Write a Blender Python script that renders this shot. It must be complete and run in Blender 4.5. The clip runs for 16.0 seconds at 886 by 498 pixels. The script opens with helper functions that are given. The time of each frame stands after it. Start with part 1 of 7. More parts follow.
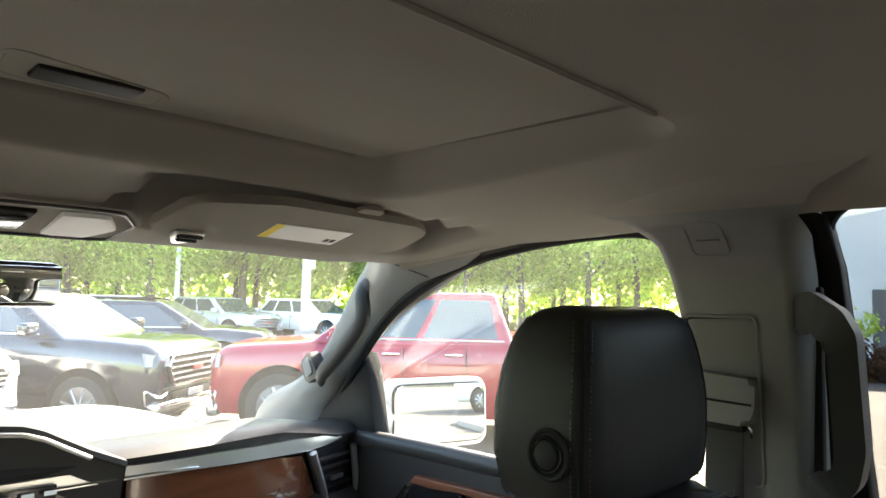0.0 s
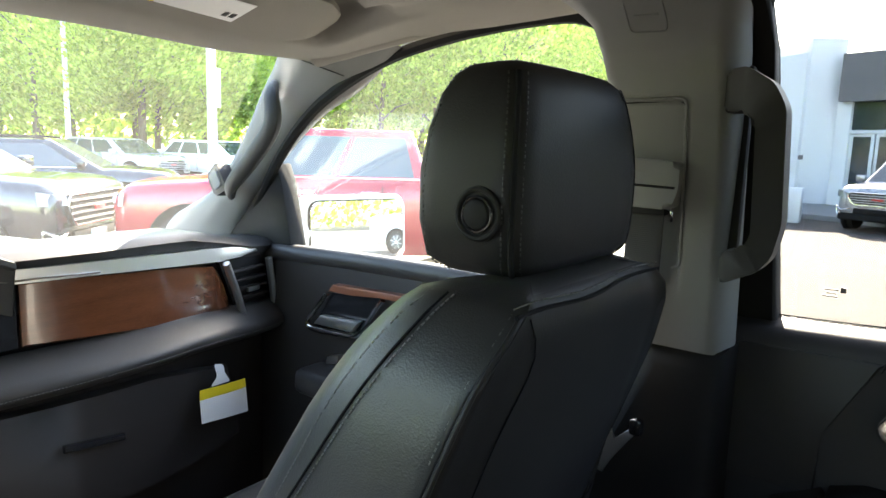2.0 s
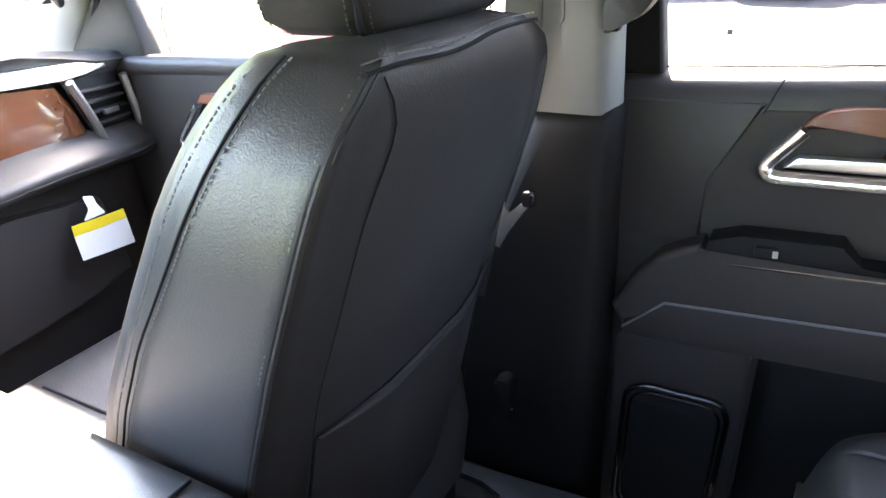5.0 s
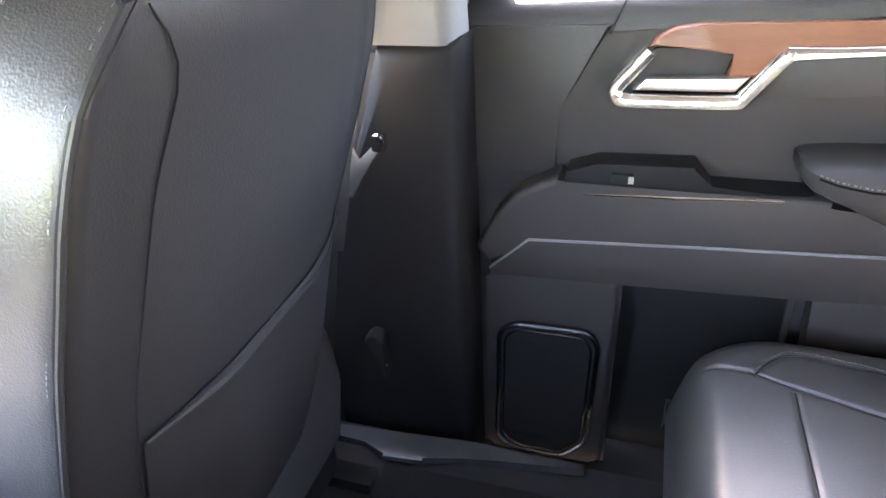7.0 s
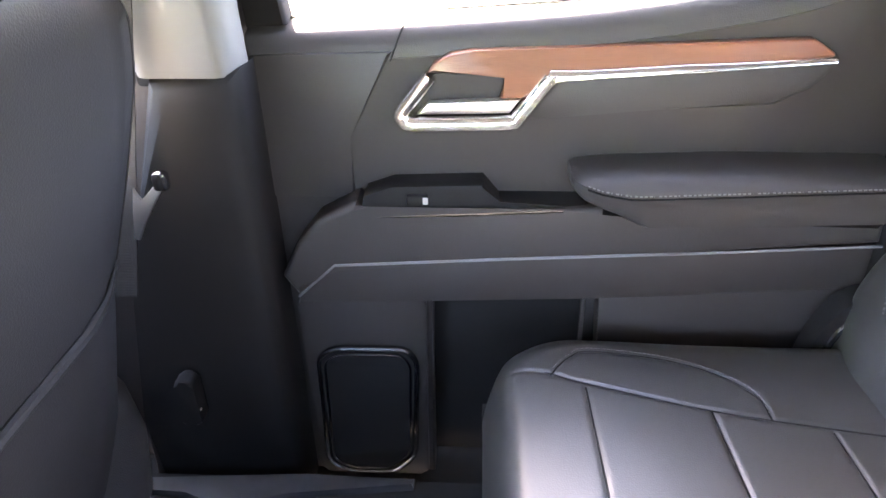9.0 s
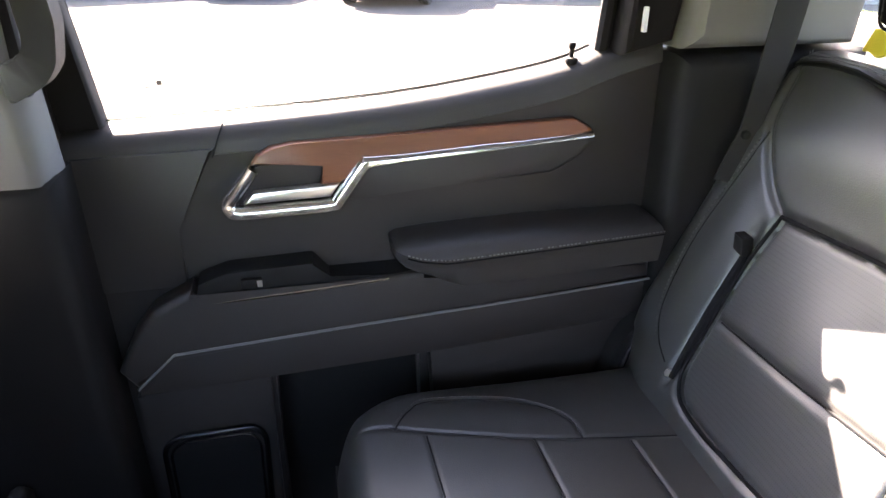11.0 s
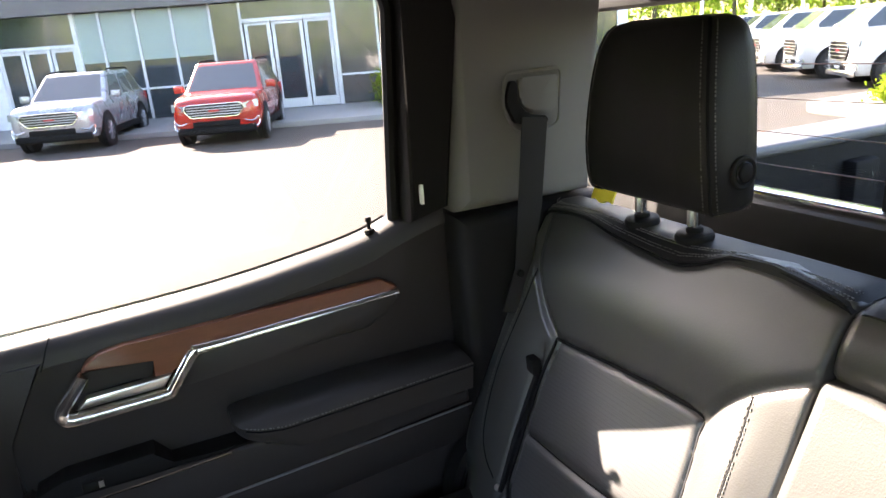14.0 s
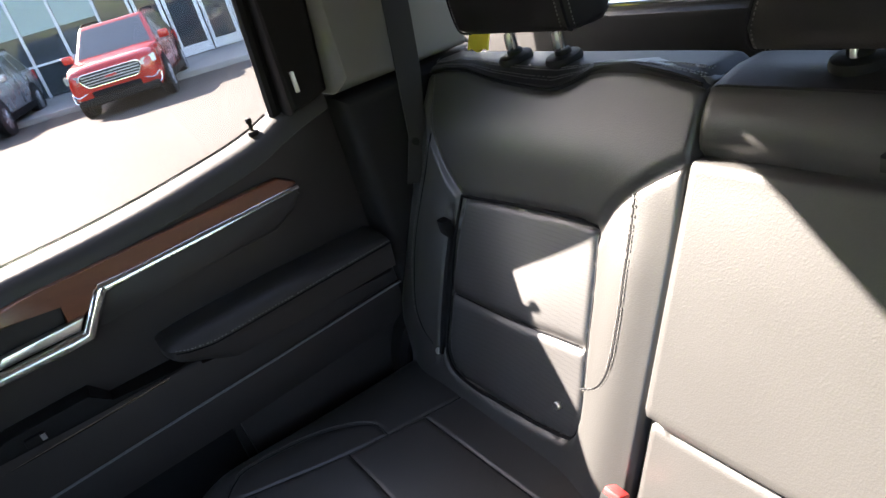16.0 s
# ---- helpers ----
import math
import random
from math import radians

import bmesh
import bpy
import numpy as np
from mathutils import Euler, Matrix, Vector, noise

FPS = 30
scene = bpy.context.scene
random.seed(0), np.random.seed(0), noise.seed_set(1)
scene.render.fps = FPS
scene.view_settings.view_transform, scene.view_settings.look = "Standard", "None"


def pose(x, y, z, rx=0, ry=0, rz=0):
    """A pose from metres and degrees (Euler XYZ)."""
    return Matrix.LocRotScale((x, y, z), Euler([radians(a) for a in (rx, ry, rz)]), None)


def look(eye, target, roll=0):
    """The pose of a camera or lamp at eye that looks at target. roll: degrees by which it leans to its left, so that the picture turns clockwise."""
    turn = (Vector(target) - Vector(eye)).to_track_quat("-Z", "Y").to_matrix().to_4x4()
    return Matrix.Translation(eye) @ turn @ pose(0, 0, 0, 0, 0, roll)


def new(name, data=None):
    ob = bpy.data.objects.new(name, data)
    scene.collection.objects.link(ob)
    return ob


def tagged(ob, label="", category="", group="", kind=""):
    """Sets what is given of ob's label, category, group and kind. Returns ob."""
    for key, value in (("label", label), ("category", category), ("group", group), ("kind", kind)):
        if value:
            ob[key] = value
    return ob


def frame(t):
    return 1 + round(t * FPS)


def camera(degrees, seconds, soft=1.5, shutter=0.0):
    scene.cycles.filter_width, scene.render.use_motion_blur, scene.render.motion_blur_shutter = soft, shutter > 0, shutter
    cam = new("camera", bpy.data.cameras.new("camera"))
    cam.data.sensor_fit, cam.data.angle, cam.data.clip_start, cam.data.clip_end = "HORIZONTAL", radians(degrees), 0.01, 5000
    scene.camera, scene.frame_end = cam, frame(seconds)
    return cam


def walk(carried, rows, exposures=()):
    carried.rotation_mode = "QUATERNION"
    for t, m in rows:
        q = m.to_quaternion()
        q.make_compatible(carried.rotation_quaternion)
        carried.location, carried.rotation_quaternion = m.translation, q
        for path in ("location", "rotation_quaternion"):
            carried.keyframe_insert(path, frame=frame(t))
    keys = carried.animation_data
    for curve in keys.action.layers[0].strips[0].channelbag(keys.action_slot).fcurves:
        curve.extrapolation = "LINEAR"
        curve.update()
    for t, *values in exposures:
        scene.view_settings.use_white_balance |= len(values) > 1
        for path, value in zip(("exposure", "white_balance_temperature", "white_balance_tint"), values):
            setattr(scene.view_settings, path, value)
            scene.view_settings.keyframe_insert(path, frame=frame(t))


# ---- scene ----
cam = camera(67.2, 16.0)
PATH = [
    (0, (-0.293, 0.022, 1.724), (1.119, 1.431, 1.866), 1.4),
    (0.5, (-0.282, 0.029, 1.704), (1.213, 1.357, 1.712), 2.2),
    (1, (-0.263, 0.022, 1.683), (1.263, 1.31, 1.583), 2.6),
    (1.5, (-0.254, 0.038, 1.658), (1.299, 1.281, 1.445), 2.2),
    (2, (-0.253, 0.068, 1.635), (1.317, 1.266, 1.324), 1.8),
    (2.5, (-0.246, 0.075, 1.62), (1.324, 1.243, 1.206), 1.4),
    (3, (-0.236, 0.071, 1.611), (1.325, 1.199, 1.071), 0.1),
    (5.5, (-0.17, 0.063, 1.568), (1.404, 0.885, 0.648), -3.2),
    (6, (-0.155, 0.069, 1.556), (1.444, 0.776, 0.586), -2.8),
    (6.5, (-0.127, 0.068, 1.556), (1.481, 0.696, 0.546), -3.2),
    (7, (-0.108, 0.056, 1.555), (1.526, 0.612, 0.545), -3.4),
    (7.5, (-0.093, 0.034, 1.553), (1.569, 0.522, 0.552), -3.3),
    (8, (-0.083, 0.018, 1.553), (1.603, 0.416, 0.554), -3.0),
    (8.5, (-0.082, -0.003, 1.563), (1.631, 0.279, 0.569), -2.5),
    (9, (-0.085, -0.001, 1.577), (1.639, 0.107, 0.568), -1.0),
    (11.5, (-0.168, -0.013, 1.675), (1.58, -0.471, 0.818), -0.6),
    (12, (-0.19, -0.026, 1.704), (1.55, -0.555, 0.872), -1.4),
    (12.5, (-0.21, -0.036, 1.724), (1.538, -0.632, 0.956), -2.0),
    (13, (-0.212, -0.048, 1.746), (1.539, -0.704, 1.036), -2.9),
    (13.5, (-0.23, -0.053, 1.762), (1.516, -0.781, 1.111), -3.7),
    (14, (-0.27, -0.058, 1.768), (1.468, -0.849, 1.173), -4.3),
    (14.5, (-0.308, -0.076, 1.762), (1.414, -0.922, 1.197), -6.2),
    (15, (-0.349, -0.104, 1.76), (1.353, -0.978, 1.178), -10.0),
    (15.5, (-0.355, -0.119, 1.733), (1.306, -0.996, 1.047), -12.8),
    (16, (-0.325, -0.113, 1.69), (1.283, -0.94, 0.836), -16.3),
]
EXPOSURE = [(0.0, 3.75, 7250, 7), (1.5, 4.0, 7000, 7), (3.0, 4.6, 7000, 11), (5.5, 6.35, 7300, 19), (6.5, 6.95, 7550, 21), (7.5, 7.35, 7600, 23), (9.0, 7.35, 7550, 24), (11.5, 5.35, 7200, 20), (13.0, 4.75, 7300, 19), (14.5, 4.65, 7000, 17), (16.0, 4.4, 6700, 16)]
walk(cam, [(t, look(eye, target, roll)) for t, eye, target, roll in PATH], EXPOSURE)

# ---- world, sun, exposure ----
SUN_DIR = Vector((0.457, 0.168, 0.307)).normalized()
SUN_EL = math.asin(SUN_DIR.z)
SUN_AZ = math.atan2(SUN_DIR.x, SUN_DIR.y)
world = bpy.data.worlds.new("sky")
scene.world = world
world.use_nodes = True
wn = world.node_tree.nodes
wn.clear()
w_out = wn.new("ShaderNodeOutputWorld")
w_bg = wn.new("ShaderNodeBackground")
w_sky = wn.new("ShaderNodeTexSky")
w_sky.sky_type = "NISHITA"
w_sky.sun_disc = False
w_sky.sun_elevation = SUN_EL
w_sky.sun_rotation = SUN_AZ
w_sky.dust_density = 1.3
w_bg.inputs["Strength"].default_value = 0.125
world.node_tree.links.new(w_sky.outputs[0], w_bg.inputs[0])
world.node_tree.links.new(w_bg.outputs[0], w_out.inputs[0])
sun_data = bpy.data.lights.new("sun", "SUN")
sun_data.energy = 4.5
sun_data.angle = radians(0.53)
sun_data.color = (1.0, 0.93, 0.82)
sun = new("sun", sun_data)
sun.matrix_world = look(SUN_DIR * 60, (0, 0, 0))

# ---- building helpers ----
HOME = {}


def finish(bm, name, mat, sharp=38.0):
    bmesh.ops.recalc_face_normals(bm, faces=bm.faces[:])
    lim = radians(sharp)
    for f in bm.faces:
        f.smooth = True
    for e in bm.edges:
        if len(e.link_faces) == 2 and e.calc_face_angle(0) > lim:
            e.smooth = False
    me = bpy.data.meshes.new(name)
    bm.to_mesh(me)
    bm.free()
    if isinstance(mat, (list, tuple)):
        for m in mat:
            me.materials.append(m)
    else:
        me.materials.append(mat)
    return me


def thing(name, at, label, category, group="", kind=""):
    ob = new(name)
    ob.empty_display_size = 0.1
    ob.location = at
    HOME[ob] = Matrix.Translation(at)
    return tagged(ob, label, category, group, kind)


def part(name, bm, mat, parent=None, label="", sharp=38.0):
    ob = new(name, finish(bm, name, mat, sharp))
    HOME[ob] = Matrix()
    if parent is not None:
        ob.parent = parent
        ob.matrix_parent_inverse = HOME[parent].inverted()
    if label:
        ob["label"] = label
    return ob


def single(name, bm, mat, label, category, group="", kind="", sharp=38.0):
    """A thing, or a piece of the setting, that is one mesh."""
    return tagged(part(name, bm, mat, None, "", sharp), label, category, group, kind)


def rbox(x0, x1, y0, y1, z0, z1, r=0.01, seg=2, bm=None):
    own = bmesh.new()
    bmesh.ops.create_cube(own, size=1.0)
    for v in own.verts:
        v.co = Vector(((x0 + x1) / 2 + v.co.x * (x1 - x0), (y0 + y1) / 2 + v.co.y * (y1 - y0), (z0 + z1) / 2 + v.co.z * (z1 - z0)))
    if r > 0:
        bmesh.ops.bevel(own, geom=own.edges[:], offset=min(r, 0.49 * min(abs(x1 - x0), abs(y1 - y0), abs(z1 - z0))), segments=seg, affect="EDGES", profile=0.5)
    return merge(bm, own)


def merge(bm, own):
    if bm is None:
        return own
    me = bpy.data.meshes.new("tmp")
    own.to_mesh(me)
    own.free()
    bm.from_mesh(me)
    bpy.data.meshes.remove(me)
    return bm


def moved(bm, m):
    bmesh.ops.transform(bm, matrix=m, verts=bm.verts[:])
    return bm


def smooth_path(pts, n=6, closed=False):
    """Catmull-Rom through the points."""
    p = [Vector(q) for q in pts]
    out = []
    k = len(p)
    last = k if closed else k - 1
    for i in range(last):
        a = p[(i - 1) % k] if closed or i > 0 else p[0]
        b, c = p[i], p[(i + 1) % k]
        d = p[(i + 2) % k] if closed or i + 2 < k else p[-1]
        for j in range(n):
            t = j / n
            out.append(0.5 * ((2 * b) + (c - a) * t + (2 * a - 5 * b + 4 * c - d) * t * t + (3 * b - a - 3 * c + d) * t ** 3))
    if not closed:
        out.append(p[-1])
    return out


def round_poly(pts, r, n=4):
    """2D polygon with its corners rounded; r one radius or one for each corner."""
    out = []
    k = len(pts)
    for i in range(k):
        p, a, b = Vector(pts[i]), Vector(pts[i - 1]), Vector(pts[(i + 1) % k])
        rr = r[i] if isinstance(r, (list, tuple)) else r
        la, lb = (a - p).length, (b - p).length
        d = min(rr, la * 0.48, lb * 0.48)
        if d < 1e-5:
            out.append(p)
            continue
        s, e = p + (a - p) / la * d, p + (b - p) / lb * d
        for j in range(n + 1):
            t = j / n
            out.append(s * (1 - t) ** 2 + p * 2 * t * (1 - t) + e * t * t)
    return out


def prism(pts, axis, a, b, bevel=0.0, seg=2, shape=None):
    """A polygon drawn across an axis ('x': y, z; 'y': x, z; 'z': x, y), drawn out from a to b; shape moves each corner at the end."""
    bm = bmesh.new()

    def place(p, d):
        u, v = p[0], p[1]
        co = {"x": (d, u, v), "y": (u, d, v), "z": (u, v, d)}[axis]
        return shape(Vector(co)) if shape else Vector(co)
    n = len(pts)
    lo = [bm.verts.new(place(p, a)) for p in pts]
    hi = [bm.verts.new(place(p, b)) for p in pts]
    for i in range(n):
        bm.faces.new((lo[i], lo[(i + 1) % n], hi[(i + 1) % n], hi[i]))
    f0, f1 = bm.faces.new(lo), bm.faces.new(hi)
    if bevel > 0:
        rim = list(set(f0.edges[:] + f1.edges[:]))
        bmesh.ops.bevel(bm, geom=rim, offset=bevel, segments=seg, affect="EDGES", profile=0.5, clamp_overlap=True)
    bmesh.ops.triangulate(bm, faces=[f for f in bm.faces if len(f.verts) > 4])
    return bm


def tube(pts, r, n=8, closed=False, bm=None, flat=1.0, up=None):
    """A round (or flattened) rod along points; r one radius or one for each point."""
    own = bmesh.new()
    p = [Vector(q) for q in pts]
    k = len(p)
    rings = []
    prev = None
    for i in range(k):
        a = p[i - 1] if i > 0 or closed else p[0]
        b = p[(i + 1) % k] if i + 1 < k or closed else p[-1]
        d = (b - a).normalized()
        if up is not None:
            side = d.cross(Vector(up))
        elif prev is None:
            side = d.orthogonal()
        else:
            side = prev - d * prev.dot(d)
        side = side.normalized() if side.length > 1e-6 else d.orthogonal().normalized()
        prev = side
        other = d.cross(side)
        rr = r[i] if isinstance(r, (list, tuple)) else r
        rings.append([own.verts.new(p[i] + (side * math.cos(2 * math.pi * j / n) + other * flat * math.sin(2 * math.pi * j / n)) * rr) for j in range(n)])
    for i in range(k if closed else k - 1):
        q, w = rings[i], rings[(i + 1) % k]
        for j in range(n):
            own.faces.new((q[j], q[(j + 1) % n], w[(j + 1) % n], w[j]))
    if not closed:
        own.faces.new(rings[0])
        own.faces.new(rings[-1])
    return merge(bm, own)


def loft(rings, cap=True, bm=None, closed=True):
    own = bmesh.new()
    vs = [[own.verts.new(p) for p in ring] for ring in rings]
    n = len(vs[0])
    for q, w in zip(vs, vs[1:]):
        for j in range(n if closed else n - 1):
            own.faces.new((q[j], q[(j + 1) % n], w[(j + 1) % n], w[j]))
    if cap:
        for ring in (vs[0], vs[-1]):
            f = own.faces.new(ring)
            bmesh.ops.triangulate(own, faces=[f])
    return merge(bm, own)


def grid(fn, nu, nv, thick=0.0, bm=None):
    """A sheet fn(u, v) with u, v in 0..1, given thickness along its normal."""
    own = bmesh.new()
    vs = [[own.verts.new(fn(i / nu, j / nv)) for j in range(nv + 1)] for i in range(nu + 1)]
    for i in range(nu):
        for j in range(nv):
            own.faces.new((vs[i][j], vs[i + 1][j], vs[i + 1][j + 1], vs[i][j + 1]))
    if thick:
        bmesh.ops.recalc_face_normals(own, faces=own.faces[:])
        bmesh.ops.solidify(own, geom=own.faces[:], thickness=thick)
    return merge(bm, own)


def cyl(at, axis, r, depth, n=20, bevel=0.0, bm=None, r2=None):
    own = bmesh.new()
    bmesh.ops.create_cone(own, cap_ends=True, segments=n, radius1=r, radius2=r if r2 is None else r2, depth=depth)
    if bevel:
        rim = [e for e in own.edges if abs(e.verts[0].co.z - e.verts[1].co.z) < 1e-6]
        bmesh.ops.bevel(own, geom=rim, offset=bevel, segments=2, affect="EDGES", profile=0.5)
    q = Vector((0, 0, 1)).rotation_difference(Vector(axis).normalized())
    moved(own, Matrix.Translation(at) @ q.to_matrix().to_4x4())
    return merge(bm, own)


def lerp(a, b, t):
    return a + (b - a) * t


def step(a, b, t):
    t = max(0.0, min(1.0, (t - a) / (b - a)))
    return t * t * (3 - 2 * t)

# ---- upholstery ----


def seg_dist(px, pz, a, b):
    dx, dz = b[0] - a[0], b[1] - a[1]
    t = max(0.0, min(1.0, ((px - a[0]) * dx + (pz - a[1]) * dz) / (dx * dx + dz * dz + 1e-12)))
    return math.hypot(px - a[0] - t * dx, pz - a[1] - t * dz)


def near(px, pz, lines):
    return min(seg_dist(px, pz, a, b) for ln in lines for a, b in zip(ln, ln[1:])) if lines else 9.0


def inside(px, pz, poly):
    hit = False
    for (x1, z1), (x2, z2) in zip(poly, poly[1:] + poly[:1]):
        if (z1 > pz) != (z2 > pz) and px < (x2 - x1) * (pz - z1) / (z2 - z1) + x1:
            hit = not hit
    return hit


def flat2(pts, n=6):
    return [(p.x, p.y) for p in smooth_path([(a, b, 0) for a, b in pts], n)]


def pad(x0, x1, z0, z1, nx, nz, place, lines, bulge, round_r=0.04, depth=0.12, groove=0.006, width=0.007, tight=None):
    """A stuffed cover: a sheet with sewn grooves and rounded borders, closed behind. place(x, z, d) puts a point d proud of the base face."""
    bm = bmesh.new()
    front = []
    for i in range(nx + 1):
        row = []
        x = lerp(x0, x1, i / nx)
        for j in range(nz + 1):
            z = lerp(z0, z1, j / nz)
            e = min(x - x0, x1 - x, z - z0, z1 - z)
            d = bulge(x, z)
            if tight and e < tight[1] and e in (x - x0, x1 - x) and (e == x - x0) == (tight[0] < 0):
                d -= tight[1] - math.sqrt(max(0.0, tight[1] ** 2 - (tight[1] - e) ** 2))
            elif tight and (x - x0 if tight[0] < 0 else x1 - x) < round_r and min(z - z0, z1 - z) > round_r:
                pass
            elif e < round_r:
                d -= round_r - math.sqrt(max(0.0, round_r ** 2 - (round_r - e) ** 2))
            g = near(x, z, lines)
            d -= groove * math.exp(-(g / width) ** 2)
            row.append(bm.verts.new(place(x, z, d)))
        front.append(row)
    for i in range(nx):
        for j in range(nz):
            bm.faces.new((front[i][j], front[i + 1][j], front[i + 1][j + 1], front[i][j + 1]))
    ring = [(i, 0) for i in range(nx)] + [(nx, j) for j in range(nz)] + [(i, nz) for i in range(nx, 0, -1)] + [(0, j) for j in range(nz, 0, -1)]
    back = [bm.verts.new(place(lerp(x0, x1, i / nx), lerp(z0, z1, j / nz), -depth)) for i, j in ring]
    m = len(ring)
    for k in range(m):
        a, b = ring[k], ring[(k + 1) % m]
        bm.faces.new((front[a[0]][a[1]], front[b[0]][b[1]], back[(k + 1) % m], back[k]))
    f = bm.faces.new(back)
    bmesh.ops.triangulate(bm, faces=[f])
    return bm


def stitches(name, path, parent, step_m=0.006, size=0.0009, label=""):
    """A row of separate thread stitches along a path, in one mesh."""
    bm = bmesh.new()
    p = [Vector(q) for q in path]
    left = 0.0
    for a, b in zip(p, p[1:]):
        d = b - a
        n = d.length
        if n < 1e-6:
            continue
        u = d / n
        side = u.orthogonal().normalized()
        up2 = u.cross(side)
        s = left
        while s < n:
            c = a + u * s
            e = a + u * min(n, s + step_m * 0.62)
            vs = [bm.verts.new(q + (side * ca + up2 * sa) * size) for q in (c, e) for ca, sa in ((1, 0), (0, 1), (-1, 0), (0, -1))]
            for k in range(4):
                bm.faces.new((vs[k], vs[(k + 1) % 4], vs[4 + (k + 1) % 4], vs[4 + k]))
            s += step_m
        left = s - n
    return part(name, bm, M_STITCH, parent, label)



# ---- materials ----


def material(name, colour, rough=0.6, metal=0.0, vary=0.12, grain=200.0, bump=0.0, big=3.0, spec=0.5, coat=0.0, rough_vary=0.08, stretch=(1, 1, 1), kind="noise", colour2=None):
    """Colour with variation at two scales, and a fine relief."""
    m = bpy.data.materials.new(name)
    m.use_nodes = True
    nt = m.node_tree
    n, l = nt.nodes, nt.links
    b = n["Principled BSDF"]
    co = n.new("ShaderNodeTexCoord")
    mp = n.new("ShaderNodeMapping")
    mp.inputs["Scale"].default_value = stretch
    l.new(co.outputs["Object"], mp.inputs[0])
    t1 = n.new("ShaderNodeTexNoise")
    t1.inputs["Scale"].default_value = big
    t1.inputs["Detail"].default_value = 4
    l.new(mp.outputs[0], t1.inputs["Vector"])
    if kind == "leather":
        t2 = n.new("ShaderNodeTexVoronoi")
        t2.inputs["Scale"].default_value = grain
        t2.feature = "SMOOTH_F1"
    elif kind == "weave":
        t2 = n.new("ShaderNodeTexWave")
        t2.inputs["Scale"].default_value = grain
    else:
        t2 = n.new("ShaderNodeTexNoise")
        t2.inputs["Scale"].default_value = grain
        t2.inputs["Detail"].default_value = 3
    l.new(mp.outputs[0], t2.inputs["Vector"])
    mix = n.new("ShaderNodeMix")
    mix.data_type = "RGBA"
    c = Vector(colour)
    c2 = Vector(colour2) if colour2 else c * (1 + vary)
    mix.inputs[6].default_value = (*(c * (1 - vary)), 1)
    mix.inputs[7].default_value = (*c2, 1)
    add = n.new("ShaderNodeMath")
    add.operation = "MULTIPLY_ADD"
    add.inputs[1].default_value = 0.6
    sub = n.new("ShaderNodeMath")
    sub.operation = "MULTIPLY"
    sub.inputs[1].default_value = 0.4
    l.new(t2.outputs[0], sub.inputs[0])
    l.new(t1.outputs[0], add.inputs[0])
    l.new(sub.outputs[0], add.inputs[2])
    l.new(add.outputs[0], mix.inputs[0])
    l.new(mix.outputs[2], b.inputs["Base Color"])
    rm = n.new("ShaderNodeMapRange")
    rm.inputs[3].default_value = max(0.02, rough - rough_vary)
    rm.inputs[4].default_value = min(1.0, rough + rough_vary)
    l.new(t1.outputs[0], rm.inputs[0])
    l.new(rm.outputs[0], b.inputs["Roughness"])
    b.inputs["Metallic"].default_value = metal
    b.inputs["Specular IOR Level"].default_value = spec
    b.inputs["Coat Weight"].default_value = coat
    b.inputs["Coat Roughness"].default_value = 0.08
    if bump:
        bp = n.new("ShaderNodeBump")
        bp.inputs["Strength"].default_value = bump
        bp.inputs["Distance"].default_value = 0.002
        l.new(t2.outputs[0], bp.inputs["Height"])
        l.new(bp.outputs[0], b.inputs["Normal"])
    return m


def glass(name, tint=(1, 1, 1), gloss=0.9, dust=0.0):
    """Clear pane: see-through, with a gloss that grows towards the edge of view."""
    m = bpy.data.materials.new(name)
    m.use_nodes = True
    n, l = m.node_tree.nodes, m.node_tree.links
    n.clear()
    out = n.new("ShaderNodeOutputMaterial")
    mix = n.new("ShaderNodeMixShader")
    tr = n.new("ShaderNodeBsdfTransparent")
    tr.inputs[0].default_value = (*tint, 1)
    gl = n.new("ShaderNodeBsdfGlossy")
    gl.inputs["Roughness"].default_value = 0.0
    lw = n.new("ShaderNodeLayerWeight")
    lw.inputs[0].default_value = 0.5
    pw = n.new("ShaderNodeMath")
    pw.operation = "POWER"
    pw.inputs[1].default_value = 5.0
    ma = n.new("ShaderNodeMath")
    ma.operation = "MULTIPLY_ADD"
    ma.inputs[1].default_value = gloss
    ma.inputs[2].default_value = 0.035
    l.new(lw.outputs["Facing"], pw.inputs[0])
    l.new(pw.outputs[0], ma.inputs[0])
    l.new(ma.outputs[0], mix.inputs[0])
    l.new(tr.outputs[0], mix.inputs[1])
    l.new(gl.outputs[0], mix.inputs[2])
    if dust:
        film = n.new("ShaderNodeBsdfTranslucent")
        film.inputs[0].default_value = (1.0, 0.97, 0.90, 1)
        top = n.new("ShaderNodeMixShader")
        top.inputs[0].default_value = dust
        l.new(mix.outputs[0], top.inputs[1])
        l.new(film.outputs[0], top.inputs[2])
        l.new(top.outputs[0], out.inputs[0])
    else:
        l.new(mix.outputs[0], out.inputs[0])
    return m


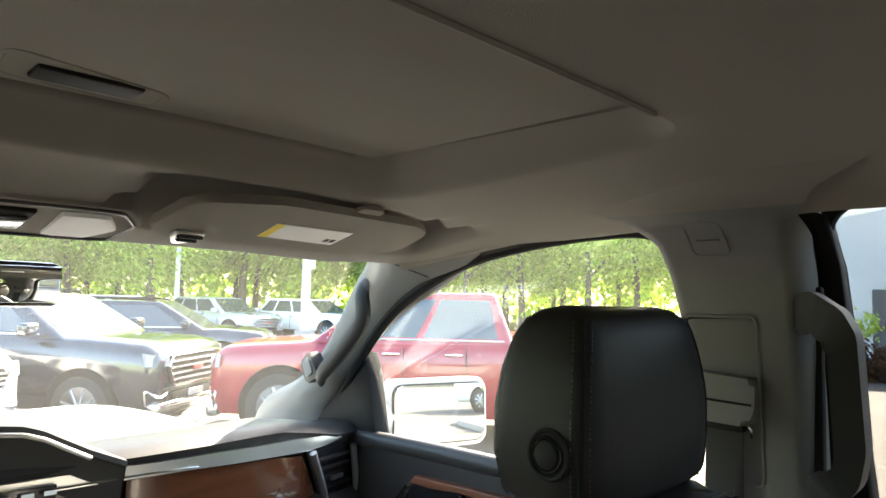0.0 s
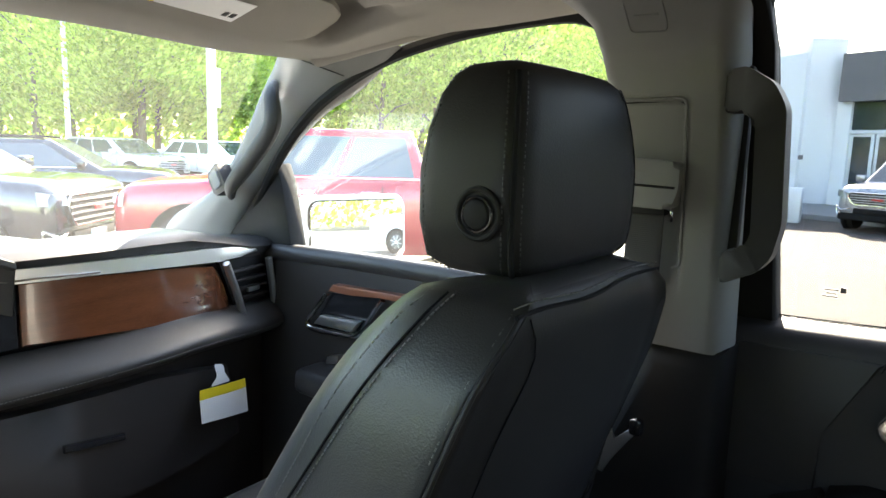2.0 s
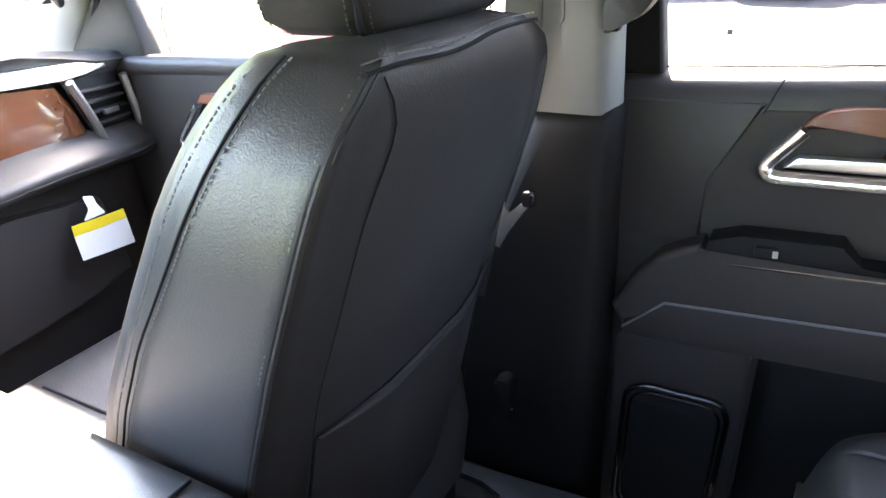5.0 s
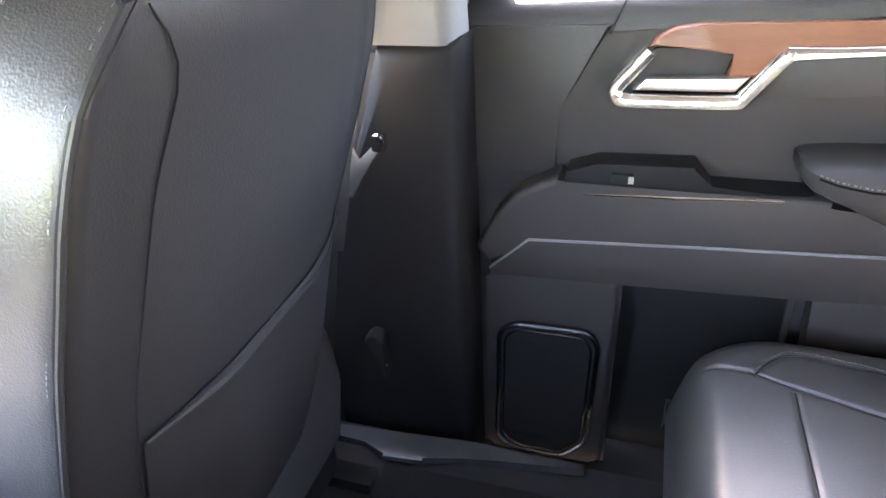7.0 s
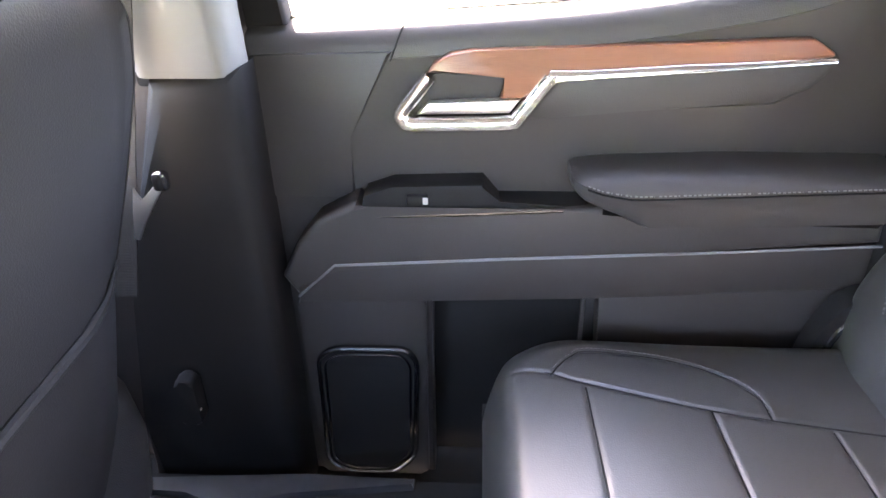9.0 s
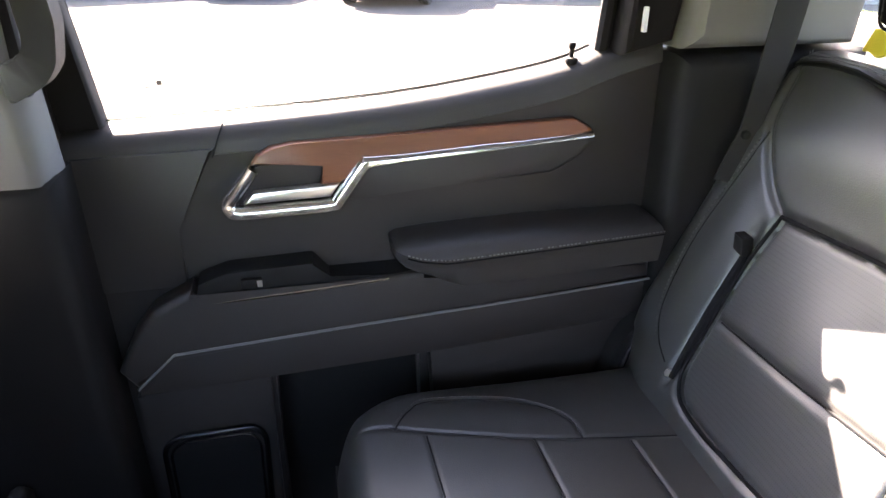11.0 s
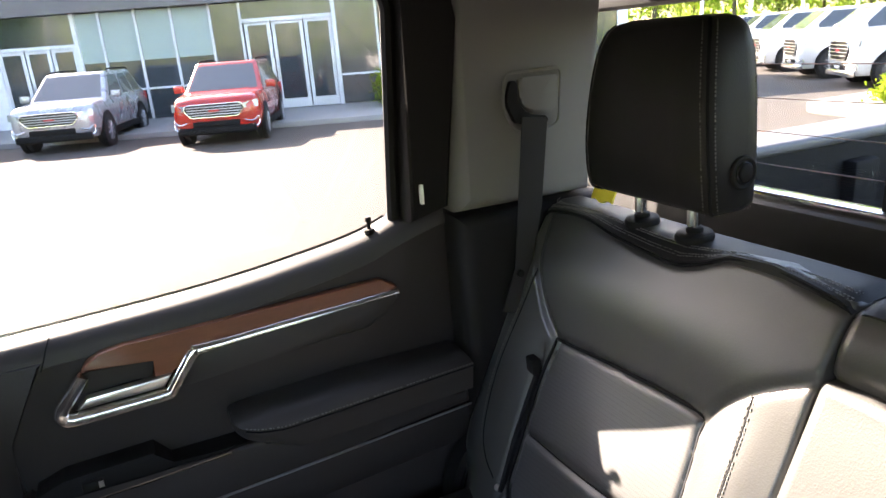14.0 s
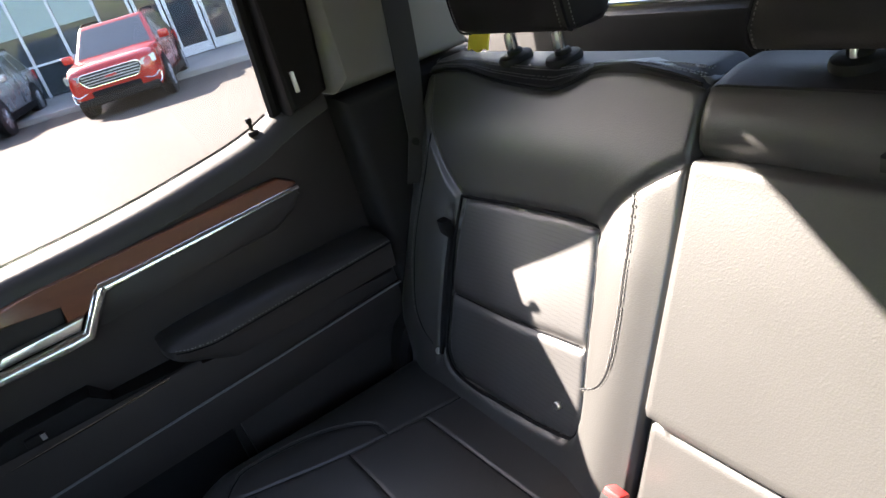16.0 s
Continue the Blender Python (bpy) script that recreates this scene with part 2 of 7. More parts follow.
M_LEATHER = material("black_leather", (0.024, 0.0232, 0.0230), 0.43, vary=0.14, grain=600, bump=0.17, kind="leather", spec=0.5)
# darker, duller copy of the black leather, with shade put into its colour
M_LEATHER_SHADE = material("shaded_matt_leather", (0.0145, 0.0138, 0.0138), 0.50, vary=0.12, grain=560, bump=0.10, kind="leather", spec=0.22)
M_LEATHER_SMOOTH = material("smooth_black_leather", (0.038, 0.0372, 0.036), 0.38, vary=0.12, grain=560, bump=0.09, kind="leather", spec=0.7)
M_PERF = material("perforated_black_leather", (0.046, 0.045, 0.045), 0.44, vary=0.10, grain=700, bump=0.06, kind="leather", spec=0.8)
pn, pl = M_PERF.node_tree.nodes, M_PERF.node_tree.links
holes = pn.new("ShaderNodeTexVoronoi")
holes.inputs["Scale"].default_value = 330.0
holes.inputs["Randomness"].default_value = 0.0
edge = pn.new("ShaderNodeMapRange")
edge.inputs[1].default_value = 0.30
edge.inputs[2].default_value = 0.42
edge.inputs[3].default_value = 0.62
pl.new(holes.outputs["Distance"], edge.inputs[0])
dots = pn.new("ShaderNodeMix")
dots.data_type = "RGBA"
dots.blend_type = "MULTIPLY"
dots.inputs[0].default_value = 1.0
pb = pn["Principled BSDF"]
pl.new(pb.inputs["Base Color"].links[0].from_socket, dots.inputs[6])
pl.new(edge.outputs[0], dots.inputs[7])
pl.new(dots.outputs[2], pb.inputs["Base Color"])
ptc = pn.new("ShaderNodeTexCoord")
pl.new(ptc.outputs["Object"], holes.inputs["Vector"])
M_STITCH = material("grey_thread", (0.115, 0.112, 0.108), 0.7, grain=2500, bump=0.5)
M_PIPING = material("black_piping", (0.010, 0.010, 0.011), 0.8, grain=900, spec=0.08)
M_DOOR = material("black_door_plastic", (0.0275, 0.0240, 0.0228), 0.48, vary=0.10, grain=1400, bump=0.15, big=5, spec=0.28)
M_DOOR_SOFT = material("black_soft_trim", (0.030, 0.0272, 0.0262), 0.46, vary=0.10, grain=600, bump=0.12, kind="leather", spec=0.34)
M_BLACK = material("matt_black_plastic", (0.013, 0.0125, 0.0125), 0.6, grain=900, bump=0.2, spec=0.10)
M_GRIP = material("dark_grey_grip_plastic", (0.022, 0.0212, 0.0205), 0.55, vary=0.08, grain=1300, bump=0.2, spec=0.2)
M_GLOSSBLACK = material("gloss_black_plastic", (0.012, 0.012, 0.013), 0.15, grain=900)
M_GREY = material("grey_pillar_trim", (0.130, 0.129, 0.122), 0.65, vary=0.06, grain=1200, bump=0.25)
M_HEAD = material("grey_headliner_cloth", (0.215, 0.20, 0.176), 0.95, vary=0.06, grain=900, bump=0.4, spec=0.2)
M_SILL = material("scuffed_sill_plastic", (0.050, 0.050, 0.052), 0.36, vary=0.5, grain=60, bump=0.15, big=20)
M_CHROME = material("chrome", (0.90, 0.90, 0.89), 0.16, metal=1.0, vary=0.02, rough_vary=0.03)
M_SATIN = material("satin_metal", (0.75, 0.74, 0.72), 0.34, metal=1.0, vary=0.04, rough_vary=0.05)
M_WOOD = material("open_pore_wood", (0.145, 0.046, 0.019), 0.42, vary=0.35, grain=120, bump=0.2, big=14, stretch=(6, 0.6, 6), coat=0.15)
M_CARPET = material("black_carpet", (0.035, 0.034, 0.034), 0.95, vary=0.3, grain=700, bump=1.0, spec=0.1)
M_BELT = material("seat_belt_webbing", (0.022, 0.022, 0.022), 0.75, vary=0.1, grain=2400, bump=0.15, kind="weave", spec=0.3)
M_WHITE = material("white_card", (0.80, 0.80, 0.79), 0.5, vary=0.03)
M_YELLOW = material("yellow_card", (0.80, 0.62, 0.03), 0.5, vary=0.05)
M_MESHYEL = material("yellow_netting", (0.72, 0.60, 0.05), 0.7, vary=0.3, grain=700)
M_RED = material("red_plastic", (0.55, 0.03, 0.03), 0.35)
M_RUBBER = material("black_rubber", (0.011, 0.011, 0.011), 0.7, grain=500, bump=0.2, spec=0.10)
M_GLASS = glass("dusty_clear_glass", (0.97, 0.98, 0.97), 0.6, 0.015)
M_SIDEGLASS = glass("clear_side_glass", (0.96, 0.97, 0.96), 0.5, 0.0045)
M_PRIVACY = glass("grey_privacy_glass", (0.58, 0.575, 0.57))
# tint set to hold back light on the unseen driver side
M_DARKPANE = glass("light_cutting_dark_glass", (0.42, 0.42, 0.42))
M_MIRROR = material("mirror_silver", (0.9, 0.9, 0.9), 0.01, metal=1.0, vary=0.0, rough_vary=0.0)
M_ASPHALT = material("sunlit_asphalt", (0.060, 0.052, 0.044), 0.9, vary=0.26, grain=60, bump=0.5, big=0.35)
M_CONCRETE = material("pale_concrete", (0.26, 0.255, 0.245), 0.85, vary=0.12, grain=50, bump=0.3, big=0.8)
M_STUCCO = material("white_stucco", (0.80, 0.80, 0.81), 0.9, vary=0.06, grain=40, bump=0.3, big=0.7)
M_FASCIA = material("grey_roof_fascia", (0.16, 0.15, 0.15), 0.7, vary=0.15, grain=20)
M_ALU = material("white_aluminium", (0.72, 0.73, 0.74), 0.4, vary=0.04)
M_BLIND = material("pale_green_blind", (0.36, 0.44, 0.41), 0.7, vary=0.05, grain=30)
# dark mottled tone stands in for the dimness inside the shop
M_SHOP = material("dim_interior_tone", (0.05, 0.047, 0.045), 0.7, vary=0.5, grain=3, big=1)
M_PAINT_WHITE = material("white_car_paint", (0.74, 0.74, 0.73), 0.25, vary=0.02, coat=0.8)
M_PAINT_RED = material("red_car_paint", (0.27, 0.012, 0.022), 0.25, vary=0.05, coat=0.8)
M_PAINT_ORANGE = material("bright_red_car_paint", (0.42, 0.022, 0.012), 0.25, vary=0.05, coat=0.8)
M_PAINT_SILVER = material("silver_car_paint", (0.42, 0.43, 0.45), 0.28, metal=0.5, vary=0.03, coat=0.8)
M_PAINT_BLACK = material("black_car_paint", (0.015, 0.018, 0.024), 0.15, vary=0.05, coat=1.0)
M_TYRE = material("tyre_rubber", (0.02, 0.02, 0.02), 0.8, grain=60, bump=0.2)
M_RIM = material("alloy_rim", (0.55, 0.55, 0.56), 0.3, metal=0.9, vary=0.05)
M_LAMP = material("headlamp_glass", (0.42, 0.44, 0.46), 0.08, metal=0.4, vary=0.1, grain=40)
M_CARGLASS = material("car_window_glass", (0.04, 0.05, 0.055), 0.03, vary=0.3, big=1.5, spec=1.0)
M_BARK = material("grey_bark", (0.16, 0.13, 0.10), 0.95, vary=0.35, grain=18, bump=0.8, big=3, stretch=(1, 1, 0.2))


def leaf_material(name, a, b):
    """Thin leaves: light comes through them, and each one differs a little."""
    m = bpy.data.materials.new(name)
    m.use_nodes = True
    n, l = m.node_tree.nodes, m.node_tree.links
    n.clear()
    out = n.new("ShaderNodeOutputMaterial")
    df = n.new("ShaderNodeBsdfDiffuse")
    tl = n.new("ShaderNodeBsdfTranslucent")
    mix = n.new("ShaderNodeMixShader")
    mix.inputs[0].default_value = 0.62
    geo = n.new("ShaderNodeNewGeometry")
    ramp = n.new("ShaderNodeMix")
    ramp.data_type = "RGBA"
    ramp.inputs[6].default_value = (*a, 1)
    ramp.inputs[7].default_value = (*b, 1)
    l.new(geo.outputs["Random Per Island"], ramp.inputs[0])
    l.new(ramp.outputs[2], df.inputs[0])
    l.new(ramp.outputs[2], tl.inputs[0])
    l.new(df.outputs[0], mix.inputs[1])
    l.new(tl.outputs[0], mix.inputs[2])
    l.new(mix.outputs[0], out.inputs[0])
    return m


M_LEAF = leaf_material("spring_leaves", (0.25, 0.40, 0.05), (0.78, 0.88, 0.20))
M_LEAF2 = leaf_material("dark_spring_leaves", (0.20, 0.35, 0.04), (0.68, 0.80, 0.16))
M_LEAF_BUSH = leaf_material("yellow_green_leaves", (0.16, 0.26, 0.02), (0.33, 0.40, 0.04))
M_LEAF_HEDGE = leaf_material("reddish_leaves", (0.09, 0.045, 0.03), (0.17, 0.10, 0.06))
M_DARKCHROME = material("dark_bright_trim", (0.13, 0.13, 0.14), 0.26, metal=1.0, vary=0.05, rough_vary=0.04)
M_RAIL = material("grey_bed_rail", (0.14, 0.14, 0.145), 0.5, vary=0.1, grain=200, bump=0.2)
M_RIMDARK = material("dark_rim", (0.10, 0.10, 0.105), 0.4, metal=0.6, vary=0.1)
M_WOOD_GLOSS = material("lacquered_wood", (0.095, 0.030, 0.012), 0.24, vary=0.55, grain=90, bump=0.05, big=9, stretch=(0.6, 6, 6), coat=1.0)

# ---- the cab: floor, roof, pillars ----


def side_x(z):
    """Inner half-width of the cab's upper side by height."""
    return 0.825 - 0.17 * max(0.0, z - 1.40)


def roof_z(x, y):
    """Underside of the headliner."""
    z = 1.886 - 0.024 * step(0.25, 0.80, y) - 0.035 * (abs(x) / 0.72) ** 3
    z -= 0.062 * step(0.80, 1.14, y) * (1.0 - 0.35 * step(0.45, 0.70, abs(x)))
    z -= 0.04 * step(-0.6, -0.93, y)
    # pocket into which the sun visor folds
    z += 0.050 * step(0.795, 0.812, y - 0.15 * max(0.0, x - 0.2)) * step(1.04, 0.98, y) * step(0.03, 0.05, x) * step(0.63, 0.60, x)
    return z


def rounded_rect(x0, x1, y0, y1, r, n=8, side=6):
    pts = []
    cs = [(x1 - r, y1 - r, 0), (x0 + r, y1 - r, 90), (x0 + r, y0 + r, 180), (x1 - r, y0 + r, 270)]
    for k, (cx, cy, a) in enumerate(cs):
        for j in range(n + 1):
            t = radians(a + 90 * j / n)
            pts.append(Vector((cx + r * math.cos(t), cy + r * math.sin(t))))
        nx, ny, na = cs[(k + 1) % 4]
        q = Vector((nx + r * math.cos(radians(na)), ny + r * math.sin(radians(na))))
        p = pts[-1]
        for j in range(1, side):
            pts.append(p.lerp(q, j / side))
    return pts


# headliner with the sunroof's recess
hole = rounded_rect(-0.40, 0.272, 0.295, 0.722, 0.045, 10, 22)
rim = rounded_rect(-0.71, 0.71, -0.92, 1.16, 0.10, 10, 22)


def recess_ring(g):
    """The recess's mouth, grown by g ahead and to the sides and by less behind."""
    return rounded_rect(-0.40 - g, 0.272 + g, 0.295 - 0.06 * g, 0.722 + g, 0.045 + 0.6 * g, 10, 22)


rings = [[Vector((p.x, p.y, 1.945)) for p in hole], [Vector((p.x, p.y, 1.908)) for p in hole]]
for k in range(1, 8):
    g = 0.062 * k / 7
    f = step(0.0, 1.0, k / 7)
    rings.append([Vector((p.x, p.y, lerp(1.905, roof_z(p.x, p.y), f))) for p in recess_ring(g)])
mouth = recess_ring(0.062)
for t in [k / 48 for k in range(1, 49)]:
    ring = []
    for p, q in zip(mouth, rim):
        s = p.lerp(q, t)
        ring.append(Vector((s.x, s.y, roof_z(s.x, s.y))))
    rings.append(ring)
single("ceiling", loft(rings, cap=False), M_HEAD, "warm grey cloth headliner with a sunroof recess", "ceiling", kind="structure", sharp=60)
welt = [p for p in recess_ring(0.0) if p.y < 0.34]
welt = sorted(welt, key=lambda p: p.x)
welt = [(p.x, p.y - 0.002, roof_z(p.x, p.y) + 0.003) for p in welt if p.y < 0.30]
part_welt = tube(welt, [0.0004 + 0.0050 * min(1.0, i / 3, (len(welt) - 1 - i) / 3) for i in range(len(welt))], 8)
single("trim_recess_edge", part_welt, M_HEAD, "rounded grey cloth edge of the sunroof recess", "trim", kind="structure")
shade = thing("sunroof_shade", (-0.03, 0.5, 1.91), "closed grey cloth sunroof shade panel", "sunroof shade")
part("panel", grid(lambda u, v: Vector((lerp(-0.390, 0.261, u), lerp(0.304, 0.709, v), 1.917 - 0.003 * v - 0.003 * (2 * u - 1) ** 2)), 16, 16, 0.006), M_HEAD, shade)
part("pull_rim", tube([(x, y, 1.9095) for x, y in round_poly([(-0.178, 0.615), (-0.035, 0.648), (-0.035, 0.705), (-0.172, 0.695)], 0.02)], 0.0026, 6, closed=True), M_HEAD, shade, "moulded edge of the pull")
part("pull_slot", rbox(-0.150, -0.062, 0.642, 0.680, 1.904, 1.912, 0.003), M_BLACK, shade, "dark recessed pull slot")
# outer roof skin
single("roof", grid(lambda u, v: Vector((lerp(-0.80, 0.80, u), lerp(-0.98, 1.20, v), 1.985 - 0.06 * abs(2 * u - 1) ** 3 - 0.05 * step(0.8, 1.0, v))), 20, 20, 0.01), M_WHITE, "outer roof skin of the truck", "roof", kind="structure")
# floor
fl = rbox(-0.86, 0.682, -0.95, 1.75, 0.60, 0.68, 0.01)
rbox(0.66, 0.965, -0.95, 1.75, 0.50, 0.58, 0.01, bm=fl)
single("floor", fl, M_CARPET, "black carpeted cab floor", "floor", kind="structure")

# B pillar, right: grey upper trim that flows into the headliner, black lower trim
def table(rows, z):
    for (a, p), (b, q) in zip(rows, rows[1:]):
        if z <= b:
            return lerp(p, q, max(0.0, (z - a) / (b - a)))
    return rows[-1][1]


def pillar_x(z):
    return table(((1.33, 0.712), (1.60, 0.690), (1.72, 0.674), (1.77, 0.663), (1.80, 0.650), (1.82, 0.635), (1.837, 0.614), (1.850, 0.588), (1.860, 0.556), (1.868, 0.52), (1.877, 0.482), (1.895, 0.44)), z)


def pillar_face(u, v):
    z = 1.350 + 0.542 * (1 - (1 - v) ** 2)
    yf = table(((1.33, 0.43), (1.45, 0.455), (1.60, 0.475), (1.75, 0.498), (1.81, 0.512), (1.845, 0.54), (1.862, 0.59), (1.895, 0.72)), z)
    yr = table(((1.33, 0.300), (1.60, 0.303), (1.80, 0.306), (1.84, 0.30), (1.862, 0.26), (1.895, 0.12)), z)
    y = lerp(yr, yf, u)
    e = min(1.0, min(y - yr, yf - y) / 0.026)
    well = step(0.364, 0.372, y) * step(0.486, 0.478, y) * step(1.42, 1.50, z) * step(1.711, 1.702, z)
    return Vector((pillar_x(z) + 0.014 * well + 0.05 * (1 - step(1.815, 1.855, z)) * (1 - math.sqrt(max(0.0, 1 - (1 - e) ** 2))), y, z))


bp = thing("pillar_b", (0.76, 0.42, 0.68), "door pillar with grey upper and black lower trim", "pillar", kind="structure")
btrim = part("upper_trim", grid(pillar_face, 60, 130, 0.003), M_GREY, bp, "smooth warm grey plastic trim", sharp=80)
btrim.data.materials.append(M_HEAD)
for f in btrim.data.polygons:
    if f.center.z > 1.848:
        f.material_index = 1
part("core", rbox(0.735, 0.85, 0.312, 0.44, 1.33, 1.90, 0.006), M_BLACK, bp)
low = [(0.297, 0.585), (0.297, 1.358), (0.415, 1.348), (0.495, 1.09), (0.55, 0.78), (0.575, 0.585)]
part("lower_trim", prism(low, "x", 0.70, 0.85, 0.03, 3), M_BLACK, bp, "black grained plastic trim")
# C pillar, right
cp = thing("pillar_c", (0.78, -0.72, 0.68), "rear cab pillar with grey upper and black lower trim", "pillar", kind="structure")
up = [(-0.545, 1.482), (-0.825, 1.482), (-0.835, 1.89), (-0.56, 1.89), (-0.555, 1.82)]
part("upper_trim", prism(up, "x", 0.725, 0.86, 0.022, 3, lambda v: Vector((v.x - 0.08 * (v.z - 1.45), v.y, v.z))), M_GREY, cp, "smooth warm grey plastic trim")
low = [(-0.55, 0.585), (-0.545, 1.474), (-0.86, 1.474), (-0.86, 0.585)]
part("lower_trim", prism(low, "x", 0.72, 0.86, 0.03, 3), M_BLACK, cp, "black grained plastic trim")
# rear wall below and around the back window
bw = thing("wall_rear", (0, -0.92, 0.68), "rear cab wall in black trim under the back window", "wall", kind="structure")
part("lower_panel", rbox(-0.98, 0.98, -0.96, -0.90, 0.68, 1.50, 0.01), M_BLACK, bw)
part("header", rbox(-0.95, 0.95, -0.97, -0.90, 1.80, 1.90, 0.015), M_BLACK, bw)
for sx in (-1, 1):
    part("side_post", prism([(sx * 1.0, 1.49), (sx * 0.945, 1.49), (sx * 0.875, 1.82), (sx * 0.95, 1.82)], "y", -0.97, -0.90, 0.01), M_BLACK, bw)
rw = thing("window_back", (0, -0.94, 1.5), "sliding rear cab window with black mullions and heater wires", "window", kind="structure")
part("sill", rbox(-0.945, 0.945, -0.955, -0.925, 1.497, 1.512, 0.003), M_CHROME, rw, "bright lower window edge")
for x in (0.238, -0.238):
    part("mullion", rbox(x - 0.016, x + 0.016, -0.955, -0.93, 1.512, 1.80, 0.003), M_BLACK, rw)
g = part("pane", rbox(-0.945, 0.945, -0.948, -0.944, 1.51, 1.80, 0.0), M_PRIVACY, rw)
for z in (1.55, 1.60, 1.65, 1.70):
    part("heater_wire", tube([(-0.90, -0.9425, z), (0.90, -0.9425, z)], 0.0007, 5), M_WOOD, rw)
part("quarter_closing", rbox(0.862, 0.99, -0.96, -0.56, 0.60, 1.49, 0.01), M_BLACK, cp)
# A pillar, right
ap_path = [(0.665, 1.08, 1.835), (0.71, 1.21, 1.775), (0.745, 1.325, 1.695), (0.772, 1.43, 1.605), (0.79, 1.54, 1.51), (0.80, 1.68, 1.40), (0.805, 1.76, 1.33)]
ap = thing("pillar_a", (0.78, 1.4, 1.3), "sloping windscreen pillar in grey trim", "pillar", kind="structure")
edge_in = smooth_path([(0.62, 1.15, 1.875), (0.70, 1.268, 1.807), (0.735, 1.365, 1.742), (0.745, 1.433, 1.661), (0.755, 1.530, 1.557), (0.765, 1.649, 1.473), (0.775, 1.840, 1.395), (0.778, 1.90, 1.33)], 5)
edge_out = smooth_path([(0.72, 0.93, 1.815), (0.775, 1.100, 1.742), (0.785, 1.209, 1.698), (0.790, 1.326, 1.623), (0.795, 1.435, 1.524), (0.800, 1.540, 1.418), (0.800, 1.575, 1.378), (0.800, 1.60, 1.33)], 5)
rings = []
for p, q in zip(edge_in, edge_out):
    ring = []
    for f, d in ((0.0, 0.006), (0.06, -0.004), (0.16, -0.010), (0.35, -0.015), (0.55, -0.016), (0.75, -0.012), (0.90, -0.006), (1.0, 0.006)):
        ring.append(p.lerp(q, f) + Vector((d, 0.25 * d, 0)))
    rings.append(ring + [q + Vector((0.035, 0.02, 0.0)), p + Vector((0.035, 0.03, 0.01))])
part("trim", loft(rings), M_GREY, ap, "moulded grey plastic trim", sharp=60)
part("trim_joint", tube([edge_in[4].lerp(edge_out[4], f) + Vector((-0.021, -0.005, 0.0)) for f in (0.1, 0.3, 0.5, 0.7, 0.85)], 0.0012, 5), M_BLACK, ap)
ag = thing("windscreen_pillar_grip", (0.74, 1.42, 1.6), "dark grey moulded grab handle on the windscreen pillar", "grab handle")
gp = smooth_path([(0.726, 1.305, 1.752), (0.698, 1.279, 1.728), (0.690, 1.268, 1.662), (0.690, 1.340, 1.589), (0.694, 1.422, 1.526), (0.730, 1.478, 1.497)], 6)
part("bar", tube(gp, [0.011 + 0.0075 * math.sin(math.pi * k / 30) for k in range(31)], 12, flat=1.35), M_GRIP, ag)
part("end_cap", prism(round_poly([(1.452, 1.512), (1.50, 1.49), (1.535, 1.54), (1.495, 1.575)], 0.008), "x", 0.700, 0.735, 0.005), M_DOOR, ag, "dark end cap")
part("end_insert", prism(round_poly([(1.472, 1.520), (1.50, 1.506), (1.522, 1.54), (1.496, 1.56)], 0.006), "x", 0.697, 0.703, 0.002), M_GREY, ag, "paler end insert")
# roof rail above the right doors
rail = [(0.716, -0.60, 1.872), (0.716, -0.2, 1.886), (0.718, 0.3, 1.884), (0.718, 0.7, 1.862), (0.70, 1.0, 1.822), (0.685, 1.12, 1.80)]
single("trim_roof_rail", tube(smooth_path(rail, 6), 0.021, 10), M_HEAD, "rounded grey roof rail above the doors", "trim", kind="structure")
# left side closing wall with its window openings
lw = thing("wall_left", (-0.86, 0.3, 0.68), "closed driver side of the cab", "wall", kind="structure")
part("lower_panel", rbox(-0.90, -0.80, -0.95, 1.60, 0.68, 1.38, 0.01), M_DOOR, lw)
part("rear_post", rbox(-0.86, -0.74, -0.95, -0.55, 1.38, 1.90, 0.01), M_GREY, lw)
part("middle_post", rbox(-0.86, -0.74, 0.30, 0.45, 1.38, 1.90, 0.01), M_GREY, lw)
part("front_post", tube([(-x, y, z) for x, y, z in smooth_path(ap_path, 3)], 0.05, 10), M_GREY, lw)
# pane out of view, added to dim what comes in from the left rear
part("rear_pane", rbox(-0.80, -0.796, -0.56, 0.31, 1.37, 1.87, 0.0), M_DARKPANE, lw, "unseen dark pane that cuts light from the left")
fpane = part("front_pane", rbox(-0.80, -0.796, 0.44, 1.42, 1.37, 1.87, 0.0), M_SIDEGLASS, lw, "clear side glass")
fpane.visible_shadow = False
part("top_rail", rbox(-0.84, -0.70, -0.95, 1.0, 1.86, 1.93, 0.01), M_HEAD, lw)
# firewall under the windscreen
single("wall_front", rbox(-0.90, 0.90, 1.72, 1.80, 0.60, 1.26, 0.01), M_BLACK, "black bulkhead under the windscreen", "wall", kind="structure")
# windscreen
ws = thing("windscreen", (0, 1.4, 1.3), "sloping clear windscreen", "window", kind="structure")
g = part("pane", grid(lambda u, v: Vector((lerp(-0.80, 0.80, u) * lerp(1.0, 0.88, v), lerp(1.80, 1.15, v) + 0.07 * (1 - (2 * u - 1) ** 2), lerp(1.28, 1.82, v))), 16, 8), M_GLASS, ws)
g.visible_shadow = False
part("header_band", rbox(-0.70, 0.70, 1.14, 1.18, 1.805, 1.86, 0.01), M_HEAD, ws)
hood = thing("hood", (0, 2.4, 1.2), "sunlit white hood of the truck ahead of the windscreen", "hood", kind="structure")
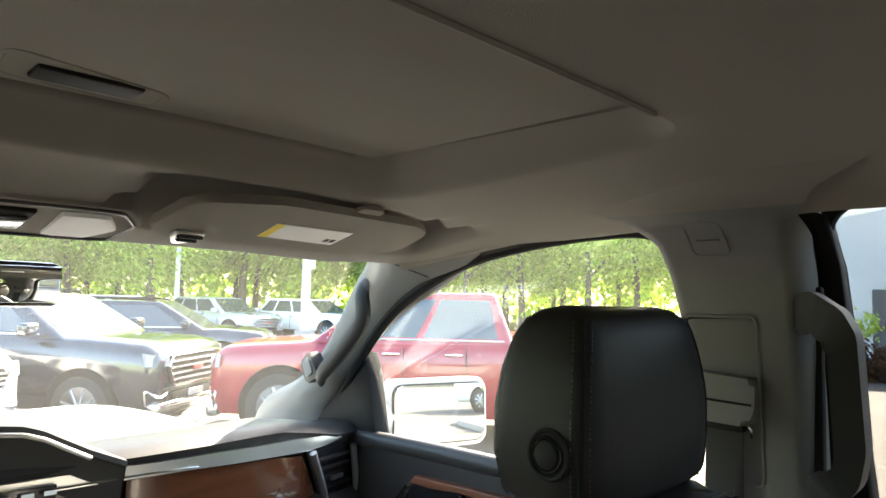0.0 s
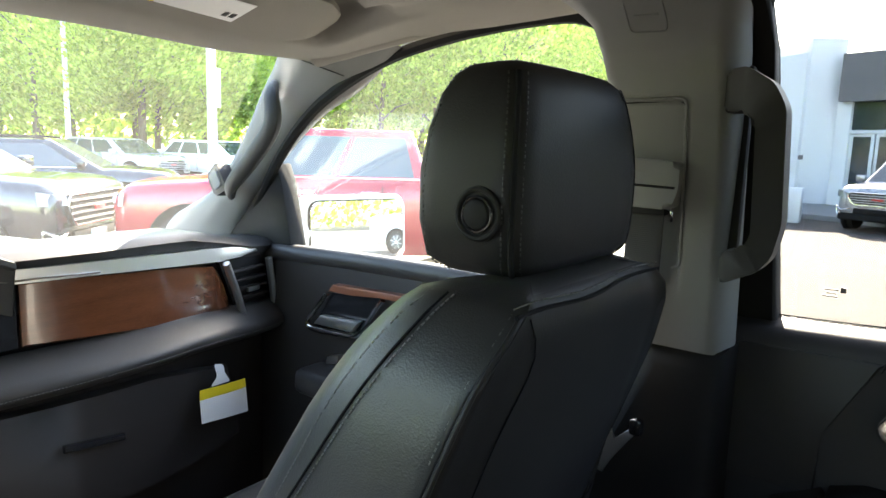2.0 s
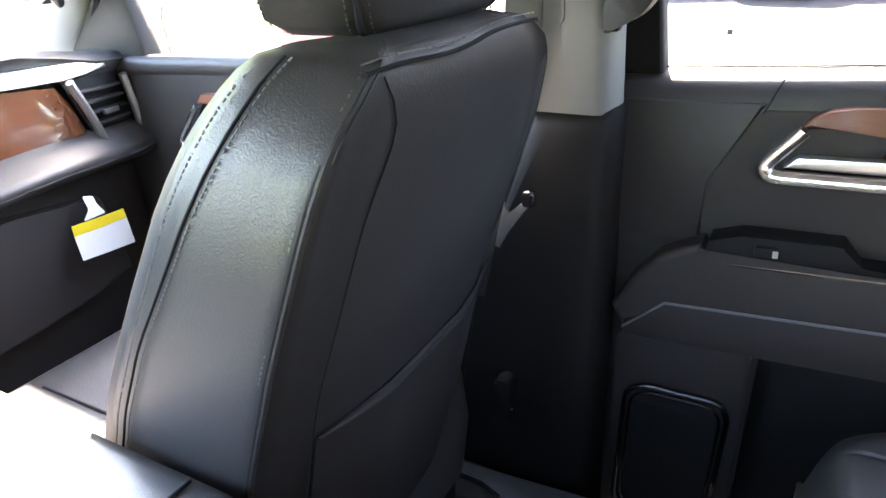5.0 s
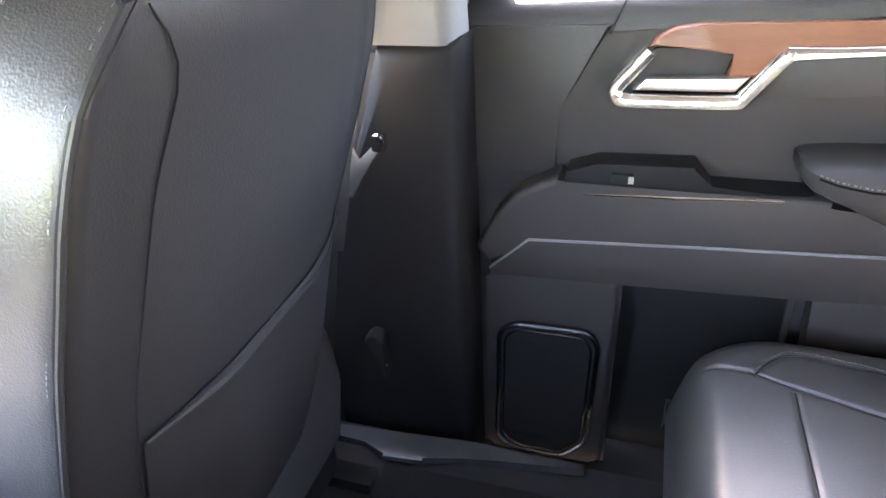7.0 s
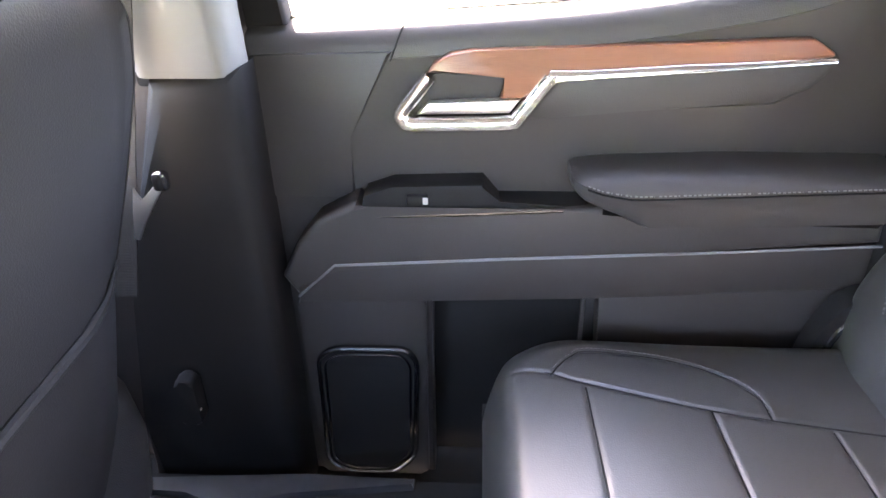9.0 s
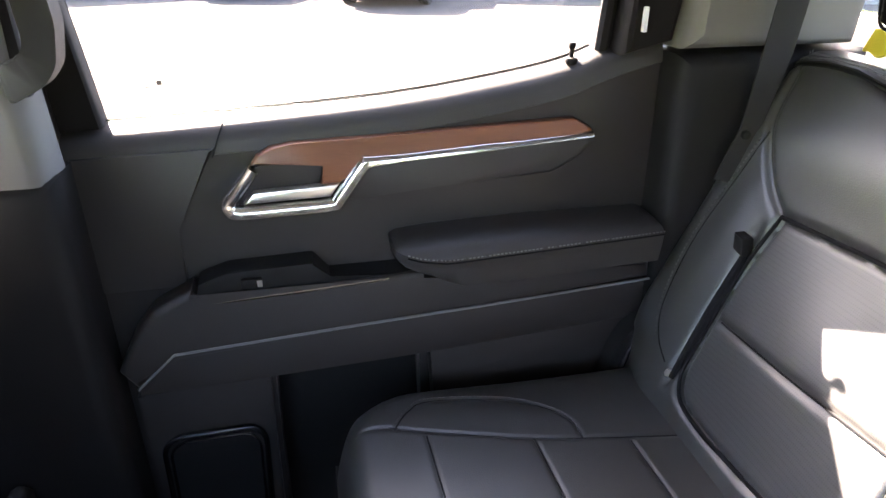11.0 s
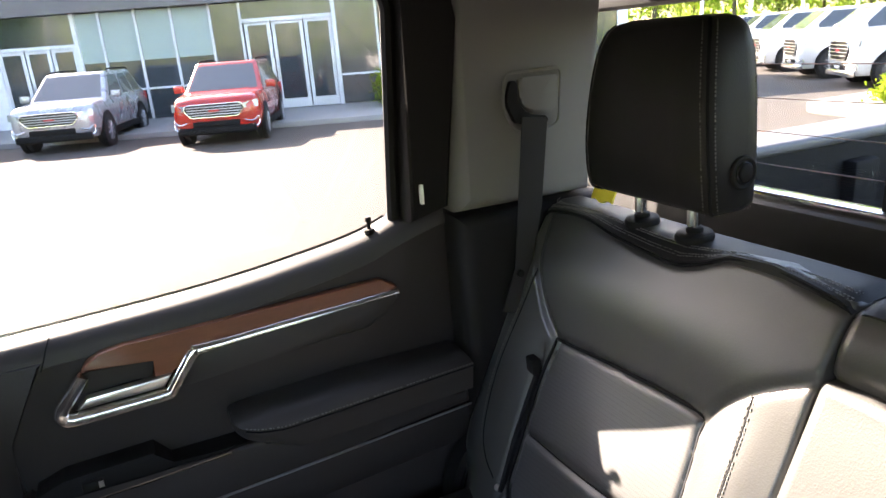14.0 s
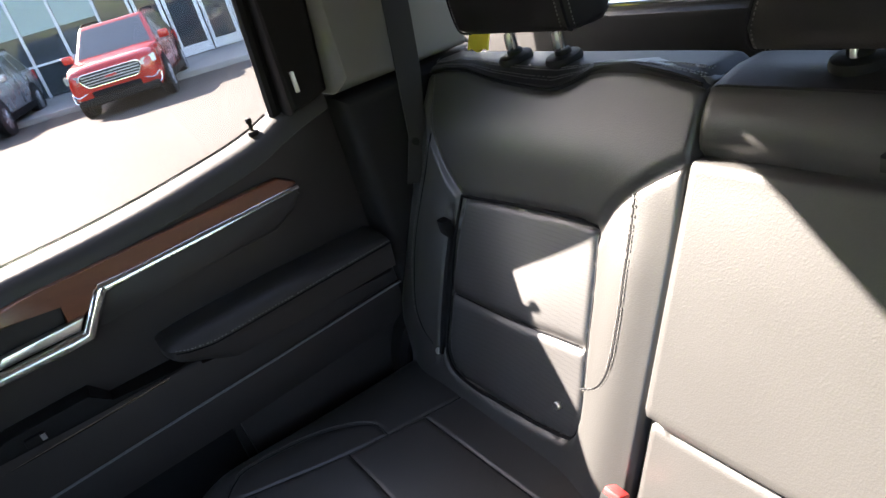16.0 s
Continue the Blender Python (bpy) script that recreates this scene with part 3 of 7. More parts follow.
part("skin", grid(lambda u, v: Vector((lerp(-0.92, 0.92, u), lerp(1.86, 3.3, v), 1.27 - 0.06 * abs(2 * u - 1) ** 3 - 0.05 * v ** 2 + 0.012 * math.cos((2 * u - 1) * 7))), 24, 16, 0.02), M_PAINT_WHITE, hood)
part("cowl", rbox(-0.86, 0.86, 1.76, 1.87, 1.20, 1.262, 0.01), M_BLACK, hood)
part("wiper", tube([(0.55, 1.80, 1.285), (0.1, 1.84, 1.295), (-0.15, 1.85, 1.29)], 0.007, 6), M_BLACK, hood)
# grips, belts and trim on the right pillars
badge = round_poly([(0.395, 1.791), (0.447, 1.792), (0.449, 1.836), (0.397, 1.835)], 0.01)
part("badge_rim", tube([(pillar_x(z) - 0.0040, y, z) for y, z in badge], 0.0012, 5, closed=True), M_GREY, bp, "embossed safety badge outline")
part("badge_bar", tube([(pillar_x(1.812) - 0.0036, 0.405, 1.812), (pillar_x(1.812) - 0.0036, 0.438, 1.812)], 0.0022, 5), M_GREY, bp, "embossed unreadable lettering")
well_line = round_poly([(0.368, 1.47), (0.370, 1.707), (0.480, 1.704), (0.482, 1.47)], 0.012)
part("belt_panel_rim", tube([(pillar_x(z) - 0.0022, y, z) for y, z in well_line], 0.0022, 6), M_GREY, bp, "raised edge of the belt recess")
# thin black rod that draws the shade along the recess's inner edge
part("belt_panel_shade_line", tube([(pillar_x(z) + 0.0090, 0.425 + (y - 0.425) * 0.93, z - 0.003) for y, z in well_line], 0.0016, 5), M_BLACK, bp)
fg = thing("pillar_grab_handle", (0.66, 0.26, 1.6), "grey upright grab handle on the door pillar", "grab handle")
grip = [(0.318, 1.742), (0.290, 1.742), (0.254, 1.720), (0.238, 1.690), (0.230, 1.55), (0.238, 1.508), (0.254, 1.488), (0.305, 1.462), (0.305, 1.508), (0.276, 1.514), (0.264, 1.532), (0.271, 1.672), (0.287, 1.690), (0.318, 1.684)]
part("bar", prism(round_poly(grip, 0.010), "x", 0.630, 0.664, 0.011, 3, lambda v: Vector((v.x + 0.032 * step(0.272, 0.312, v.y), v.y, v.z))), M_GRIP, fg)
part("backing", rbox(0.708, 0.724, 0.296, 0.318, 1.46, 1.75, 0.005), M_BLACK, fg)
fbelt = thing("front_seat_belt", (0.68, 0.41, 1.2), "black front seat belt on its pillar with a bright tongue", "seat belt")
part("guide", prism(round_poly([(0.380, 1.554), (0.370, 1.578), (0.369, 1.620), (0.478, 1.626), (0.478, 1.580), (0.464, 1.556)], 0.010), "x", 0.666, 0.715, 0.010, 3), M_GREY, fbelt, "grey sliding belt guide")
part("guide_groove", tube([(0.6655, 0.374, 1.585), (0.6655, 0.474, 1.588)], 0.0018, 5), M_BLACK, fbelt)
part("guide_slot", rbox(0.668, 0.690, 0.386, 0.450, 1.545, 1.557, 0.003), M_BLACK, fbelt, "dark slot for the webbing")
part("guide_ring", tube(smooth_path([(0.684, 0.390, 1.553), (0.679, 0.383, 1.553), (0.680, 0.379, 1.546), (0.684, 0.381, 1.538)], 4), 0.0028, 8), M_CHROME, fbelt)
part("webbing", prism([(0.391, 1.562), (0.443, 1.562), (0.446, 1.45), (0.470, 1.30), (0.53, 1.05), (0.48, 1.05), (0.420, 1.30), (0.392, 1.45)], "x", 0.682, 0.6845, 0.0, 2, lambda v: Vector((v.x - 0.012 * step(1.45, 1.30, v.z), v.y, v.z))), M_BELT, fbelt)
part("tongue", prism([(0.405, 1.232), (0.397, 1.226), (0.418, 1.196), (0.432, 1.178), (0.445, 1.150), (0.452, 1.152), (0.444, 1.19), (0.436, 1.225), (0.43, 1.205)], "x", 0.655, 0.661, 0.0015), M_SATIN, fbelt, "bright metal belt tongue")
part("tongue_grip", rbox(0.65, 0.667, 0.388, 0.408, 1.222, 1.248, 0.006), M_GLOSSBLACK, fbelt)
part("anchor", prism(round_poly([(0.43, 0.81), (0.465, 0.81), (0.46, 0.90), (0.43, 0.90)], 0.01), "x", 0.66, 0.69, 0.006), M_BLACK, fbelt)
part("anchor_ring", tube([(0.668, 0.43, 0.842), (0.664, 0.445, 0.834), (0.668, 0.462, 0.842)], 0.004, 6), M_SATIN, fbelt)
rbelt = thing("rear_seat_belt", (0.73, -0.68, 1.4), "dark rear seat belt coming from the rear pillar", "seat belt")
part("outlet_rim", tube([(0.699, y, z) for y, z in round_poly([(-0.632, 1.710), (-0.743, 1.712), (-0.736, 1.620), (-0.715, 1.612), (-0.648, 1.614), (-0.626, 1.655)], 0.015)], 0.0028, 6, closed=True), M_GREY, rbelt)
part("outlet", prism(round_poly([(-0.641, 1.697), (-0.633, 1.662), (-0.650, 1.626), (-0.714, 1.622), (-0.712, 1.634), (-0.672, 1.640), (-0.655, 1.662), (-0.653, 1.697)], 0.006), "x", 0.696, 0.708, 0.002), M_BLACK, rbelt, "dark crescent belt outlet")
part("outlet_cover", prism(round_poly([(-0.657, 1.700), (-0.659, 1.664), (-0.676, 1.645), (-0.730, 1.640), (-0.736, 1.702)], 0.010), "x", 0.698, 0.712, 0.004), M_GREY, rbelt, "grey belt outlet cover")
part("webbing", prism([(-0.657, 1.637), (-0.706, 1.632), (-0.690, 1.481), (-0.662, 1.36), (-0.635, 1.29), (-0.603, 1.30), (-0.632, 1.376), (-0.642, 1.481)], "x", 0.688, 0.6905, 0.0), M_BELT, rbelt)
part("stop_button", cyl((0.686, -0.640, 1.366), (1, 0, 0), 0.007, 0.008, 12, 0.002), M_BLACK, rbelt)
single("trim_sill_plate", prism([(0.628, 0.585), (0.640, 0.61), (0.655, 0.61), (0.662, 0.45), (0.674, 0.28), (0.674, 0.10), (0.655, 0.10), (0.640, 0.30), (0.612, 0.36), (0.606, 0.43), (0.635, 0.47)], "z", 0.68, 0.694, 0.006), M_SILL, "scuffed metal trim strip by the floor", "trim", kind="structure")
single("floor_mat", rbox(0.14, 0.60, 0.02, 0.42, 0.681, 0.690, 0.004), M_RUBBER, "black ribbed rear floor mat", "floor mat")

# ---- rear right door ----
rd = thing("door_rear", (0.82, -0.1, 0.68), "closed rear door with black trim, wood inlay and chrome handle bezel", "door", kind="structure")
GLASS_LINE = [(0.31, 1.393), (0.265, 1.395), (0.10, 1.402), (-0.136, 1.417), (-0.315, 1.441), (-0.40, 1.458), (-0.446, 1.475), (-0.50, 1.492), (-0.545, 1.503)]
body = [(y, z - 0.034) for y, z in GLASS_LINE] + [(-0.56, 0.585), (-0.172, 0.585), (-0.172, 1.012), (0.075, 1.002), (0.075, 0.585), (0.32, 0.585)]
part("panel", prism(body, "x", 0.785, 0.834, 0.004, 2), M_DOOR, rd)
part("front_panel", prism([(0.30, 1.360), (0.115, 1.364), (0.182, 1.25), (0.178, 1.155), (0.30, 1.155)], "x", 0.779, 0.80, 0.004), M_DOOR_SOFT, rd)
# window ledge that slopes up to the glass and catches the sun
led_rows = []
for p in smooth_path([(0.0, y, z) for y, z in GLASS_LINE], 6):
    led_rows.append([Vector((x, p.y, p.z + dz)) for x, dz in ((0.836, 0.001), (0.826, -0.001), (0.814, -0.0045), (0.803, -0.009), (0.795, -0.0145), (0.789, -0.022), (0.7845, -0.032), (0.7825, -0.046), (0.795, -0.052), (0.836, -0.03))])
part("window_ledge", loft(led_rows), M_DOOR_SOFT, rd, "soft black ledge sloping up to the glass", sharp=50)
part("ledge_joint", tube([(0.7795, 0.118, 1.352), (0.7805, 0.112, 1.366), (0.787, 0.106, 1.381), (0.80, 0.10, 1.394)], 0.0011, 5), M_RUBBER, rd)
part("glass_seal", tube([(0.834, y, z + 0.002) for _, y, z in smooth_path([(0.0, y, z) for y, z in GLASS_LINE[:-2]], 6)], 0.0013, 6), M_RUBBER, rd, "thin black glass seal")
part("front_frame", prism([(0.256, 1.385), (0.284, 1.78), (0.296, 1.85), (0.34, 1.87), (0.335, 1.385)], "x", 0.812, 0.85, 0.006, 2, lambda v: Vector((v.x - 0.17 * (v.z - 1.40), v.y, v.z))), M_BLACK, rd, "black door frame ahead of the glass")
# window frame
fr_in = [(0.295, 1.37), (0.305, 1.845), (0.27, 1.876), (-0.42, 1.872), (-0.460, 1.84), (-0.460, 1.470)]
frame_path = [(side_x(z) + 0.004, y, z) for y, z in round_poly(fr_in, [0.0, 0.04, 0.04, 0.05, 0.05, 0.0], 5)]
part("window_frame", tube(frame_path, 0.012, 8), M_RUBBER, rd, "black rubber window seal")
part("rear_frame", prism([(-0.470, 1.470), (-0.470, 1.83), (-0.45, 1.88), (-0.54, 1.88), (-0.552, 1.80), (-0.545, 1.49)], "x", 0.765, 0.86, 0.01, 2, lambda v: Vector((v.x - 0.17 * (v.z - 1.45), v.y, v.z))), M_BLACK, rd, "black door frame behind the glass")
part("top_frame", prism([(0.31, 1.872), (-0.46, 1.868), (-0.46, 1.905), (0.31, 1.91)], "x", 0.715, 0.742, 0.004), M_BLACK, rd, "black upper door frame")
part("frame_sticker", rbox(0.744, 0.752, -0.492, -0.486, 1.506, 1.540, 0.001), M_WHITE, rd, "small white sticker")
gl = part("pane", prism([(0.30, 1.30), (0.31, 1.88), (-0.47, 1.88), (-0.46, 1.36)], "x", 0.838, 0.842, 0, 2, lambda v: Vector((v.x - 0.17 * (v.z - 1.40), v.y, v.z))), M_PRIVACY, rd)
gl.visible_shadow = False
for y0, y1, z0, z1 in ((0.184, 0.203, 1.436, 1.438), (0.186, 0.198, 1.441, 1.443), (0.184, 0.202, 1.446, 1.448), (0.174, 0.181, 1.444, 1.451)):
    part("glass_mark", rbox(0.826, 0.8275, y0, y1, z0, z1, 0.0), M_RAIL, gl)
# wood inlay with the handle cup
wood = [(0.068, 1.340), (0.060, 1.352), (0.039, 1.364), (0.009, 1.368), (-0.106, 1.371), (-0.408, 1.381), (-0.436, 1.364), (-0.437, 1.358), (-0.098, 1.336), (-0.055, 1.306), (-0.024, 1.303), (-0.036, 1.338)]
part("wood_inlay", prism(wood, "x", 0.766, 0.79, 0.006, 3, lambda v: Vector((v.x + 0.10 * max(0.0, v.z - 1.345), v.y, v.z))), M_WOOD, rd, "reddish brown open-pore wood inlay")
cup = [(0.062, 1.336), (-0.034, 1.338), (-0.022, 1.300), (-0.05, 1.29), (0.085, 1.285)]
part("handle_cup", prism(round_poly(cup, 0.006), "x", 0.779, 0.788, 0.0), M_DOOR, rd, "dark handle recess")
ch = [(0.066, 1.336), (0.085, 1.312), (0.104, 1.288), (0.102, 1.277), (0.090, 1.272), (0.02, 1.273), (-0.040, 1.275), (-0.05, 1.282), (-0.075, 1.316), (-0.09, 1.334), (-0.105, 1.337), (-0.27, 1.347), (-0.436, 1.357)]
chp = [(y, z) for _, y, z in smooth_path([(0, y, z) for y, z in ch], 3)]
rings = []
for i, (y, z) in enumerate(chp):
    (y0, z0), (y1, z1) = chp[max(0, i - 1)], chp[min(len(chp) - 1, i + 1)]
    n = Vector((z1 - z0, -(y1 - y0))).normalized()
    w = lerp(0.0098, 0.0060, step(0.09, 0.12, -y)) if i < len(chp) - 3 else 0.0042
    rings.append([Vector((x, y + n.x * w * a, z + n.y * w * a)) for a, x in ((-1.0, 0.785), (-1.0, 0.7605), (-0.7, 0.7575), (0.0, 0.7580), (0.75, 0.7605), (1.0, 0.7645), (1.0, 0.785))])
part("chrome_strip", loft(rings), M_CHROME, rd, "bright chrome bezel and strip", sharp=45)
lever = [(0.083, 1.287), (0.068, 1.303), (-0.052, 1.308), (-0.038, 1.289)]
part("door_handle", prism(lever, "x", 0.757, 0.776, 0.004), M_SATIN, rd, "satin chrome pull handle")
ins = [(-0.098, 1.330), (-0.436, 1.351), (-0.438, 1.339), (-0.42, 1.318), (-0.378, 1.296), (-0.20, 1.288), (-0.075, 1.277), (-0.055, 1.278)]
part("insert", prism(ins, "x", 0.772, 0.79, 0.006), M_DOOR_SOFT, rd, "smooth black insert")
# armrest
rings = []
for k in range(27):
    y = -0.123 - 0.412 * (k / 26) ** 1.5
    lo = table(((0.123, 1.198), (0.130, 1.192), (0.140, 1.186), (0.180, 1.172), (0.218, 1.153), (0.334, 1.155), (0.55, 1.164)), -y)
    hi = table(((0.123, 1.216), (0.130, 1.221), (0.145, 1.223), (0.176, 1.226), (0.332, 1.231), (0.55, 1.229)), -y)
    xf = table(((0.123, 0.730), (0.127, 0.712), (0.137, 0.699), (0.160, 0.690), (0.20, 0.687), (0.55, 0.685)), -y)
    seam = table(((0.123, 1.211), (0.135, 1.210), (0.153, 1.206), (0.197, 1.200), (0.55, 1.217)), -y)
    rings.append([Vector((x, y, z)) for x, z in ((0.79, hi - 0.003), (0.755, hi), (xf + 0.038, hi - 0.001), (xf + 0.022, hi - 0.003), (xf + 0.010, lerp(seam, hi, 0.68)), (xf + 0.003, lerp(seam, hi, 0.35)), (xf, seam + 0.003), (xf + 0.001, seam), (xf + 0.003, seam - 0.003), (xf + 0.003, lerp(lo, seam, 0.6)), (xf + 0.008, lo + 0.004), (xf + 0.016, lo), (0.79, lo))])
part("armrest", loft(rings), M_DOOR_SOFT, rd, "padded black armrest with grey stitching", sharp=50)
seam_line = [r[7] + Vector((-0.001, 0, 0)) for r in rings[3:]]
part("armrest_groove", tube(seam_line, 0.0013, 5), M_PIPING, rd)
stitches("armrest_stitching", [p + Vector((0.0004, 0, 0.0045)) for p in seam_line], rd, 0.006, 0.0010)
# ledge with switch
led = [(0.291, 1.044), (0.262, 1.10), (0.229, 1.140), (0.169, 1.172), (0.162, 1.152), (-0.10, 1.162), (-0.17, 1.166), (-0.25, 1.135), (-0.548, 1.15), (-0.55, 1.113), (-0.28, 1.097), (0.207, 1.069), (0.269, 1.009)]
part("ledge", prism(led, "x", 0.735, 0.79, 0.012, 3), M_DOOR_SOFT, rd, "projecting black ledge")
part("ledge_lower", prism([(0.275, 1.004), (0.210, 1.064), (-0.28, 1.092), (-0.552, 1.108), (-0.556, 1.032), (-0.176, 1.011), (0.073, 1.001), (0.272, 0.99)], "x", 0.743, 0.79, 0.01), M_DOOR, rd)
part("ledge_piping", tube([(0.738, 0.270, 1.009), (0.733, 0.209, 1.0675), (0.733, -0.043, 1.083), (0.733, -0.28, 1.0955), (0.733, -0.55, 1.112)], 0.0022, 6), M_RAIL, rd, "fine grey piping")
sw = [(0.166, 1.150), (0.160, 1.176), (0.12, 1.190), (-0.005, 1.194), (-0.028, 1.166), (-0.15, 1.166), (-0.12, 1.160)]
swp = part("switch_panel", prism(sw, "x", 0.742, 0.79, 0.003), M_BLACK, rd, "black window switch panel")
part("window_switch", rbox(0.734, 0.745, 0.070, 0.10, 1.165, 1.18, 0.003), M_BLACK, swp)
part("switch_mark", rbox(0.7335, 0.735, 0.070, 0.077, 1.168, 1.178, 0.0), M_SATIN, swp)
part("bright_strip", tube([(0.737, 0.15, 1.146), (0.735, 0.02, 1.152), (0.735, -0.115, 1.159)], 0.002, 6), M_CHROME, rd)
# lower door: speaker housing, map pocket
part("pocket_back", rbox(0.850, 0.866, -0.20, 0.10, 0.575, 1.02, 0.004), M_BLACK, rd, "dark back of the map pocket")
part("speaker_housing", prism(round_poly([(0.285, 0.59), (0.285, 0.98), (0.08, 0.985), (0.086, 0.59)], 0.012), "x", 0.772, 0.80, 0.008), M_DOOR, rd)
spk = round_poly([(0.268, 0.625), (0.262, 0.868), (0.236, 0.888), (0.115, 0.889), (0.099, 0.865), (0.108, 0.645), (0.148, 0.602), (0.235, 0.602)], 0.02, 4)
part("speaker_grille", prism(spk, "x", 0.764, 0.78, 0.006), M_BLACK, rd, "black speaker grille with rounded corners")
part("speaker_rim", tube([(0.766, y, z) for y, z in spk], 0.005, 8, closed=True), M_DARKCHROME, rd, "dark bright rim")
part("speaker_inner_rim", tube([(0.763, 0.183 + (y - 0.183) * 0.88, 0.745 + (z - 0.745) * 0.93) for y, z in spk], 0.0025, 6, closed=True), M_DARKCHROME, rd)
part("pocket_front", prism([(-0.18, 1.014), (-0.556, 1.035), (-0.556, 0.67), (-0.20, 0.67)], "x", 0.750, 0.79, 0.004), M_DOOR, rd, "map pocket panel")
part("outer_skin", prism([(0.40, 1.29), (-0.60, 1.30), (-0.60, 0.56), (0.40, 0.56)], "x", 0.95, 0.985, 0.01), M_PAINT_WHITE, rd, "white painted outer skin")
part("outer_handle", rbox(0.985, 1.015, -0.42, -0.24, 1.14, 1.17, 0.012), M_CHROME, rd)
pin = thing("lock_pin", (0.815, -0.411, 1.44), "black door lock pin on the window ledge", "lock pin")
part("stem", cyl((0.812, -0.411, 1.468), (0, 0, 1), 0.0035, 0.028, 10), M_BLACK, pin)
part("knob", cyl((0.812, -0.411, 1.480), (0, 0, 1), 0.0055, 0.010, 12, 0.002), M_BLACK, pin)
part("collar", cyl((0.812, -0.411, 1.458), (0, 0, 1), 0.0095, 0.010, 14, 0.003), M_BLACK, pin)

# ---- front right door ----
fd = thing("door_front", (0.82, 0.9, 0.68), "closed front passenger door with black trim and wood inlay", "door", kind="structure")
fb = [(0.42, 1.372), (0.9, 1.368), (1.2, 1.362), (1.45, 1.350), (1.66, 1.32), (1.72, 0.585), (0.50, 0.585)]
part("panel", prism(fb, "x", 0.795, 0.85, 0.012), M_DOOR, fd)
part("outer_skin", prism([(1.72, 1.26), (0.41, 1.29), (0.41, 0.56), (1.72, 0.56)], "x", 0.95, 0.985, 0.01), M_PAINT_WHITE, fd, "white painted outer skin")
part("outer_handle", rbox(0.985, 1.015, 0.52, 0.70, 1.14, 1.17, 0.012), M_CHROME, fd)
part("belt_cap", tube(smooth_path([(0.806, y, z + 0.003) for y, z in fb[:4]], 4), 0.022, 10), M_DOOR_SOFT, fd)
fwin = [(0.43, 1.37), (0.475, 1.70), (0.50, 1.80), (0.55, 1.835), (0.62, 1.845), (0.78, 1.835), (0.95, 1.808), (1.08, 1.768), (1.225, 1.70), (1.35, 1.605), (1.45, 1.50), (1.54, 1.40), (1.58, 1.33)]
part("window_frame", tube(smooth_path([(side_x(z) - 0.003, y, z) for y, z in fwin], 4), 0.013, 8), M_RUBBER, fd, "black rubber window seal")
gl = part("pane", prism([(y, z) for y, z in fwin], "x", 0.838, 0.842, 0, 2, lambda v: Vector((v.x - 0.17 * (v.z - 1.40), v.y, v.z))), M_SIDEGLASS, fd)
gl.visible_shadow = False
part("quarter_frame", prism([(1.66, 1.325), (1.330, 1.34), (1.373, 1.53), (1.395, 1.575), (1.47, 1.53), (1.60, 1.40)], "x", 0.800, 0.85, 0.006), M_BLACK, fd, "black triangle at the mirror")
part("wood_inlay", prism([(1.182, 1.292), (1.165, 1.312), (0.9, 1.322), (0.6, 1.325), (0.6, 1.302), (1.02, 1.305), (1.10, 1.296)], "x", 0.774, 0.80, 0.004), M_WOOD, fd, "reddish brown wood inlay")
part("chrome_strip", tube(smooth_path([(0.778, y, z) for y, z in ((1.185, 1.287), (1.225, 1.243), (1.251, 1.210), (1.240, 1.196), (1.16, 1.199), (1.090, 1.206), (1.055, 1.245), (1.013, 1.300))], 4), 0.0065, 8), M_CHROME, fd, "bright chrome handle bezel")
part("door_handle", prism([(1.222, 1.211), (1.198, 1.236), (1.075, 1.242), (1.098, 1.214)], "x", 0.766, 0.786, 0.004), M_SATIN, fd, "satin chrome pull handle")
part("handle_cup", prism([(1.18, 1.288), (1.02, 1.30), (1.09, 1.205), (1.24, 1.20)], "x", 0.788, 0.797, 0), M_GLOSSBLACK, fd)
part("armrest", rbox(0.70, 0.80, 0.62, 1.22, 1.06, 1.12, 0.02, 3), M_DOOR_SOFT, fd)
part("switch_plate", prism([(1.189, 1.118), (1.184, 1.137), (1.146, 1.147), (1.148, 1.127)], "x", 0.776, 0.80, 0.002), M_SATIN, fd, "pale badge plate")

# ---- front passenger seat ----
SX = 0.364
fs = thing("front_passenger_seat", (SX, 0.6, 0.68), "black leather front passenger seat with stitched seams", "seat")


def seat_y(z):
    """Rear centre, rear edge, front edge and half-width of the front seat's back by height."""
    table = ((0.84, 0.470, 0.540, 0.780, 0.224), (1.05, 0.425, 0.488, 0.728, 0.237), (1.167, 0.405, 0.446, 0.671, 0.239), (1.275, 0.378, 0.405, 0.603, 0.239), (1.386, 0.355, 0.364, 0.536, 0.229), (1.42, 0.348, 0.354, 0.516, 0.220), (1.453, 0.340, 0.344, 0.494, 0.208), (1.480, 0.336, 0.338, 0.473, 0.194), (1.496, 0.338, 0.340, 0.459, 0.182), (1.507, 0.347, 0.349, 0.447, 0.168), (1.512, 0.365, 0.367, 0.43, 0.14))
    for a, b in zip(table, table[1:]):
        if z <= b[0]:
            t = (z - a[0]) / (b[0] - a[0])
            return [lerp(p, q, t) for p, q in zip(a[1:], b[1:])]
    return list(table[-1][1:])


def rear_width(z):
    """Share of the half-width that is left along the rounded rear shoulder."""
    return 1 - 0.26 * max(0.0, (z - 1.44) / 0.072) ** 2.2


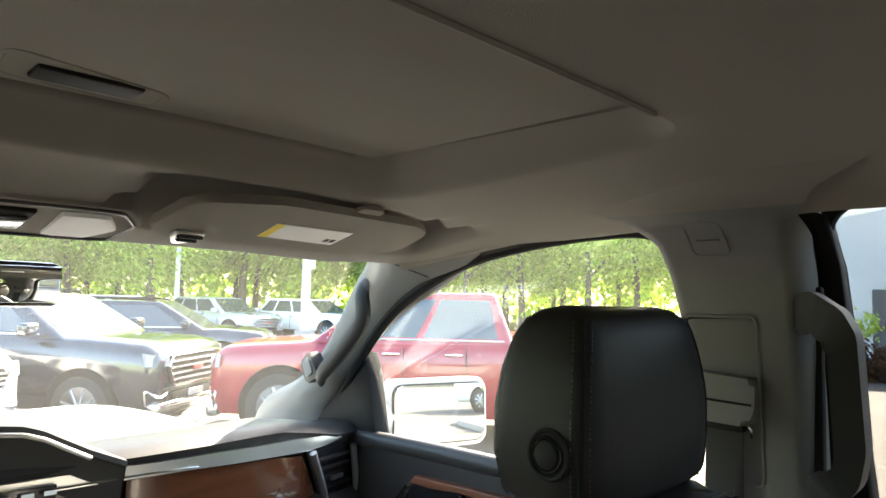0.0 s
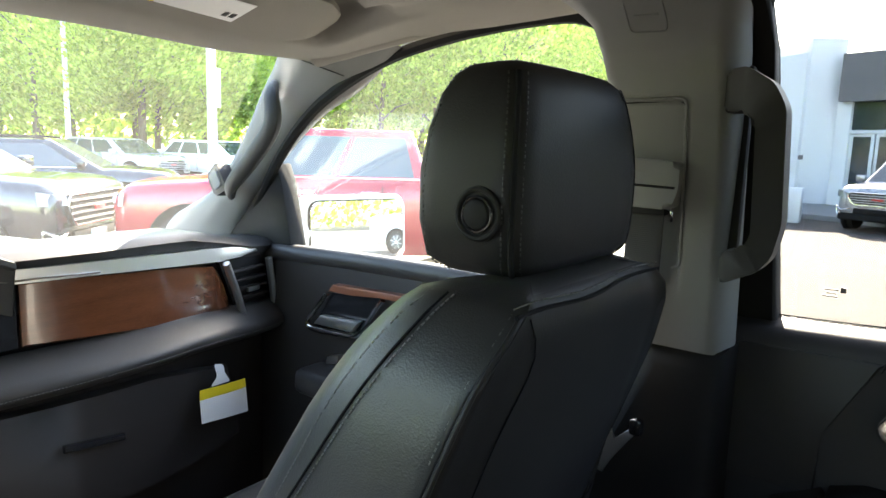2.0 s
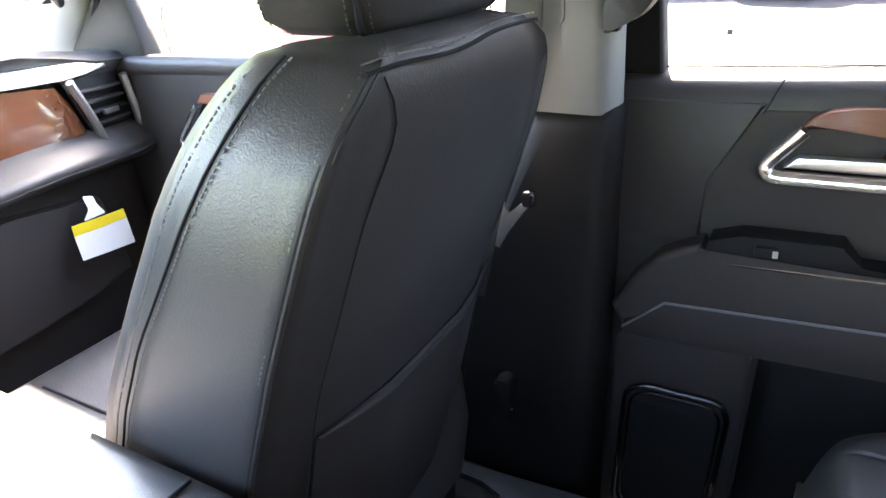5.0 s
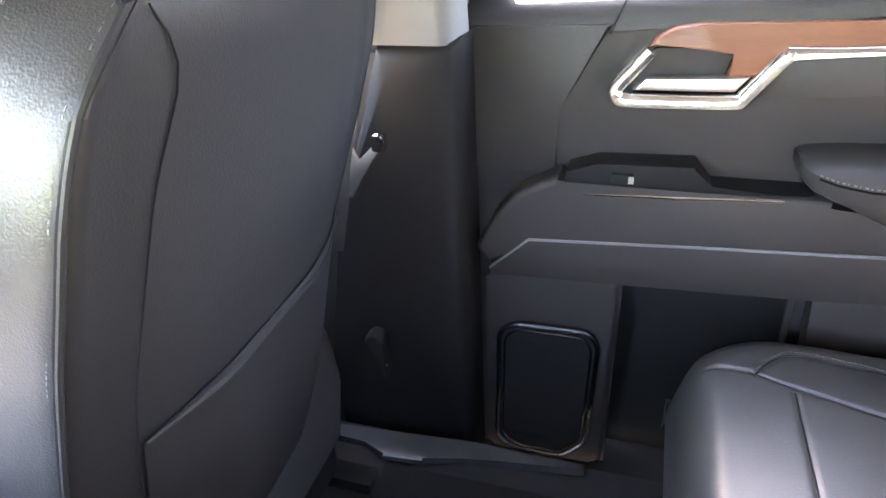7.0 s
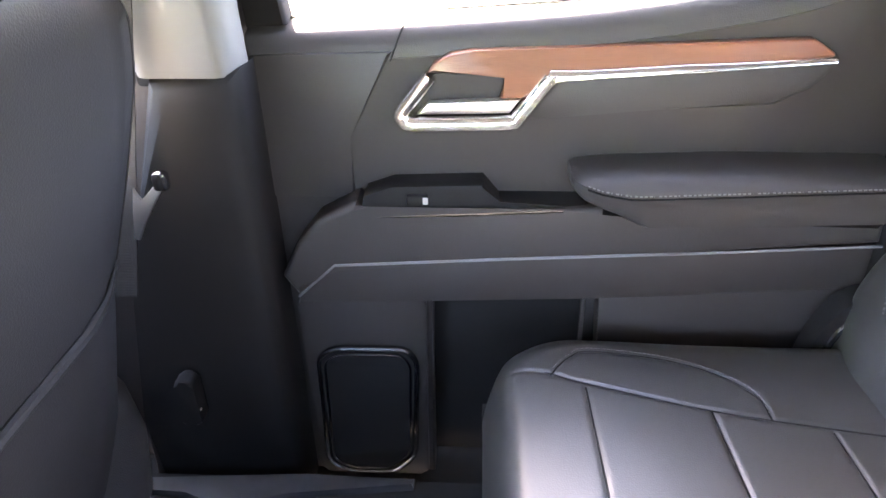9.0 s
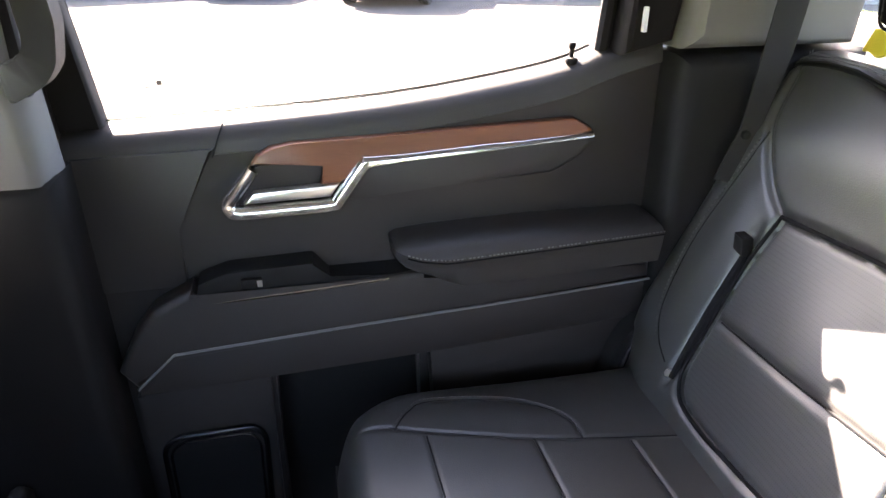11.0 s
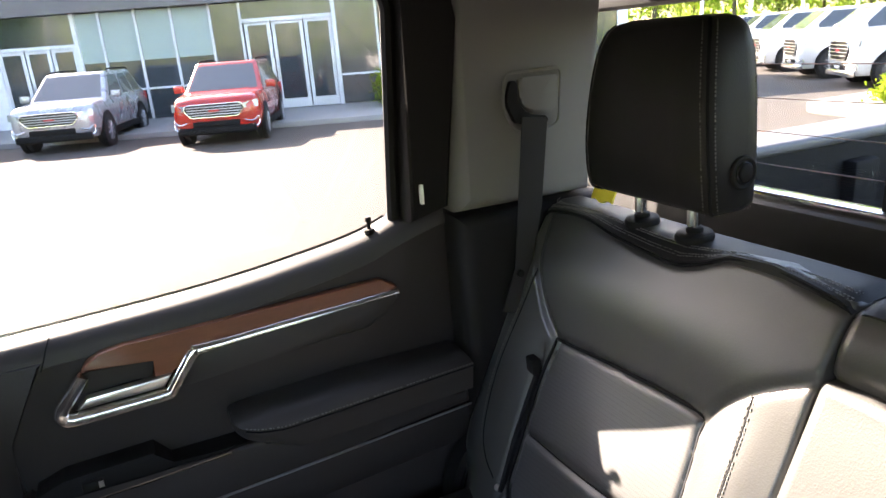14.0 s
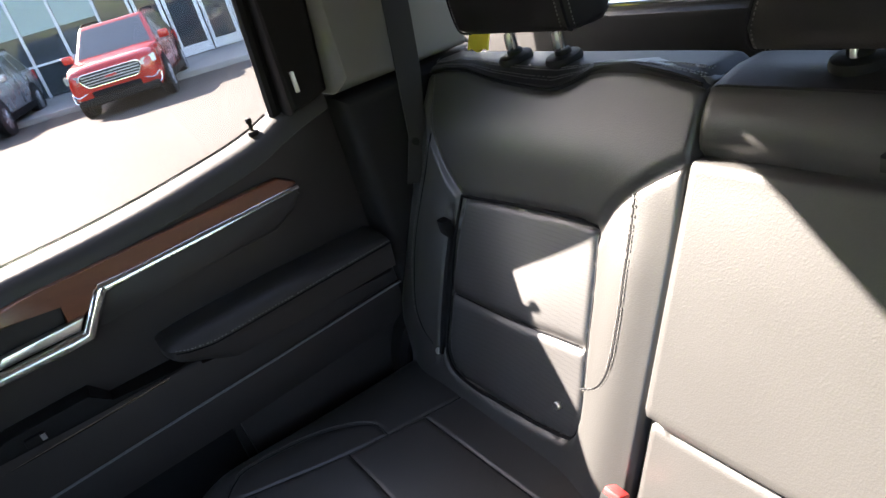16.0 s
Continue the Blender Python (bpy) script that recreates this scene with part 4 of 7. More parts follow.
def seat_section(z):
    yr, ye, yf, w = seat_y(z)
    th = yf - ye
    half = [(0.0, yr), (0.35, yr + 0.002), (0.62, lerp(yr, ye, 0.25)), (0.78, lerp(yr, ye, 0.5)), (0.90, lerp(yr, ye, 0.8)), (0.965, ye - 0.004), (0.99, ye + 0.004), (1.0, ye + 0.016), (1.005, ye + th * 0.35), (1.0, ye + th * 0.65), (0.97, ye + th * 0.85), (0.90, yf), (0.80, yf - 0.004), (0.68, yf - th * 0.18), (0.5, yf - th * 0.3), (0.25, yf - th * 0.34), (0.0, yf - th * 0.35)]
    k = rear_width(z)
    half = [(a * lerp(k, 1.0, step(ye + th * 0.05, ye + th * 0.6, y)), y) for a, y in half]
    right = [Vector((SX + w * a, y, z)) for a, y in half]
    left = [Vector((SX - w * a, y, z)) for a, y in half[1:-1]]
    return right + left[::-1]


zs = [0.84, 0.92, 1.0, 1.05, 1.1, 1.15, 1.2, 1.25, 1.3, 1.34, 1.38, 1.41, 1.43, 1.445, 1.46, 1.472, 1.482, 1.490, 1.496, 1.502, 1.507, 1.510, 1.512]
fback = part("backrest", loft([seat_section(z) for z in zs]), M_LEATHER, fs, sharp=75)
# faces turned to the rear take the darker copy in place of shade
fback.data.materials.append(M_LEATHER_SHADE)
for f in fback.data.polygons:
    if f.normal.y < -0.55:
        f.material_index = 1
for s in (-1, 1):
    pip, sea, bol = [], [], []
    for k in range(40):
        z = lerp(0.86, 1.4965, k / 39)
        yr, ye, yf, w = seat_y(z)
        pip.append((SX + s * w * 0.985 * rear_width(z), ye - 0.001, z))
        z = lerp(0.86, 1.508, k / 39)
        yr, ye, yf, w = seat_y(z)
        f = 0.74 if z < 1.25 else lerp(0.74, 0.60, (z - 1.25) / 0.255)
        sea.append((SX + s * w * 1.004, ye + (yf - ye) * f, z))
        bol.append((SX + s * w * 0.994, ye + (yf - ye) * 0.80, z))
    part("piping", tube(pip, 0.0028, 7), M_LEATHER_SHADE, fs, "raised black leather piping")
    stitches("piping_stitching", [(x + s * 0.001, y + 0.009, z) for x, y, z in pip], fs)
    part("side_seam", tube(sea, 0.0013, 6), M_PIPING, fs)
    stitches("side_stitching", [(x + s * 0.0006, y - 0.007, z) for x, y, z in sea], fs)
    stitches("bolster_stitching", bol, fs)
# back panel seam, top seam and map pocket
bs = []
for k in range(30):
    z = lerp(1.492, 0.95, k / 29)
    yr, ye, yf, w = seat_y(z)
    off = -0.155 + 0.03 * math.exp(-((z - 1.45) / 0.05) ** 2) - 0.03 * step(1.42, 1.2, z)
    bs.append((SX + off, lerp(yr, ye, max(0.0, (abs(off) / w - 0.35)) * 0.9) - 0.001, z))
part("back_seam", tube(bs, 0.0008, 6), M_PIPING, fs)
top_seam = []
for k in range(31):
    x = lerp(-0.1615, 0.1615, k / 30)
    z = 1.4970 + 0.004 * (1 - (x / 0.1615) ** 2) - 0.007 * math.exp(-((x + 0.03) / 0.07) ** 2)
    yr, ye, yf, w = seat_y(z)
    top_seam.append((SX + x, lerp(yr, ye, max(0.0, abs(x) / w - 0.35) * 1.2) - 0.0015, z))
part("top_seam", tube(top_seam, 0.0022, 6), M_PIPING, fs, "piped seam along the top of the back")
stitches("top_stitching", [(x, y + 0.003, z + 0.007) for x, y, z in top_seam], fs)
pk = []
for k in range(25):
    x = lerp(0.185, 0.545, k / 24)
    u = abs(x - SX) / 0.24
    z = 1.156 + 0.012 * max(0.0, u - 0.5) + 0.030 * step(0.49, 0.55, x) ** 2
    yr, ye, yf, w = seat_y(z)
    pk.append((x, lerp(yr, ye, max(0.0, u - 0.35) * 0.95) - 0.004, z))
part("pocket_hem", tube(pk, [0.0015 + 0.0050 * min(1.0, k / 5, (24 - k) / 5) for k in range(25)], 8), M_LEATHER_SHADE, fs, "rolled hem of the map pocket")
pocket = bmesh.new()
rows = []
for k, (x, y, z) in enumerate(pk):
    col = []
    for j in range(7):
        zz = lerp(z, 0.90, j / 6)
        yr, ye, yf, w = seat_y(zz)
        u = abs(x - SX) / w
        col.append(pocket.verts.new((x, lerp(yr, ye, max(0.0, u - 0.35) * 0.95) - (0.006 + 0.006 * math.sin(math.pi * j / 6)) * max(0.0, 1 - (u / 0.78) ** 4) * (1 - (j / 6) ** 3), zz)))
    rows.append(col)
for a, b in zip(rows, rows[1:]):
    for j in range(6):
        pocket.faces.new((a[j], b[j], b[j + 1], a[j + 1]))
part("map_pocket", pocket, M_LEATHER_SHADE, fs, "slack leather map pocket")
# cushion and base


def ring_at(z, yb, yf, w, r, cx=SX, n=7):
    return [Vector((p.x, p.y, z)) for p in rounded_rect(cx - w, cx + w, yb, yf, min(r, (yf - yb) * 0.45, w * 0.9), n, 5)]


cu = [(0.80, 0.46, 1.04, 0.23), (0.88, 0.46, 1.08, 0.255), (0.955, 0.47, 1.08, 0.255), (0.985, 0.48, 1.06, 0.243), (1.0, 0.5, 1.03, 0.21), (1.0, 0.56, 0.98, 0.14)]
part("seat_cushion", loft([ring_at(z, a, b, w, 0.07) for z, a, b, w in cu]), M_LEATHER, fs, sharp=75)
for x in (SX - 0.13, SX + 0.13):
    part("cushion_seam", tube([(x, 0.62, 1.001), (x, 0.8, 1.0015), (x, 1.0, 1.0)], 0.0025, 6), M_PIPING, fs)
part("seat_base", rbox(SX - 0.2, SX + 0.2, 0.48, 1.02, 0.70, 0.81, 0.02), M_BLACK, fs)
for x in (SX - 0.19, SX + 0.19):
    part("seat_rail", rbox(x - 0.02, x + 0.02, 0.42, 1.05, 0.68, 0.705, 0.004), M_BLACK, fs, "dark seat rail")
# head restraint: side faces run to a sewn edge
HX = 0.397
hr = [(1.507, 0.400, 0.460, 0.085), (1.511, 0.386, 0.478, 0.118), (1.524, 0.376, 0.494, 0.136), (1.56, 0.373, 0.500, 0.142), (1.61, 0.373, 0.500, 0.142), (1.65, 0.377, 0.496, 0.135), (1.685, 0.384, 0.487, 0.125), (1.703, 0.391, 0.476, 0.117), (1.713, 0.402, 0.462, 0.104), (1.7175, 0.416, 0.448, 0.082)]


def hr_ring(z, yb, yf, w):
    d = yf - yb
    half = [(0, yb - 0.004), (0.4, yb - 0.003), (0.75, yb), (0.9, yb + d * 0.03), (0.97, yb + d * 0.09), (1.0, yb + d * 0.2), (1.0, yb + d * 0.45), (1.0, yb + d * 0.75), (0.97, yb + d * 0.9), (0.9, yf - 0.002), (0.7, yf), (0.35, yf - 0.004), (0, yf - 0.005)]
    r = [Vector((HX + w * a, y, z)) for a, y in half]
    l = [Vector((HX - w * a, y, z)) for a, y in half[1:-1]]
    return r + l[::-1]


h = part("head_restraint", loft([hr_ring(*q) for q in hr]), M_LEATHER_SHADE, fs, sharp=75)
for s in (-1, 1):
    edge = [(HX + s * w * 0.965, yb + (yf - yb) * 0.075, z) for z, yb, yf, w in hr[1:-2]]
    edge = smooth_path(edge, 4)
    part("edge_piping", tube(edge, 0.003, 6), M_PIPING, h)
    stitches("edge_stitching", [(x + s * 0.0062, y + 0.007, z) for x, y, z in edge], h, 0.005)
    stitches("edge_stitching", [(x - s * 0.009, y - 0.0045, z) for x, y, z in edge], h, 0.005)
    front = smooth_path([(HX + s * w * 0.99, yb + (yf - yb) * 0.86, z) for z, yb, yf, w in hr[1:-1]], 4)
    stitches("front_stitching", front, h, 0.005)
for ob in h.children:
    if ob.name.startswith(("edge_stitching", "front_stitching")):
        ob.data.materials[0] = M_LEATHER
def dial(at, s, parent, r=0.023):
    """A round release button in a ringed collar, pressed into a side face."""
    c = part("release_collar", tube([(at[0] + s * 0.002, at[1] + r * math.cos(a * math.pi / 14), at[2] + r * math.sin(a * math.pi / 14)) for a in range(28)], 0.0034, 8, closed=True), M_BLACK, parent)
    part("release_disc", cyl(at, (1, 0, 0), r * 0.97, 0.005, 28, 0.001), M_BLACK, c)
    part("button", cyl((at[0] + s * 0.004, at[1], at[2]), (1, 0, 0), r * 0.62, 0.008, 28, 0.003), M_BLACK, c)
    part("button_ring", tube([(at[0] + s * 0.0045, at[1] + r * 0.7 * math.cos(a * math.pi / 12), at[2] + r * 0.7 * math.sin(a * math.pi / 12)) for a in range(24)], 0.0016, 6, closed=True), M_GLOSSBLACK, c)


dial((HX - 0.1415, 0.415, 1.572), -1, h)
for sx in (-0.065, 0.065):
    part("post", cyl((HX + sx, 0.43, 1.50), (0, 0, 1), 0.007, 0.05, 12), M_CHROME, fs)
    part("post_sleeve", cyl((HX + sx, 0.43, 1.510), (0, 0, 1), 0.017, 0.010, 16, 0.003), M_BLACK, fs)

# ---- rear bench ----


def back_y(z):
    """Front face of the rear seat back by height."""
    return -0.515 - 0.47 * (z - 1.03)


def on_back(x, z, d):
    n = Vector((0, 1, 0.47)).normalized()
    return Vector((x, back_y(z), z)) + n * d


# passenger part of the seat back
INSERT = [(0.572, 1.285), (0.580, 1.20), (0.572, 1.10), (0.560, 1.035), (0.50, 1.012), (0.30, 1.02), (0.246, 1.045), (0.252, 1.16), (0.264, 1.27), (0.280, 1.298), (0.44, 1.294)]
CROWN = [(0.735, 1.458), (0.66, 1.470), (0.60, 1.470), (0.53, 1.459), (0.45, 1.452), (0.39, 1.450), (0.35, 1.460), (0.31, 1.476), (0.25, 1.480), (0.19, 1.472), (0.148, 1.464)]
BOLSTER = [(0.700, 1.455), (0.675, 1.38), (0.62, 1.318), (0.575, 1.288)]
MIDB = [(0.148, 1.385), (0.20, 1.355), (0.245, 1.318), (0.266, 1.272)]
LOWB = [(0.253, 1.045), (0.262, 0.96)]
right_lines = [flat2(INSERT + INSERT[:1], 5), [(0.262, 1.147), (0.575, 1.133)], flat2(CROWN), flat2(BOLSTER), flat2(MIDB)]
insert_s = flat2(INSERT, 5)
rb = thing("rear_bench", (0.44, -0.7, 0.95), "black leather rear bench backrest with sewn insert and panels", "seat", "rear bench backrests")


def crown_z(x):
    for (a, za), (b, zb) in zip(CROWN, CROWN[1:]):
        if b <= x <= a:
            return lerp(za, zb, (a - x) / (a - b))
    return CROWN[0][1] if x > CROWN[0][0] else CROWN[-1][1]


def top_panel(x0, x1, edge, back):
    """The seat's upper cover, from its sewn front edge back to the rear."""
    def at(u, v):
        x = lerp(x0, x1, u)
        f = edge(x)
        e = min(1.0, min(x - x0, x1 - x) / 0.02)
        k = math.sin(min(1.0, v / 0.45) * math.pi / 2)
        return Vector((x, lerp(f.y, back, v), lerp(f.z, 1.476, k) - 0.012 * step(0.85, 1.0, v) - 0.010 * (1 - math.sqrt(max(0.0, 1 - (1 - e) ** 2)))))
    return grid(at, 70, 22, 0.02)


def right_bulge(x, z):
    d = 0.0
    if inside(x, z, insert_s):
        d -= 0.006 - 0.012 * math.exp(-((x - 0.41) / 0.12) ** 2) * math.exp(-((z - 1.15) / 0.1) ** 2)
    else:
        d += 0.010 * math.exp(-((x - 0.65) / 0.05) ** 2) * step(1.42, 1.2, z)
        d += 0.012 * math.exp(-((x - 0.195) / 0.045) ** 2) * step(1.40, 1.25, z)
        d += 0.010 * math.exp(-((z - 1.38) / 0.06) ** 2)
    zc = crown_z(x)
    d -= 0.10 * step(zc + 0.004, zc + 0.03, z)
    d -= 0.045 * step(0.695, 0.760, x) ** 1.5
    d += 0.010 * math.exp(-((x - 0.715) / 0.03) ** 2) * step(1.42, 1.34, z) * step(1.02, 1.10, z)
    # deep fold between the bolster and the insert
    d -= 0.009 * math.exp(-((x - lerp(0.578, 0.592, min(1.0, max(0.0, (z - 1.02) / 0.24)))) / 0.007) ** 2) * step(1.005, 1.04, z) * step(1.275, 1.24, z)
    d -= 0.03 * step(1.06, 0.96, z) * step(0.58, 0.72, x)
    return d


rback = part("backrest", pad(0.1425, 0.754, 0.93, 1.502, 150, 130, on_back, right_lines, right_bulge, 0.03, 0.13, 0.007, 0.0055, (-1, 0.007)), M_LEATHER_SMOOTH, rb, sharp=70)
rback.data.materials.append(M_PERF)
for f in rback.data.polygons:
    c = f.center
    if inside(c.x, c.z, insert_s) and abs(f.normal.y) > 0.3:
        f.material_index = 1
part("insert_crease", tube([on_back(x, lerp(1.147, 1.133, (x - 0.27) / 0.30), right_bulge(x, 1.14) - 0.003) for x in [0.27 + 0.01 * k for k in range(30)]], 0.0014, 6), M_PIPING, rb)
stitch = [on_back(x, z - 0.0, right_bulge(x, z) - 0.001) for x, z in flat2([(0.205, 1.345), (0.200, 1.28), (0.196, 1.20), (0.198, 1.15), (0.212, 1.118), (0.246, 1.100)])]
part("bolster_groove", tube(stitch, 0.0018, 6), M_PIPING, rb)
stitches("bolster_stitching", [p + Vector((-0.0028, 0.002, 0)) for p in stitch], rb, 0.006, 0.0007)
stitches("bolster_stitching", [p + Vector((0.0028, 0.002, 0)) for p in stitch], rb, 0.006, 0.0007)
def crown_edge(x):
    zc = crown_z(x)
    return on_back(x, zc + 0.003, right_bulge(x, zc + 0.003) + 0.001)


def top_point(x, back):
    f = crown_edge(x)
    v = back / (f.y + 0.81)
    return Vector((x, f.y - back, lerp(f.z, 1.476, math.sin(min(1.0, v / 0.45) * math.pi / 2)) + 0.0022))


part("top_panel", top_panel(0.1425, 0.735, crown_edge, -0.81), M_LEATHER_SHADE, rb, sharp=70)
for off in (0.006, 0.010, 0.020, 0.024):
    stitches("crown_stitching", [top_point(x, off) + Vector((0, 0, -0.0008)) for x, z in flat2(CROWN)], rb, 0.005, 0.0009)
crown_p = [on_back(x, z - 0.001, right_bulge(x, z - 0.001) - 0.002) for x, z in flat2(CROWN)]
part("crown_piping", tube(crown_p, 0.0025, 6), M_PIPING, rb)
part("insert_piping", tube([on_back(x, z, right_bulge(x, z) - 0.003) for x, z in insert_s], 0.003, 6, closed=True), M_PIPING, rb)
stitches("outer_stitching", [on_back(x, z, right_bulge(x, z) + 0.001) for x, z in flat2([(0.675, 1.36), (0.688, 1.27), (0.690, 1.18), (0.672, 1.10), (0.64, 1.06)])], rb, 0.007, 0.0012)
part("bolster_seam", tube([on_back(x, z, right_bulge(x, z) - 0.0005) for x, z in flat2([(0.668, 1.37), (0.681, 1.27), (0.683, 1.18), (0.665, 1.10), (0.633, 1.06), (0.60, 1.04)])], 0.0014, 6), M_PIPING, rb)
part("edge_piping", tube([on_back(0.744, z, right_bulge(0.744, z) - 0.016) for z in [1.02 + 0.012 * k for k in range(38)]], 0.0028, 6), M_PIPING, rb, "black edge piping")
# black rod laid in the fold to draw its shade as a dark band
part("insert_fold_shade", tube([on_back(lerp(0.576, 0.590, k / 20), lerp(1.03, 1.235, k / 20), -0.001) for k in range(21)], [0.0045 + 0.003 * math.sin(math.pi * k / 20) for k in range(21)], 8), M_PIPING, rb, "black rod for the shade in the fold beside the insert")
hinge = [(-0.470, 0.90), (-0.485, 0.985), (-0.510, 1.035), (-0.545, 1.052), (-0.60, 1.04), (-0.60, 0.86), (-0.48, 0.86)]
part("hinge_cover", prism(round_poly(hinge, 0.03), "x", 0.700, 0.738, 0.010, 3), M_BLACK, rb, "black plastic hinge cover")
part("hinge_rib", tube(smooth_path([(0.699, -0.492, 0.90), (0.699, -0.505, 0.975), (0.699, -0.530, 1.015), (0.699, -0.560, 1.025)], 5), 0.005, 8), M_GLOSSBLACK, rb)
# webbing loop and bolts on the insert's edge
part("belt_guide_loop", prism([(0.582, 1.222), (0.604, 1.226), (0.607, 1.250), (0.586, 1.248)], "y", -0.613, -0.594, 0.003), M_BLACK, rb, "short webbing loop")
for x, z in ((0.585, 1.032), (0.285, 1.062)):
    part("cover_button", cyl(on_back(x, z, 0.0), (0, 1, 0.47), 0.006, 0.008, 14, 0.002), M_SATIN, rb, "small bright fastener")
# driver and middle part
lb = thing("rear_bench", (-0.28, -0.7, 0.95), "wide black leather rear bench backrest with fold-down middle", "seat", "rear bench backrests")
FOLD = [(0.150, 1.38), (0.150, 1.25), (0.150, 1.13), (0.150, 1.110), (-0.20, 1.108), (-0.23, 1.13), (-0.23, 1.37), (-0.20, 1.39), (0.150, 1.394)]
fold_s = flat2(FOLD, 5)


def left_bulge(x, z):
    d = 0.010 * math.exp(-((z - 1.43) / 0.03) ** 2)
    if inside(x, z, fold_s):
        d += 0.012
    elif z < 1.40:
        d -= 0.004
    d -= 0.10 * step(1.462, 1.49, z)
    return d


part("top_panel", top_panel(-0.72, 0.1395, lambda x: on_back(x, 1.464, left_bulge(x, 1.462) + 0.001), -0.81), M_LEATHER_SHADE, lb, sharp=70)
part("backrest", pad(-0.72, 0.1395, 0.93, 1.502, 122, 96, on_back, [fold_s + fold_s[:1], flat2([(0.134, 1.398), (0.0, 1.402), (-0.72, 1.41)])], left_bulge, 0.03, 0.13, 0.008, 0.005, (1, 0.007)), M_LEATHER_SMOOTH, lb, sharp=70)
part("strap", prism([(-0.055, 1.409), (-0.135, 1.404), (-0.135, 1.420), (-0.055, 1.424)], "y", -0.706, -0.672, 0.004), M_BELT, lb, "short pull strap")
# cushions
CSEAM = flat2([(0.594, -0.097), (0.613, -0.109), (0.631, -0.125), (0.645, -0.155), (0.633, -0.26), (0.606, -0.321), (0.570, -0.355), (0.529, -0.359)])
CSEAM2 = flat2([(0.603, -0.045), (0.600, -0.09), (0.580, -0.141), (0.545, -0.27), (0.521, -0.397), (0.50, -0.53)])


def cushion_place(x, y, d):
    return Vector((x, y, 0.985 + d))


def cushion(x0, x1, lines, name, label, soft):
    t = thing(name, ((x0 + x1) / 2, -0.3, 0.68), label, "seat", "rear bench cushions")

    def bulge(x, y):
        d = 0.006 * math.exp(-((y + 0.14) / 0.12) ** 2)
        d -= 0.05 * step(-0.06, 0.0, y) ** 2
        if soft:
            d -= 12.0 * max(0.0, math.hypot(max(0, x - (x1 - 0.14)), max(0, y + 0.14)) - 0.08) ** 2
        return d
    part("cushion", pad(x0, x1, -0.57, -0.010, 200 if soft else 60, 200 if soft else 60, cushion_place, lines, bulge, 0.035, 0.16, 0.0020, 0.0034), M_LEATHER_SMOOTH, t, sharp=70)
    part("base", rbox(x0 + 0.04, x1 - 0.06, -0.54, -0.08, 0.68, 0.83, 0.02), M_BLACK, t)
    return t


rc = cushion(0.135, 0.712, [CSEAM, CSEAM2, [(0.20, -0.146), (0.572, -0.140)], [(0.19, -0.30), (0.540, -0.290)], [(0.2, -0.437), (0.51, -0.424)], [(0.20, -0.02), (0.19, -0.53)]], "rear_bench_cushion", "black leather rear bench cushion with sewn squares", True)
for ln in (CSEAM, CSEAM2, [(0.20, -0.146), (0.572, -0.140)], [(0.19, -0.30), (0.540, -0.290)], [(0.2, -0.437), (0.51, -0.424)]):
    part("seam", tube([(x, y, 0.985 + 0.006 * math.exp(-((y + 0.14) / 0.12) ** 2) - 0.0019) for x, y in ln if y < -0.09], 0.0013, 6), M_PIPING, rc)
for z0, ln in ((0.0, CSEAM),):
    stitches("seam_stitching", [(x + 0.006, y, 0.985 + 0.006 * math.exp(-((y + 0.14) / 0.12) ** 2) + 0.0005) for x, y in ln if y < -0.10], rc, 0.006, 0.0008)
cushion(-0.712, 0.122, [[(0.09, -0.02), (0.09, -0.55)], [(-0.3, -0.02), (-0.3, -0.55)]], "rear_bench_cushion", "wide black leather rear bench cushion", False)


